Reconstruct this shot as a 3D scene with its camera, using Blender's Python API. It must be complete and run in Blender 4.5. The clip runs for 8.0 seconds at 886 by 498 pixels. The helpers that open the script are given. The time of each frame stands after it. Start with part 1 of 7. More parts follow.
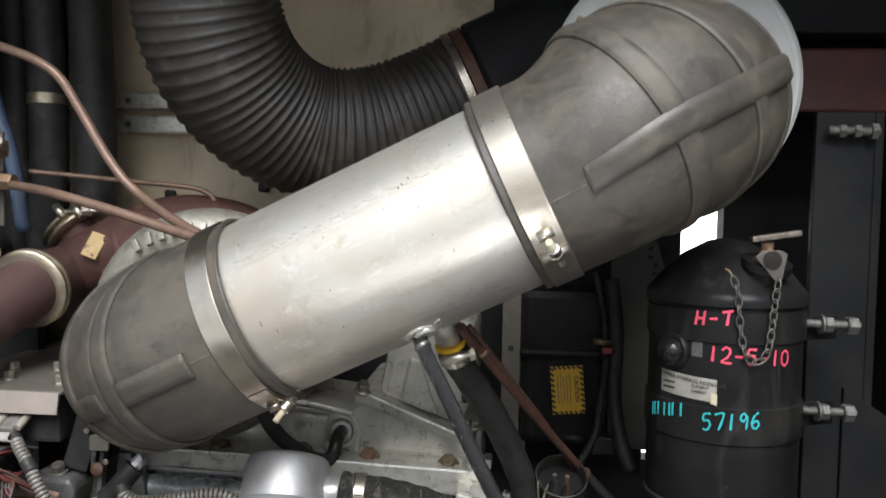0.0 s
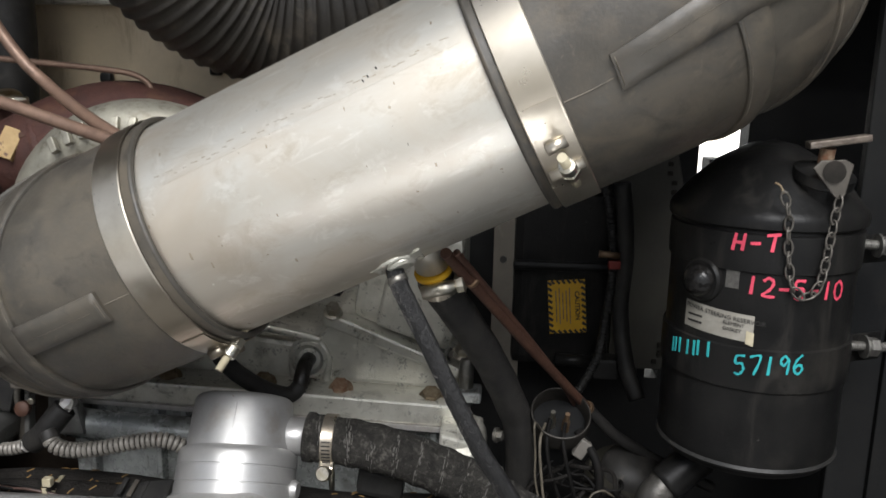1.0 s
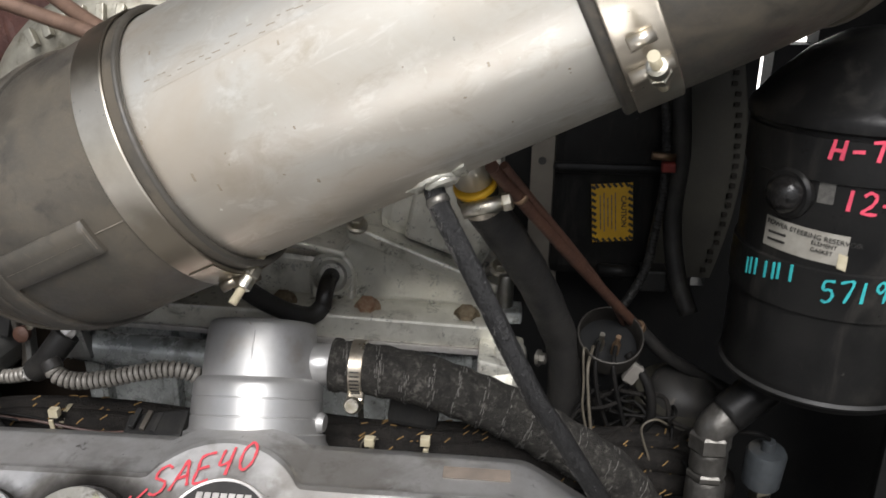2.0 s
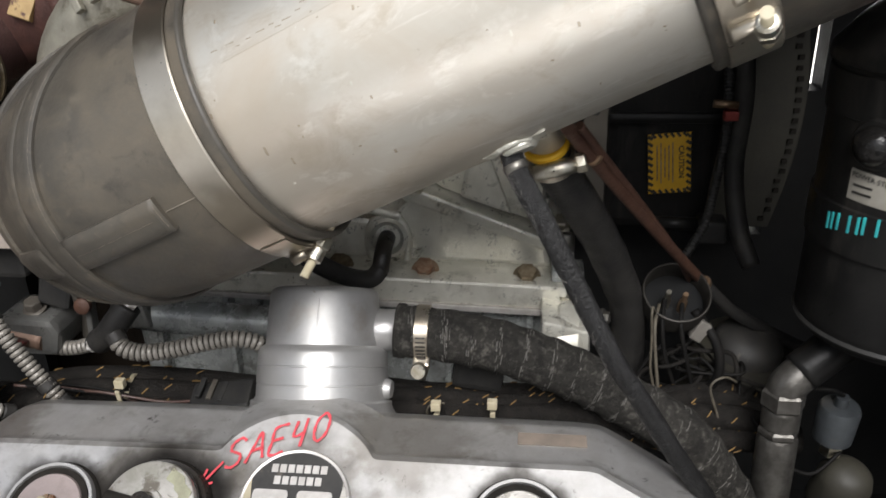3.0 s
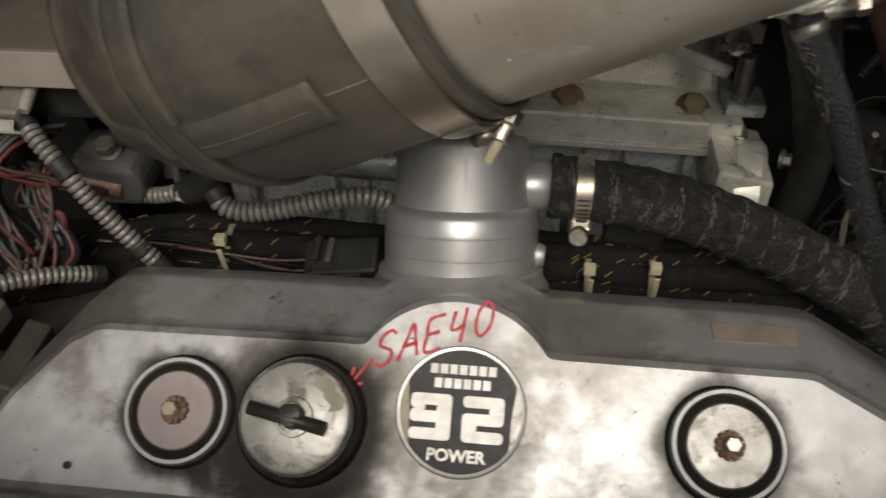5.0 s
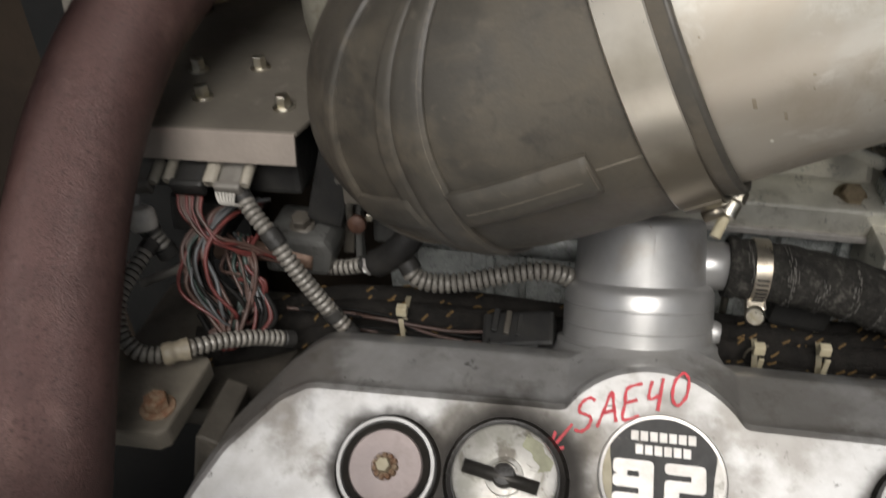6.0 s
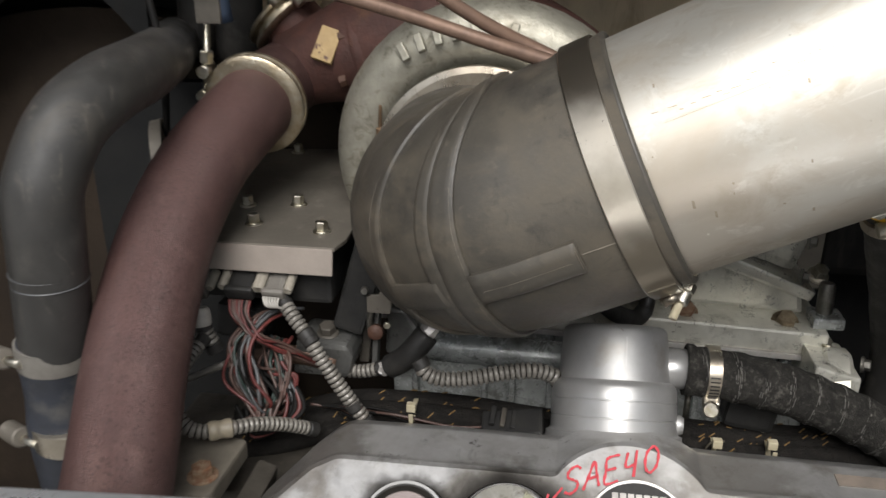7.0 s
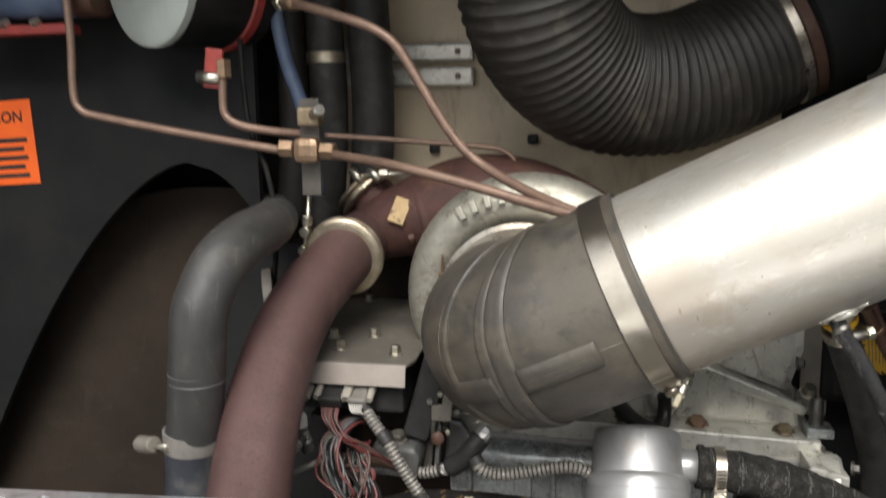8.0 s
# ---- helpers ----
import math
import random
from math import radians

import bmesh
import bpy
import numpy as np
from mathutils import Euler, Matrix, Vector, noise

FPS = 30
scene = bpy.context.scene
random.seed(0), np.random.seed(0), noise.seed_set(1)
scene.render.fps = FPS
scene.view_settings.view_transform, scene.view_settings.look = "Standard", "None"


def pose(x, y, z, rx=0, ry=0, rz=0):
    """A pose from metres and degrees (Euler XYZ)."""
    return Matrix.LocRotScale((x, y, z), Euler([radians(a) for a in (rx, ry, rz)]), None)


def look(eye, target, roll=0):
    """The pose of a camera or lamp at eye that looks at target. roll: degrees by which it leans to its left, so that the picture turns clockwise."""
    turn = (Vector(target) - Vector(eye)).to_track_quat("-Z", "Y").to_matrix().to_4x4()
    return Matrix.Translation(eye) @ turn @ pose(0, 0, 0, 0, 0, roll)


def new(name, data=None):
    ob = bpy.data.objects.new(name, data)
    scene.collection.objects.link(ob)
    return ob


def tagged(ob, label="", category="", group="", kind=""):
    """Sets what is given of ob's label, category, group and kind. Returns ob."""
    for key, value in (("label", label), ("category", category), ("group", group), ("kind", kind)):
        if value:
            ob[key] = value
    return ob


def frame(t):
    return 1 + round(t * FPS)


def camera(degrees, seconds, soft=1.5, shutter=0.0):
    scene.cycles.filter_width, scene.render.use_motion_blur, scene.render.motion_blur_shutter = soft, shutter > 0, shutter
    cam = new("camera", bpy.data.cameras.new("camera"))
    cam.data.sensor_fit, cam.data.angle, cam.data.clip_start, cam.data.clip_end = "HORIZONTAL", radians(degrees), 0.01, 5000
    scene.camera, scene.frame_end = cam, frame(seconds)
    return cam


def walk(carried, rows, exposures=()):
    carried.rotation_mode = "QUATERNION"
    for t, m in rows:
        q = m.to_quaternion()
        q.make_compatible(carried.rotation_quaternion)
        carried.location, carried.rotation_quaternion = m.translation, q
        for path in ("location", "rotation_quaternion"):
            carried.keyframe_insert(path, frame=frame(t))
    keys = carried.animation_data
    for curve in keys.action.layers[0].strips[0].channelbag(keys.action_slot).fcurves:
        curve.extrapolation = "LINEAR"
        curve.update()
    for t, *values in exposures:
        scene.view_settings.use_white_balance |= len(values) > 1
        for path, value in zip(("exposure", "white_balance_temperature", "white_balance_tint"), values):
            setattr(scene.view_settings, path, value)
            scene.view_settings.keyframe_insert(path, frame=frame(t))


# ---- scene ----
cam = camera(57.5, 8.0, 1.5, 0.4)
PATH = [
    (0, (0.241, -0.663, 1.245), (0.062, 1.326, 1.138), 1.1),
    (0.5, (0.236, -0.577, 1.255), (0.065, 1.397, 0.987), 0.5),
    (1, (0.232, -0.506, 1.261), (0.093, 1.447, 0.853), 1.3),
    (1.2, (0.233, -0.481, 1.2625), (0.073, 1.456, 0.800), 1.4),
    (2.3, (0.193, -0.408, 1.259), (0.026, 1.45, 0.538), 0.4),
    (2.5, (0.19, -0.412, 1.257), (-0.011, 1.441, 0.532), -0.3),
    (3, (0.166, -0.396, 1.27), (-0.042, 1.419, 0.455), -1.4),
    (3.5, (0.14, -0.346, 1.265), (-0.072, 1.391, 0.296), -1.0),
    (4, (0.12, -0.297, 1.264), (-0.064, 1.331, 0.116), -1.2),
    (4.2, (0.111, -0.279, 1.264), (-0.067, 1.308, 0.061), -1.3),
    (5.3, (0.01, -0.262, 1.291), (-0.225, 1.18, -0.074), -2.5),
    (5.5, (-0.011, -0.268, 1.293), (-0.285, 1.186, -0.053), -3.2),
    (6, (-0.054, -0.313, 1.296), (-0.373, 1.281, 0.131), -2.5),
    (6.5, (-0.066, -0.372, 1.302), (-0.307, 1.392, 0.393), -0.3),
    (7, (-0.064, -0.46, 1.297), (-0.336, 1.374, 0.549), 0.3),
    (7.5, (-0.058, -0.57, 1.295), (-0.4, 1.314, 0.721), 0.7),
    (8, (-0.047, -0.659, 1.299), (-0.431, 1.278, 0.982), -0.7),
]
walk(cam, [(t, look(eye, target, roll)) for t, eye, target, roll in PATH],
     exposures=[(0, 0.76, 6000, 10), (0.5, 0.48, 6100, 10), (1, 0.48, 6150, 10), (2.5, 0.58, 6250, 12), (3.5, 0.38, 6350, 10), (4, -0.08, 6600, 10), (5.5, -0.42, 6900, 10), (6, -0.03, 6500, 10),
                (6.5, 0.02, 6550, 10), (7, 0.30, 6350, 10), (7.5, 0.30, 6300, 10), (8, 0.72, 6350, 10)])

# ---- world and light: open shade, sky behind and above the camera ----
world = bpy.data.worlds.new("world")
scene.world = world
world.use_nodes = True
wn = world.node_tree.nodes
sky = wn.new("ShaderNodeTexSky")
sky.sky_type, sky.sun_disc = "NISHITA", False
sky.sun_elevation, sky.sun_rotation = radians(47), radians(174)
sky.air_density, sky.dust_density = 1.0, 3.0
soft_sky = wn.new("ShaderNodeHueSaturation")
soft_sky.inputs["Saturation"].default_value = 0.35
world.node_tree.links.new(sky.outputs[0], soft_sky.inputs["Color"])
world.node_tree.links.new(soft_sky.outputs[0], wn["Background"].inputs[0])
wn["Background"].inputs[1].default_value = 0.088
sun = new("sun", bpy.data.lights.new("sun", "SUN"))
sun.data.energy, sun.data.angle, sun.data.color = 3.0, radians(36), (1.0, 0.965, 0.92)
sun.matrix_world = look((0.22, -2.2, 2.36), (0, 0, 0))


# ---- materials ----
def along(m, co, lean):
    """Object coordinates, turned about y so that x runs along a leaning part."""
    if lean is None:
        return co.outputs["Object"]
    turn = m.node_tree.nodes.new("ShaderNodeMapping")
    turn.inputs["Rotation"].default_value = (0, lean, 0)
    m.node_tree.links.new(co.outputs["Object"], turn.inputs["Vector"])
    return turn.outputs[0]


def mat(name, base, second=None, scale=25.0, rough=0.5, spread=0.15, metal=0.0, bump=0.15, fine=260.0,
        dirt=None, dirty=0.5, stretch=(1, 1, 1), coat=0.0, per_piece=0.0, depth=0.002, spec=0.5, crisp=False, lean=None):
    m = bpy.data.materials.new(name)
    m.use_nodes = True
    n, l = m.node_tree.nodes, m.node_tree.links
    b = n["Principled BSDF"]
    co, mp = n.new("ShaderNodeTexCoord"), n.new("ShaderNodeMapping")
    mp.inputs["Scale"].default_value = stretch
    l.new(along(m, co, lean), mp.inputs["Vector"])

    def cloud(size, detail, lo, hi):
        t, r = n.new("ShaderNodeTexNoise"), n.new("ShaderNodeMapRange")
        t.inputs["Scale"].default_value, t.inputs["Detail"].default_value = size, detail
        t.inputs["Roughness"].default_value = 0.62
        l.new(mp.outputs[0], t.inputs["Vector"])
        r.inputs["From Min"].default_value, r.inputs["From Max"].default_value = lo, hi
        l.new(t.outputs["Fac"], r.inputs["Value"])
        return r.outputs[0]

    def blend(fac, a, c):
        x = n.new("ShaderNodeMix")
        x.data_type = "RGBA"
        l.new(fac, x.inputs[0])
        for socket, v in ((x.inputs[6], a), (x.inputs[7], c)):
            if isinstance(v, tuple):
                socket.default_value = (*v, 1)
            else:
                l.new(v, socket)
        return x.outputs[2]

    second = second or tuple(v * 0.72 for v in base)
    colour = blend(cloud(scale, 6, 0.34, 0.66), base, second)
    grain = cloud(fine, 4, 0.3, 0.7)
    if dirt:
        patch_fac = cloud(scale * 0.55, 10, 0.66 - 0.2 * dirty, 0.71 - 0.2 * dirty) if crisp else cloud(scale * 0.55, 8, 0.62 - 0.2 * dirty, 0.74)
        colour = blend(patch_fac, colour, dirt)
    if per_piece:
        info, hs, mr = n.new("ShaderNodeObjectInfo"), n.new("ShaderNodeHueSaturation"), n.new("ShaderNodeMapRange")
        mr.inputs["To Min"].default_value, mr.inputs["To Max"].default_value = 1 - per_piece, 1 + per_piece
        l.new(info.outputs["Random"], mr.inputs["Value"])
        l.new(mr.outputs[0], hs.inputs["Value"])
        l.new(colour, hs.inputs["Color"])
        colour = hs.outputs[0]
    l.new(colour, b.inputs["Base Color"])
    rr = n.new("ShaderNodeMapRange")
    rr.inputs["To Min"].default_value, rr.inputs["To Max"].default_value = max(0.04, rough - spread), min(1, rough + spread)
    both = n.new("ShaderNodeMath")
    both.operation = "MULTIPLY_ADD"
    l.new(grain, both.inputs[0])
    both.inputs[1].default_value = 0.35
    l.new(cloud(scale * 1.7, 5, 0.36, 0.9), both.inputs[2])
    l.new(both.outputs[0], rr.inputs["Value"])
    l.new(rr.outputs[0], b.inputs["Roughness"])
    b.inputs["Metallic"].default_value = metal
    b.inputs["Specular IOR Level"].default_value = spec
    b.inputs["Coat Weight"].default_value = coat
    if bump:
        bp = n.new("ShaderNodeBump")
        bp.inputs["Strength"].default_value, bp.inputs["Distance"].default_value = bump, depth
        l.new(grain, bp.inputs["Height"])
        l.new(bp.outputs[0], b.inputs["Normal"])
    return m


# mottled colour that emits its own light, for daylight outside the bay
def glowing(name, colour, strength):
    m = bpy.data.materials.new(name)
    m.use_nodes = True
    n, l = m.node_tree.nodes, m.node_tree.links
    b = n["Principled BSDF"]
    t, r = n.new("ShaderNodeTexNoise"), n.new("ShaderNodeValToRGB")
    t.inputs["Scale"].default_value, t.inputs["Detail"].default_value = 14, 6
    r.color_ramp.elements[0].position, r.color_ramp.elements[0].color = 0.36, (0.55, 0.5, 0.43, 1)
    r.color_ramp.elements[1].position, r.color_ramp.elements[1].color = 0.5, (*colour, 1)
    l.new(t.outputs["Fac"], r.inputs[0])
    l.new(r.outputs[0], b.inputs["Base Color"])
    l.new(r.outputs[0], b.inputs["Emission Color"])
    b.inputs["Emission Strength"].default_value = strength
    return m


def stain(m, centre, radius, colour, strength, ragged=0.4):
    """Oily grime with a ragged edge round a place, over the paint."""
    n, l = m.node_tree.nodes, m.node_tree.links
    b = n["Principled BSDF"]
    was = b.inputs["Base Color"].links[0].from_socket
    co, dist, noise_t = n.new("ShaderNodeTexCoord"), n.new("ShaderNodeVectorMath"), n.new("ShaderNodeTexNoise")
    dist.operation = "DISTANCE"
    dist.inputs[1].default_value = centre
    l.new(co.outputs["Object"], dist.inputs[0])
    noise_t.inputs["Scale"].default_value, noise_t.inputs["Detail"].default_value = 42, 8
    l.new(co.outputs["Object"], noise_t.inputs["Vector"])
    rag, rng = n.new("ShaderNodeMath"), n.new("ShaderNodeMapRange")
    rag.operation = "MULTIPLY_ADD"
    l.new(noise_t.outputs["Fac"], rag.inputs[0])
    rag.inputs[1].default_value = -2 * ragged * radius
    l.new(dist.outputs["Value"], rag.inputs[2])
    rng.interpolation_type = "SMOOTHSTEP"
    rng.inputs["From Min"].default_value, rng.inputs["From Max"].default_value = radius * (0.70 - ragged), radius * (1.05 - ragged)
    rng.inputs["To Min"].default_value, rng.inputs["To Max"].default_value = strength, 0.0
    l.new(rag.outputs[0], rng.inputs["Value"])
    x = n.new("ShaderNodeMix")
    x.data_type = "RGBA"
    l.new(rng.outputs[0], x.inputs[0])
    l.new(was, x.inputs[6])
    x.inputs[7].default_value = (*colour, 1)
    l.new(x.outputs[2], b.inputs["Base Color"])


def flecks(m, scale, colour, lo, hi, strength=1.0, stretch=(1, 1, 1), gloss=None, lean=None):
    """Scuffs, specks and runs with edges of their own, over what is there."""
    n, l = m.node_tree.nodes, m.node_tree.links
    b = n["Principled BSDF"]
    was = b.inputs["Base Color"].links[0].from_socket
    co, mp, t, r = n.new("ShaderNodeTexCoord"), n.new("ShaderNodeMapping"), n.new("ShaderNodeTexNoise"), n.new("ShaderNodeMapRange")
    mp.inputs["Scale"].default_value, mp.inputs["Location"].default_value = stretch, (scale * 0.37, 1.7, 0.9)
    l.new(along(m, co, lean), mp.inputs["Vector"])
    l.new(mp.outputs[0], t.inputs["Vector"])
    t.inputs["Scale"].default_value, t.inputs["Detail"].default_value, t.inputs["Roughness"].default_value = scale, 9, 0.68
    t.inputs["Distortion"].default_value = 0.6
    l.new(t.outputs["Fac"], r.inputs["Value"])
    r.inputs["From Min"].default_value, r.inputs["From Max"].default_value, r.inputs["To Max"].default_value = lo, hi, strength
    x = n.new("ShaderNodeMix")
    x.data_type = "RGBA"
    l.new(r.outputs[0], x.inputs[0])
    l.new(was, x.inputs[6])
    x.inputs[7].default_value = (*colour, 1)
    l.new(x.outputs[2], b.inputs["Base Color"])
    if gloss is not None:
        rough = b.inputs["Roughness"].links[0].from_socket
        g = n.new("ShaderNodeMix")
        l.new(r.outputs[0], g.inputs[0])
        l.new(rough, g.inputs[2])
        g.inputs[3].default_value = gloss
        l.new(g.outputs[0], b.inputs["Roughness"])


PIPE_LEAN = math.atan2(0.4390, 0.9048)
ALU = mat("brushed_aluminium", (0.61, 0.59, 0.53), (0.53, 0.505, 0.445), 16, 0.42, 0.06, 0.72, 0.02, 300, (0.62, 0.57, 0.49), 0.25, (0.25, 1, 1), lean=PIPE_LEAN)
stain(ALU, (0.005, 0.04, 1.10), 0.085, (0.40, 0.33, 0.245), 0.38, 0.35)
stain(ALU, (0.02, 0.05, 1.16), 0.045, (0.44, 0.37, 0.28), 0.3, 0.35)
stain(ALU, (0.13, 0.05, 1.10), 0.055, (0.45, 0.38, 0.29), 0.4, 0.35)
BANDSTEEL = mat("brushed_band_steel", (0.62, 0.57, 0.48), (0.50, 0.45, 0.365), 9, 0.31, 0.05, 0.88, 0.01, 240, (0.30, 0.25, 0.185), 0.35)
stain(BANDSTEEL, (-0.055, 0.10, 1.235), 0.075, (0.14, 0.118, 0.09), 0.85, 0.2)
stain(BANDSTEEL, (0.016, 0.055, 1.062), 0.080, (0.17, 0.145, 0.11), 0.8, 0.15)
STEEL = mat("stainless_band", (0.56, 0.52, 0.44), (0.40, 0.35, 0.28), 22, 0.32, 0.10, 0.9, 0.015, 300, (0.16, 0.125, 0.09), 0.4)
ZINC = mat("zinc_plated_steel", (0.62, 0.60, 0.54), (0.42, 0.38, 0.28), 120, 0.38, 0.14, 1.0, 0.12, 500)
RUSTY = mat("rusty_bolt", (0.20, 0.09, 0.045), (0.33, 0.25, 0.17), 180, 0.75, 0.15, 0.3, 0.5, 500)
TARNISH = mat("tarnished_bolt", (0.30, 0.25, 0.17), (0.18, 0.13, 0.08), 150, 0.55, 0.15, 0.8, 0.3, 500)
RUBBER = mat("dusty_grey_rubber", (0.068, 0.061, 0.049), (0.040, 0.036, 0.030), 14, 0.48, 0.16, 0, 0.07, 350, (0.125, 0.105, 0.078), 0.40)
RIBRUB = mat("bare_rubber_rib", (0.060, 0.054, 0.044), (0.042, 0.038, 0.031), 40, 0.52, 0.14, 0, 0.06, 350, (0.11, 0.09, 0.065), 0.25)
RUBDUST = mat("scuffed_rubber_edge", (0.22, 0.19, 0.145), (0.11, 0.097, 0.078), 90, 0.7, 0.1, 0, 0.2, 400)
BLACKRUB = mat("black_rubber", (0.019, 0.0185, 0.018), (0.034, 0.032, 0.029), 40, 0.55, 0.14, 0, 0.15, 400, (0.065, 0.06, 0.054), 0.25, spec=0.3)
DUCT = mat("black_ribbed_duct", (0.019, 0.017, 0.014), (0.030, 0.026, 0.021), 20, 0.55, 0.12, 0, 0.15, 300, (0.10, 0.082, 0.06), 0.3)
CAST = mat("cast_aluminium", (0.66, 0.645, 0.57), (0.52, 0.505, 0.435), 45, 0.36, 0.14, 0.45, 0.12, 520, (0.15, 0.13, 0.095), 0.30)
CASTDK = mat("oily_cast_iron", (0.40, 0.42, 0.41), (0.27, 0.285, 0.28), 30, 0.30, 0.14, 0.3, 0.14, 400, (0.06, 0.055, 0.045), 0.5)
COVER = mat("rocker_cover_paint", (0.55, 0.545, 0.535), (0.44, 0.43, 0.415), 42, 0.40, 0.12, 0.70, 0.025, 420, (0.24, 0.22, 0.19), 0.26)
stain(COVER, (-0.086, 0.0164, 0.877), 0.070, (0.10, 0.09, 0.075), 0.8, 0.3)
stain(COVER, (-0.163, 0.0158, 0.8767), 0.046, (0.030, 0.026, 0.022), 0.9, 0.3)
stain(COVER, (-0.124, 0.004, 0.870), 0.046, (0.022, 0.019, 0.016), 0.95, 0.3)
stain(COVER, (-0.105, 0.036, 0.888), 0.034, (0.09, 0.08, 0.065), 0.6)
stain(COVER, (0.1645, 0.0205, 0.8795), 0.046, (0.045, 0.039, 0.032), 0.8, 0.3)
stain(COVER, (0.012, 0.026, 0.883), 0.058, (0.12, 0.105, 0.085), 0.6)
stain(COVER, (-0.07, -0.03, 0.85), 0.045, (0.06, 0.052, 0.043), 0.7)
stain(COVER, (-0.26, 0.075, 0.885), 0.06, (0.12, 0.10, 0.08), 0.6)
stain(COVER, (0.08, 0.085, 0.895), 0.05, (0.20, 0.18, 0.15), 0.5)
NECK = mat("neck_aluminium", (0.47, 0.465, 0.455), (0.39, 0.385, 0.375), 30, 0.50, 0.08, 0.7, 0.03, 420, (0.36, 0.33, 0.29), 0.05)
CAPALU = mat("stained_cap_aluminium", (0.62, 0.605, 0.57), (0.46, 0.44, 0.40), 60, 0.42, 0.14, 0.45, 0.05, 300, (0.20, 0.18, 0.15), 0.42, crisp=True)
OILBLACK = mat("oily_black", (0.016, 0.0145, 0.013), (0.032, 0.028, 0.024), 60, 0.36, 0.15, 0, 0.1, 300, spec=0.35)
CANPAINT = mat("satin_black_paint", (0.007, 0.007, 0.007), (0.013, 0.0127, 0.012), 18, 0.38, 0.12, 0, 0.08, 260, (0.026, 0.024, 0.021), 0.2, spec=0.17)
BLACKPANEL = mat("dusty_black_panel", (0.010, 0.0105, 0.011), (0.017, 0.017, 0.0165), 9, 0.6, 0.12, 0, 0.1, 200, (0.022, 0.021, 0.019), 0.2, spec=0.12)
BEIGE = mat("beige_panel", (0.66, 0.545, 0.37), (0.50, 0.41, 0.28), 9, 0.45, 0.1, 0, 0.1, 120, (0.16, 0.12, 0.08), 0.35)
MAROON = mat("heat_coated_exhaust", (0.102, 0.054, 0.048), (0.078, 0.042, 0.038), 26, 0.52, 0.12, 0.2, 0.4, 900, (0.17, 0.10, 0.085), 0.25)
RUSTPIPE = mat("rusty_turbine_iron", (0.088, 0.036, 0.027), (0.055, 0.025, 0.020), 45, 0.7, 0.12, 0.2, 0.3, 320, (0.13, 0.065, 0.036), 0.2)
VBAND = mat("heat_tinted_band", (0.46, 0.41, 0.32), (0.30, 0.24, 0.155), 70, 0.4, 0.15, 0.9, 0.15, 300)
TURBO = mat("sand_cast_aluminium", (0.41, 0.39, 0.32), (0.30, 0.285, 0.235), 60, 0.48, 0.12, 0.6, 0.18, 420, (0.18, 0.16, 0.12), 0.25)
COPPER = mat("aged_copper_line", (0.215, 0.138, 0.098), (0.155, 0.10, 0.073), 60, 0.5, 0.12, 0.4, 0.08, 300)
BRASS = mat("dull_brass", (0.32, 0.215, 0.135), (0.22, 0.15, 0.095), 90, 0.45, 0.12, 0.8, 0.15, 300)
RUSTROD = mat("rust_brown_tube", (0.088, 0.043, 0.027), (0.058, 0.027, 0.018), 50, 0.6, 0.12, 0.2, 0.2, 300)
PLATE = mat("dusty_aluminium_plate", (0.18, 0.162, 0.134), (0.13, 0.117, 0.098), 12, 0.6, 0.1, 0.4, 0.1, 300, (0.36, 0.25, 0.21), 0.12)
LOOM = mat("grey_split_loom", (0.23, 0.215, 0.19), (0.15, 0.14, 0.122), 70, 0.36, 0.1, 0.15, 0.1, 400, (0.12, 0.10, 0.08), 0.2)
GROOVE = mat("dark_groove", (0.016, 0.015, 0.013), (0.026, 0.023, 0.020), 90, 0.9, 0.08, 0, 0, 300, spec=0.1)
WRAP = mat("fabric_hose_cover", (0.020, 0.0188, 0.0162), (0.038, 0.0355, 0.031), 240, 0.8, 0.1, 0, 0.7, 700, (0.125, 0.117, 0.103), 0.42, spec=0.25)
PALE = mat("worn_fabric_thread", (0.165, 0.155, 0.14), (0.09, 0.086, 0.08), 200, 0.8, 0.1, 0, 0.3, 400)
BRAID = mat("braided_hose_cover", (0.009, 0.009, 0.0092), (0.024, 0.0235, 0.023), 500, 0.40, 0.14, 0, 0.6, 700, stretch=(1, 1, 0.6), spec=0.35)
HARNESS = mat("black_harness_braid", (0.013, 0.012, 0.011), (0.022, 0.0195, 0.017), 120, 0.75, 0.1, 0, 0.8, 520, spec=0.15)
YELLOWFLECK = mat("yellow_tracer_thread", (0.19, 0.115, 0.035), (0.14, 0.085, 0.03), 200, 0.8, 0.1)
NYLON = mat("yellowed_nylon", (0.50, 0.45, 0.32), (0.38, 0.33, 0.22), 80, 0.5, 0.1, 0, 0.1, 300)
PLASTIC = mat("black_connector_plastic", (0.016, 0.016, 0.016), (0.028, 0.027, 0.025), 60, 0.5, 0.12, 0, 0.1, 300, spec=0.3)
GREASY = mat("greasy_brown_steel", (0.105, 0.094, 0.078), (0.060, 0.053, 0.044), 22, 0.5, 0.14, 0.3, 0.1, 300, (0.035, 0.03, 0.025), 0.45)
CASTOIL = mat("oil_darkened_casting", (0.15, 0.15, 0.142), (0.095, 0.094, 0.088), 30, 0.36, 0.14, 0.35, 0.14, 400, (0.035, 0.031, 0.026), 0.45)
STEELDARK = mat("grimy_plated_steel", (0.26, 0.25, 0.225), (0.15, 0.14, 0.12), 110, 0.42, 0.14, 0.8, 0.15, 400, (0.05, 0.045, 0.04), 0.4)
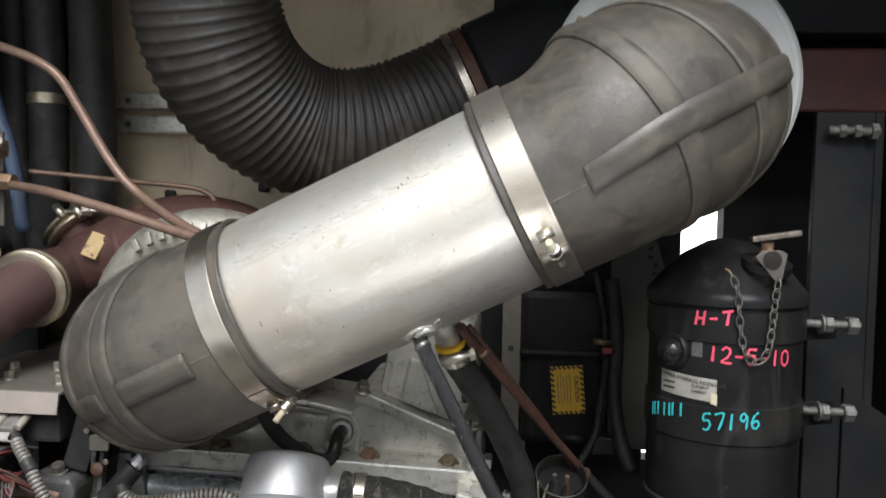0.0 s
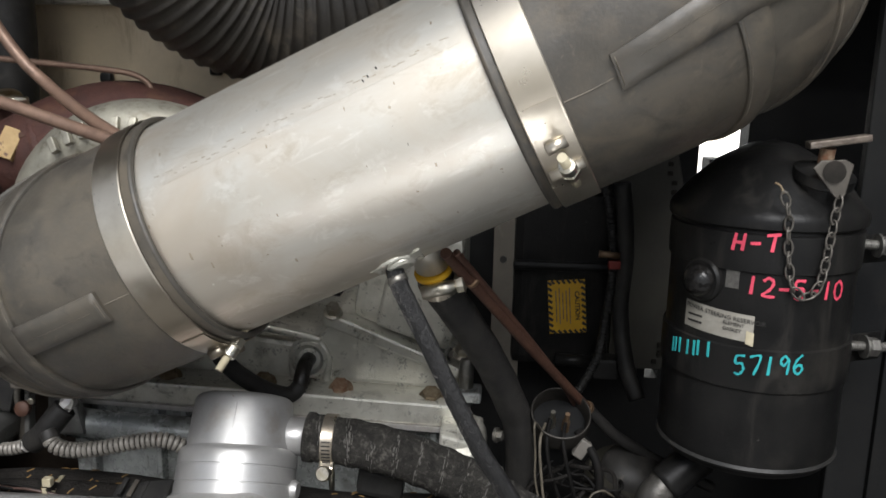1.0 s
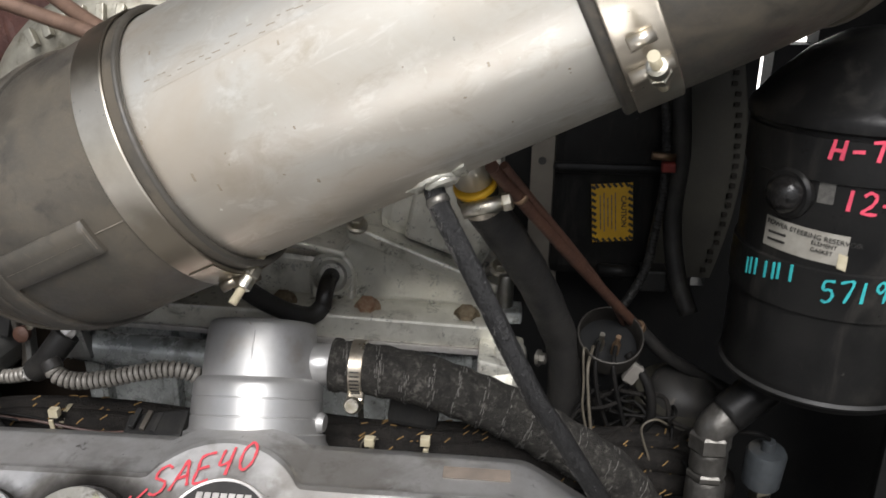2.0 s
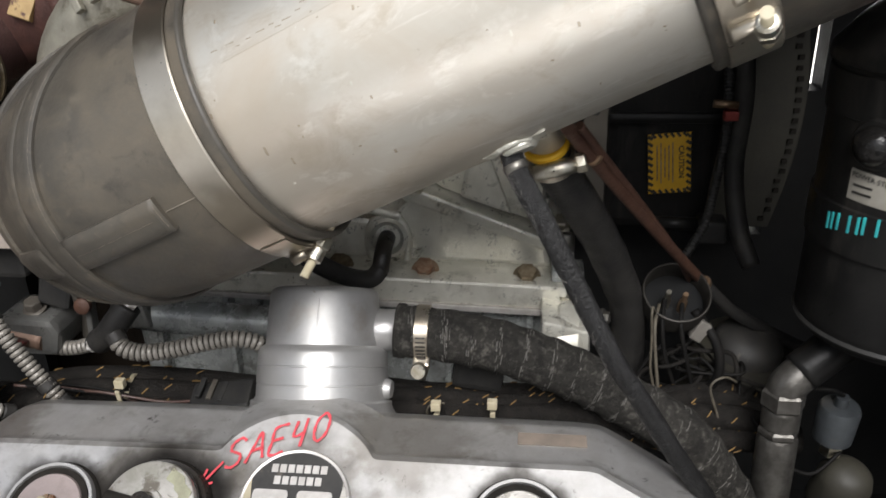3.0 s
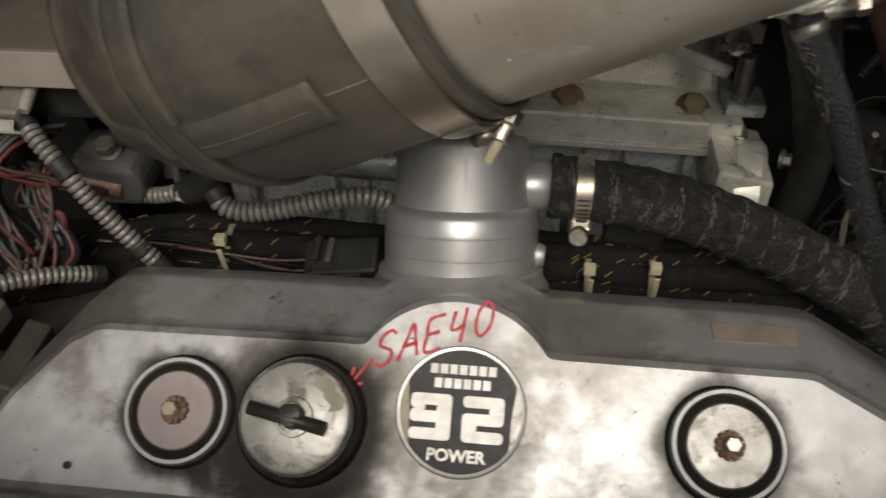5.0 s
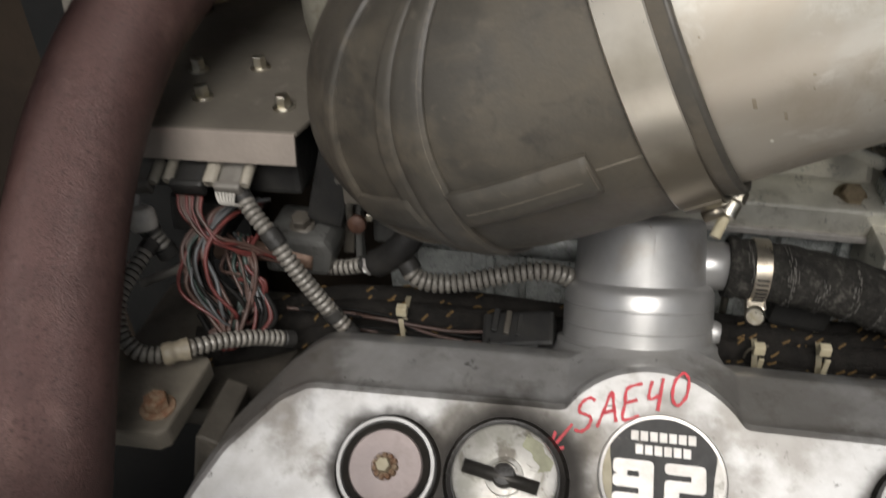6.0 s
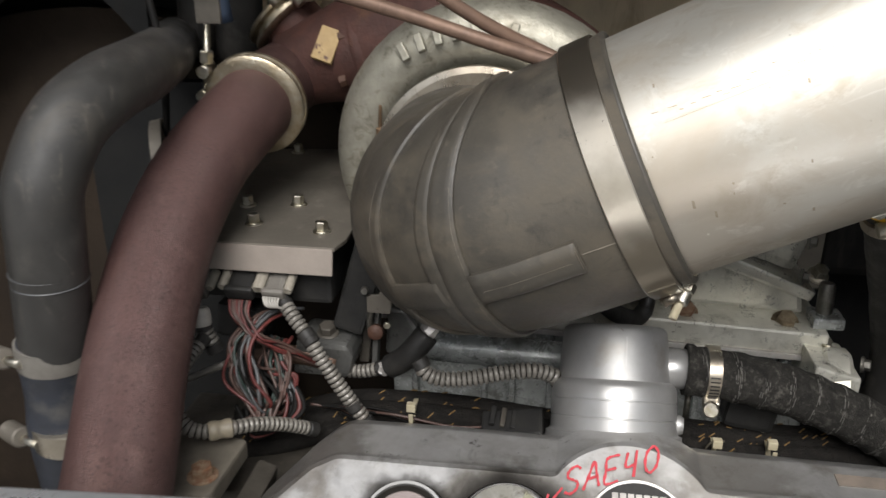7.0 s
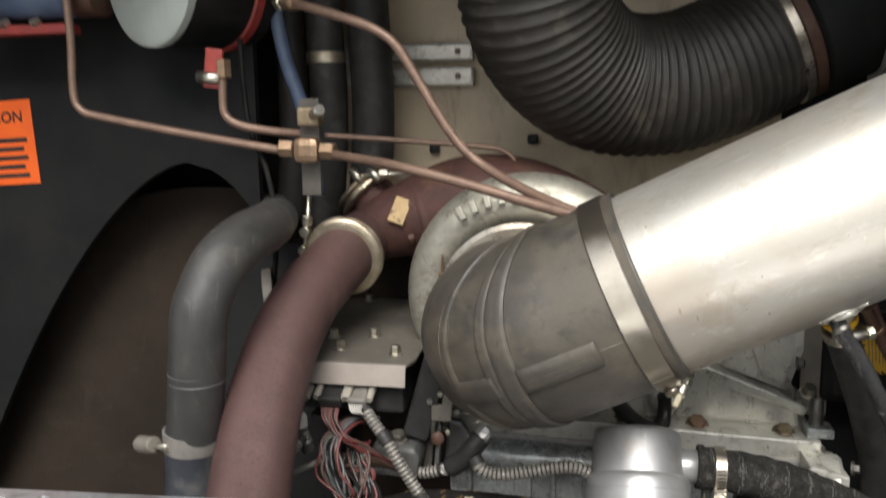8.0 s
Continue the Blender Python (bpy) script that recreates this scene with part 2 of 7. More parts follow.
BRACKET = mat("dusty_bracket_paint", (0.20, 0.18, 0.145), (0.13, 0.115, 0.092), 24, 0.55, 0.12, 0.2, 0.1, 300, (0.07, 0.06, 0.048), 0.3)
GLOSSNECK = mat("polished_cast_neck", (0.47, 0.465, 0.455), (0.40, 0.395, 0.385), 30, 0.36, 0.06, 0.62, 0.02, 420, (0.34, 0.31, 0.27), 0.05)
WORNSTEEL = mat("dark_worn_steel", (0.075, 0.07, 0.062), (0.045, 0.041, 0.036), 90, 0.45, 0.12, 0.5, 0.1, 300)
LIPDUST = mat("dusty_pale_lip", (0.29, 0.25, 0.215), (0.22, 0.19, 0.165), 18, 0.6, 0.1, 0.25, 0.08, 300, (0.40, 0.28, 0.24), 0.2)
GREYCON = mat("grey_connector_plastic", (0.17, 0.16, 0.14), (0.12, 0.11, 0.097), 60, 0.55, 0.1, 0, 0.1, 300)
WHITECON = mat("white_wire_bundle", (0.45, 0.43, 0.39), (0.32, 0.305, 0.275), 90, 0.5, 0.1, 0, 0.1, 300)
REDWIRE = mat("red_wire", (0.125, 0.026, 0.022), (0.07, 0.018, 0.016), 60, 0.5, 0.1, 0, 0.05, 300)
PINKWIRE = mat("faded_brown_wire", (0.088, 0.050, 0.040), (0.052, 0.032, 0.026), 60, 0.5, 0.1, 0, 0.05, 300)
GREYWIRE = mat("grey_wire", (0.09, 0.093, 0.096), (0.055, 0.055, 0.056), 60, 0.5, 0.1, 0, 0.05, 300)
BLACKWIRE = mat("black_wire", (0.007, 0.007, 0.007), (0.013, 0.012, 0.011), 60, 0.6, 0.1, 0, 0.05, 300, spec=0.08)
GREENWIRE = mat("green_wire", (0.028, 0.045, 0.038), (0.018, 0.03, 0.025), 60, 0.5, 0.1, 0, 0.05, 300)
CAUTION = mat("caution_yellow", (0.66, 0.38, 0.015), (0.56, 0.32, 0.015), 40, 0.5, 0.1, 0, 0.05, 200)
INK = mat("black_print", (0.014, 0.0135, 0.0125), (0.03, 0.028, 0.025), 80, 0.5, 0.1, 0, 0, 300, (0.11, 0.095, 0.075), 0.12, crisp=True)
SILVERPRINT = mat("silver_print", (0.62, 0.60, 0.57), (0.48, 0.455, 0.425), 90, 0.38, 0.1, 0.5, 0.05, 300)
REDMARK = mat("red_paint_marker", (0.62, 0.055, 0.075), (0.48, 0.05, 0.06), 90, 0.6, 0.1, 0, 0.1, 400)
PINKMARK = mat("pink_red_marker", (0.70, 0.07, 0.12), (0.52, 0.05, 0.09), 90, 0.6, 0.1, 0, 0.1, 400)
TEALMARK = mat("teal_marker", (0.035, 0.42, 0.42), (0.03, 0.30, 0.32), 90, 0.6, 0.1, 0, 0.1, 400)
PAPER = mat("worn_foil_label", (0.30, 0.285, 0.245), (0.21, 0.195, 0.165), 50, 0.55, 0.1, 0, 0.1, 300, (0.16, 0.14, 0.10), 0.25)
ORANGE = mat("orange_label", (0.80, 0.13, 0.015), (0.70, 0.11, 0.015), 20, 0.5, 0.1, 0, 0.03, 200)
REDPAINT = mat("dull_red_paint", (0.30, 0.035, 0.025), (0.20, 0.03, 0.025), 50, 0.5, 0.1, 0, 0.1, 200)
REDBEAM = mat("dark_red_frame_paint", (0.10, 0.025, 0.020), (0.06, 0.02, 0.017), 20, 0.55, 0.1, 0, 0.1, 200)
GREYGREEN = mat("grey_green_end_plate", (0.36, 0.39, 0.355), (0.29, 0.315, 0.29), 20, 0.5, 0.1, 0, 0.05, 200)
BLUESLEEVE = mat("blue_silicone_sleeve", (0.075, 0.105, 0.17), (0.05, 0.075, 0.12), 40, 0.55, 0.12, 0, 0.15, 300, (0.13, 0.12, 0.10), 0.3)
DISCPAINT = mat("pale_housing_paint", (0.43, 0.435, 0.415), (0.36, 0.36, 0.34), 12, 0.5, 0.1, 0, 0.08, 200)
WORNHOSE = mat("worn_grey_hose", (0.046, 0.044, 0.041), (0.031, 0.030, 0.0285), 24, 0.58, 0.14, 0, 0.06, 300, (0.085, 0.08, 0.072), 0.3)
SLEEVE = mat("faded_blue_sleeve", (0.034, 0.039, 0.052), (0.026, 0.028, 0.034), 30, 0.55, 0.12, 0, 0.15, 300, (0.11, 0.105, 0.095), 0.35)
TYRE = mat("dusty_tyre_rubber", (0.020, 0.015, 0.0115), (0.034, 0.025, 0.0175), 5, 0.8, 0.1, 0, 0.2, 200, spec=0.15)
OLIVE = mat("dark_olive_shroud", (0.040, 0.037, 0.027), (0.028, 0.026, 0.02), 14, 0.6, 0.1, 0, 0.1, 200)
TREAD = mat("diamond_plate_aluminium", (0.68, 0.69, 0.70), (0.55, 0.56, 0.57), 24, 0.33, 0.1, 0.75, 0.1, 330, (0.28, 0.26, 0.23), 0.25)
LUGALU = mat("worn_lug_aluminium", (0.76, 0.76, 0.76), (0.62, 0.62, 0.62), 60, 0.32, 0.10, 0.62, 0.06, 400, (0.40, 0.38, 0.35), 0.2)
GROUND = mat("pale_concrete_ground", (0.33, 0.32, 0.30), (0.26, 0.25, 0.23), 0.8, 0.9, 0.08, 0, 0.3, 30, (0.18, 0.17, 0.16), 0.3)
# daylight beyond the bulkhead is put in as emission
DAYLIGHT = glowing("daylight_glow", (1.0, 0.97, 0.9), 2.2)
GLASS = mat("dark_sight_glass", (0.006, 0.006, 0.006), (0.014, 0.013, 0.012), 120, 0.12, 0.08, 0, 0.25, 120, None, 0, (1, 1, 1), 0.0, spec=0.35)


# wear over the larger surfaces
flecks(ALU, 9, (0.50, 0.43, 0.34), 0.48, 0.70, 0.65, (0.6, 1, 1.4), 0.55, PIPE_LEAN)
flecks(ALU, 34, (0.42, 0.36, 0.275), 0.52, 0.66, 0.6, (0.7, 1, 1), 0.5, PIPE_LEAN)
flecks(ALU, 60, (0.74, 0.72, 0.66), 0.56, 0.66, 0.4, (0.6, 1, 1), 0.36, PIPE_LEAN)
flecks(ALU, 230, (0.22, 0.18, 0.135), 0.70, 0.74, 0.8, lean=PIPE_LEAN)
flecks(ALU, 150, (0.36, 0.31, 0.24), 0.69, 0.75, 0.7, lean=PIPE_LEAN)
flecks(ALU, 70, (0.86, 0.84, 0.80), 0.62, 0.72, 0.35, (0.06, 1, 1), 0.34, PIPE_LEAN)
flecks(ALU, 45, (0.58, 0.54, 0.46), 0.60, 0.72, 0.4, (0.08, 1, 1), 0.5, PIPE_LEAN)
flecks(RUBBER, 11, (0.118, 0.097, 0.068), 0.48, 0.68, 0.75, (1, 1, 1.6), 0.8)
flecks(RUBBER, 130, (0.135, 0.115, 0.085), 0.58, 0.70, 0.45, (1, 1, 1), 0.85)
flecks(RUBBER, 6, (0.095, 0.080, 0.058), 0.52, 0.66, 0.5, (1, 1, 1), 0.75)
flecks(RUBBER, 45, (0.030, 0.027, 0.023), 0.58, 0.68, 0.5)
flecks(RUBBER, 26, (0.020, 0.018, 0.016), 0.58, 0.70, 0.6)
flecks(COVER, 85, (0.07, 0.06, 0.05), 0.63, 0.70, 0.8)
flecks(COVER, 16, (0.30, 0.28, 0.25), 0.54, 0.70, 0.45, gloss=0.5)
flecks(COVER, 34, (0.10, 0.088, 0.07), 0.60, 0.72, 0.55, gloss=0.55)
# thick oil caught round the filler cap and the bolt pockets
stain(COVER, (-0.084, 0.0145, 0.876), 0.060, (0.014, 0.012, 0.010), 1.0, 0.12)
stain(COVER, (-0.1628, 0.0158, 0.8767), 0.042, (0.022, 0.019, 0.016), 0.95, 0.10)
stain(COVER, (0.1645, 0.0205, 0.8795), 0.042, (0.030, 0.026, 0.022), 0.9, 0.10)
flecks(WRAP, 210, (0.13, 0.121, 0.105), 0.57, 0.64, 0.55)
flecks(WRAP, 60, (0.012, 0.011, 0.010), 0.52, 0.62, 0.7)
flecks(CAPALU, 48, (0.17, 0.15, 0.115), 0.53, 0.62, 0.75)
flecks(CAPALU, 120, (0.10, 0.085, 0.065), 0.60, 0.66, 0.7)
flecks(CAPALU, 24, (0.36, 0.35, 0.29), 0.50, 0.60, 0.6)
flecks(CAST, 38, (0.075, 0.065, 0.045), 0.58, 0.68, 0.75, gloss=0.25)
flecks(CAST, 140, (0.72, 0.70, 0.64), 0.64, 0.70, 0.6)
flecks(CAST, 30, (0.26, 0.14, 0.07), 0.68, 0.74, 0.6)
flecks(CASTDK, 40, (0.05, 0.045, 0.035), 0.55, 0.66, 0.7, gloss=0.22)
flecks(MAROON, 380, (0.045, 0.024, 0.021), 0.52, 0.62, 0.75)
flecks(MAROON, 420, (0.17, 0.105, 0.093), 0.57, 0.68, 0.55)
flecks(MAROON, 20, (0.075, 0.042, 0.036), 0.52, 0.72, 0.5)
flecks(RUSTPIPE, 60, (0.115, 0.052, 0.030), 0.6, 0.7, 0.6)
flecks(TURBO, 70, (0.13, 0.115, 0.08), 0.54, 0.66, 0.75)
flecks(WORNHOSE, 46, (0.15, 0.135, 0.112), 0.59, 0.68, 0.7, (1.6, 1.6, 0.6), 0.8)
flecks(WORNHOSE, 18, (0.075, 0.066, 0.053), 0.50, 0.64, 0.6, (1, 1, 0.8), 0.8)
flecks(WORNHOSE, 12, (0.030, 0.029, 0.027), 0.46, 0.62, 0.7, (1.4, 1.4, 0.5), 0.35)
flecks(WORNHOSE, 120, (0.024, 0.023, 0.022), 0.56, 0.66, 0.6)
flecks(STEEL, 40, (0.14, 0.11, 0.075), 0.57, 0.68, 0.6, gloss=0.6)
flecks(CANPAINT, 24, (0.034, 0.031, 0.027), 0.54, 0.70, 0.6, (1.8, 1.8, 0.35), 0.6)
flecks(CANPAINT, 150, (0.09, 0.085, 0.075), 0.68, 0.74, 0.6)
flecks(BLACKPANEL, 30, (0.019, 0.018, 0.016), 0.56, 0.70, 0.6, (1.5, 1.5, 0.5), 0.8)
flecks(BLACKPANEL, 160, (0.06, 0.056, 0.05), 0.68, 0.74, 0.5)
flecks(BEIGE, 14, (0.28, 0.20, 0.115), 0.55, 0.70, 0.6, (1.6, 1.6, 0.5))
flecks(BEIGE, 90, (0.11, 0.08, 0.05), 0.66, 0.73, 0.7)
flecks(PLATE, 26, (0.26, 0.24, 0.205), 0.58, 0.70, 0.5, gloss=0.45)
flecks(PLATE, 110, (0.07, 0.06, 0.048), 0.63, 0.70, 0.7)
flecks(NECK, 120, (0.25, 0.22, 0.18), 0.66, 0.72, 0.7)
flecks(DUCT, 40, (0.11, 0.095, 0.07), 0.58, 0.70, 0.6, gloss=0.8)
flecks(TREAD, 60, (0.22, 0.20, 0.175), 0.58, 0.70, 0.6, gloss=0.6)
flecks(TREAD, 9, (0.34, 0.33, 0.32), 0.50, 0.68, 0.6, gloss=0.5)
flecks(COPPER, 70, (0.10, 0.065, 0.048), 0.55, 0.68, 0.6)
flecks(TYRE, 18, (0.045, 0.034, 0.024), 0.55, 0.70, 0.5)
flecks(GREASY, 50, (0.15, 0.13, 0.10), 0.62, 0.72, 0.6)
flecks(LOOM, 90, (0.08, 0.07, 0.055), 0.58, 0.68, 0.7)


# ---- mesh helpers ----
V3 = Vector
Y = V3((0, 1, 0))


def spline(pts, per=8, closed=False):
    """Points along a smooth curve through pts."""
    p = [V3(q) for q in pts]
    n, out = len(p), []
    for i in range(n if closed else n - 1):
        a, b, c, d = (p[(i + k) % n] if closed else p[min(max(i + k, 0), n - 1)] for k in (-1, 0, 1, 2))
        for j in range(per):
            t = j / per
            out.append(0.5 * (2 * b + (c - a) * t + (2 * a - 5 * b + 4 * c - d) * t * t + (3 * b - a - 3 * c + d) * t ** 3))
    if not closed:
        out.append(p[-1])
    return out


def frames(path, up=None):
    """Tangent and two normals at each point, carried along without twist."""
    tan = [(path[min(i + 1, len(path) - 1)] - path[max(i - 1, 0)]).normalized() for i in range(len(path))]
    u = V3(up) if up else (V3((0, 0, 1)) if abs(tan[0].z) < 0.9 else V3((0, 1, 0)))
    res = []
    for t in tan:
        u = (u - t * u.dot(t)).normalized()
        res.append((t, u, t.cross(u)))
    return res


def tube(path, radius, seg=20, caps=True, up=None, bm=None):
    """A swept round tube; radius is a number or a function of (index, share of the length)."""
    bm = bm or bmesh.new()
    fr = frames(path, up)
    rings = []
    for i, (p, (t, u, w)) in enumerate(zip(path, fr)):
        r = radius(i, i / (len(path) - 1)) if callable(radius) else radius
        rings.append([bm.verts.new(p + (u * math.cos(a) + w * math.sin(a)) * r)
                      for a in (2 * math.pi * k / seg for k in range(seg))])
    for a, b in zip(rings, rings[1:]):
        for k in range(seg):
            bm.faces.new((a[k], a[(k + 1) % seg], b[(k + 1) % seg], b[k])).smooth = True
    if caps:
        bm.faces.new(rings[0][::-1])
        bm.faces.new(rings[-1])
    return bm


def length_steps(path, step):
    """The path again with points at even steps."""
    out, carry = [path[0]], 0.0
    for a, b in zip(path, path[1:]):
        d = (b - a).length
        s = step - carry
        while s <= d:
            out.append(a.lerp(b, s / d))
            s += step
        carry = (carry + d) % step
    return out


def ribbed(pts, r, depth, pitch, seg=20, per=8, wave=(0.0, 1.0, 1.0, 0.0)):
    """A corrugated hose: some rings to each rib."""
    path = length_steps(spline(pts, per * 3), pitch / len(wave))
    return tube(path, lambda i, s: r - depth + depth * wave[i % len(wave)], seg)


def axes_of(way, up=None):
    """A rotation whose z axis points along way."""
    z = V3(way).normalized()
    x = V3(up) if up else (V3((1, 0, 0)) if abs(z.x) < 0.9 else V3((0, 1, 0)))
    x = (x - z * x.dot(z)).normalized()
    return Matrix((x, z.cross(x), z)).transposed().to_4x4()


def lathe(profile, at=(0, 0, 0), way=(0, 0, 1), seg=32, bm=None, smooth=True, hollow=False):
    """A turned solid from (radius, height) pairs, standing at 'at' along 'way'."""
    bm = bm or bmesh.new()
    m = Matrix.Translation(at) @ axes_of(way)
    rings = []
    for r, h in profile:
        if r < 1e-6:
            rings.append([bm.verts.new(m @ V3((0, 0, h)))])
        else:
            rings.append([bm.verts.new(m @ V3((r * math.cos(a), r * math.sin(a), h)))
                          for a in (2 * math.pi * k / seg for k in range(seg))])
    for a, b in zip(rings, rings[1:]):
        for k in range(seg):
            k2 = (k + 1) % seg
            if len(a) == 1 and len(b) == 1:
                continue
            f = ((a[0], b[k], b[k2]) if len(a) == 1 else (a[k2], b[0], a[k]) if len(b) == 1 else (a[k], a[k2], b[k2], b[k]))
            bm.faces.new(f if len(f) == 4 else f[::-1] if len(a) == 1 else f).smooth = smooth
    if hollow:
        for k in range(seg):
            bm.faces.new((rings[-1][k], rings[-1][(k + 1) % seg], rings[0][(k + 1) % seg], rings[0][k])).smooth = smooth
    else:
        for ring in (rings[0][::-1], rings[-1]):
            if len(ring) > 1:
                bm.faces.new(ring)
    bmesh.ops.recalc_face_normals(bm, faces=bm.faces)
    return bm


def box(size, m=None, bevel=0.0, bm=None):
    """A box centred on m, its edges rounded by bevel."""
    own = bmesh.new()
    bmesh.ops.create_cube(own, size=1.0)
    bmesh.ops.scale(own, vec=size, verts=own.verts)
    if bevel:
        bmesh.ops.bevel(own, geom=own.edges[:], offset=bevel, segments=2, profile=0.6, affect="EDGES")
    bmesh.ops.transform(own, matrix=m or Matrix.Identity(4), verts=own.verts)
    return join(bm, own)


def join(bm, own):
    if bm is None:
        return own
    me = bpy.data.meshes.new("joined")
    own.to_mesh(me)
    own.free()
    bm.from_mesh(me)
    bpy.data.meshes.remove(me)
    return bm


def prism(outline, depth, m=None, bevel=0.0, bm=None):
    """An outline in x and y, thickened from z 0 to z depth, then put at m."""
    own = bmesh.new()
    low = [own.verts.new((x, y, 0)) for x, y in outline]
    face = own.faces.new(low)
    top = bmesh.ops.extrude_face_region(own, geom=[face])
    bmesh.ops.translate(own, vec=(0, 0, depth), verts=[v for v in top["geom"] if isinstance(v, bmesh.types.BMVert)])
    bmesh.ops.recalc_face_normals(own, faces=own.faces)
    if bevel:
        bmesh.ops.bevel(own, geom=own.edges[:], offset=bevel, segments=2, profile=0.6, affect="EDGES")
    bmesh.ops.transform(own, matrix=m or Matrix.Identity(4), verts=own.verts)
    return join(bm, own)


def hexagon(r, h, at, way, bm=None, chamfer=0.12, seg=6):
    return lathe([(r * (1 - chamfer), 0), (r, r * chamfer), (r, h - r * chamfer), (r * (1 - chamfer), h)], at, way, seg, bm, False)


def patch(surface, a0, a1, b0, b1, h, na, nb):
    """A raised block lying on surface(a, b, height)."""
    bm = bmesh.new()
    grid = {}
    for i in range(na + 1):
        for j in range(nb + 1):
            a, b = a0 + (a1 - a0) * i / na, b0 + (b1 - b0) * j / nb
            edge = i in (0, na) or j in (0, nb)
            grid[i, j, 1] = bm.verts.new(surface(a, b, h * (0.55 if edge else 1.0)))
            if edge:
                grid[i, j, 0] = bm.verts.new(surface(a, b, -0.002))
    for i in range(na):
        for j in range(nb):
            bm.faces.new([grid[k] for k in ((i, j, 1), (i + 1, j, 1), (i + 1, j + 1, 1), (i, j + 1, 1))]).smooth = True
    ring = ([(i, 0) for i in range(na)] + [(na, j) for j in range(nb)] + [(i, nb) for i in range(na, 0, -1)] + [(0, j) for j in range(nb, 0, -1)])
    for p, q in zip(ring, ring[1:] + ring[:1]):
        bm.faces.new((grid[(*p, 1)], grid[(*p, 0)], grid[(*q, 0)], grid[(*q, 1)]))
    bmesh.ops.recalc_face_normals(bm, faces=bm.faces)
    return bm


def mesh_of(name, bm, material):
    for e in bm.edges:
        if len(e.link_faces) == 2 and e.calc_face_angle(0) > 0.7:
            e.smooth = False
    me = bpy.data.meshes.new(name)
    bm.to_mesh(me)
    bm.free()
    me.materials.append(material)
    return me


def part(name, bm, material, parent, label=""):
    """One mesh, given in world metres, as a part of a thing or of a part."""
    ob = new(name, mesh_of(name, bm, material))
    ob.parent = parent
    if parent.type == "EMPTY":
        ob.matrix_parent_inverse = parent.matrix_basis.inverted()
    return tagged(ob, label)


def thing(name, at, label, category, group="", kind=""):
    """An Empty at the thing's base, to carry its parts."""
    ob = new(name)
    ob.empty_display_size = 0.02
    ob.matrix_basis = Matrix.Translation(at)
    return tagged(ob, label, category, group, kind)


def whole(name, bm, material, label, category, group="", kind=""):
    """A thing that is one mesh."""
    return tagged(new(name, mesh_of(name, bm, material)), label, category, group, kind)


def printed(text, size, place, material, parent, name="lettering", bold=0.0, spacing=1.0):
    """Printed words: place(x, y) lays the flat letters on their surface. x runs from 0, y from the baseline."""
    cu = bpy.data.curves.new("words", "FONT")
    cu.body, cu.size, cu.offset, cu.space_character, cu.resolution_u = text, size, bold, spacing, 3
    cu.extrude = 0.0001
    ob = bpy.data.objects.new("words", cu)
    scene.collection.objects.link(ob)
    bpy.context.view_layer.update()
    me = bpy.data.meshes.new_from_object(ob.evaluated_get(bpy.context.evaluated_depsgraph_get()))
    bpy.data.objects.remove(ob)
    bm = bmesh.new()
    bm.from_mesh(me)
    bpy.data.meshes.remove(me)
    for v in bm.verts:
        v.co = place(v.co.x, v.co.y, v.co.z)
    return part(name, bm, material, parent)


STROKES = {
    "S": [[(0.9, 0.85), (0.6, 1), (0.2, 0.9), (0.15, 0.65), (0.5, 0.5), (0.8, 0.35), (0.75, 0.1), (0.4, 0), (0.05, 0.12)]],
    "A": [[(0, 0), (0.25, 0.5), (0.5, 1), (0.72, 0.5), (0.95, 0)], [(0.2, 0.38), (0.8, 0.4)]],
    "E": [[(0.85, 1), (0.1, 0.97), (0.08, 0.5), (0.1, 0.02), (0.9, 0)], [(0.1, 0.52), (0.7, 0.52)]],
    "4": [[(0.15, 1), (0.1, 0.45), (0.75, 0.5)], [(0.7, 1), (0.62, 0)]],
    "0": [[(0.55, 1), (0.15, 0.8), (0.1, 0.3), (0.4, 0), (0.8, 0.2), (0.85, 0.7), (0.55, 1)]],
    "H": [[(0.2, 1), (0, 0)], [(0.85, 1), (0.7, 0)], [(0.05, 0.5), (0.8, 0.45)]],
    "T": [[(0.02, 0.93), (0.98, 1.0)], [(0.62, 0.97), (0.46, 0.0)]],
    "-": [[(0.1, 0.45), (0.8, 0.47)]],
    "7": [[(0.05, 0.95), (0.9, 1), (0.45, 0)]],
    "1": [[(0.5, 1), (0.4, 0)]],
    "2": [[(0.1, 0.8), (0.45, 1), (0.8, 0.8), (0.6, 0.4), (0.1, 0.02), (0.95, 0)]],
    "6": [[(0.75, 1), (0.25, 0.7), (0.1, 0.25), (0.45, 0), (0.8, 0.25), (0.5, 0.5), (0.15, 0.3)]],
    "5": [[(0.85, 1), (0.2, 0.97), (0.15, 0.58), (0.6, 0.6), (0.8, 0.3), (0.5, 0), (0.1, 0.08)]],
    "9": [[(0.8, 0.75), (0.45, 1), (0.15, 0.75), (0.4, 0.5), (0.8, 0.75), (0.72, 0)]],
    "<": [[(0.95, 0.95), (0, 0)], [(0.15, 0.62), (0, 0), (0.62, 0.1)]],
}


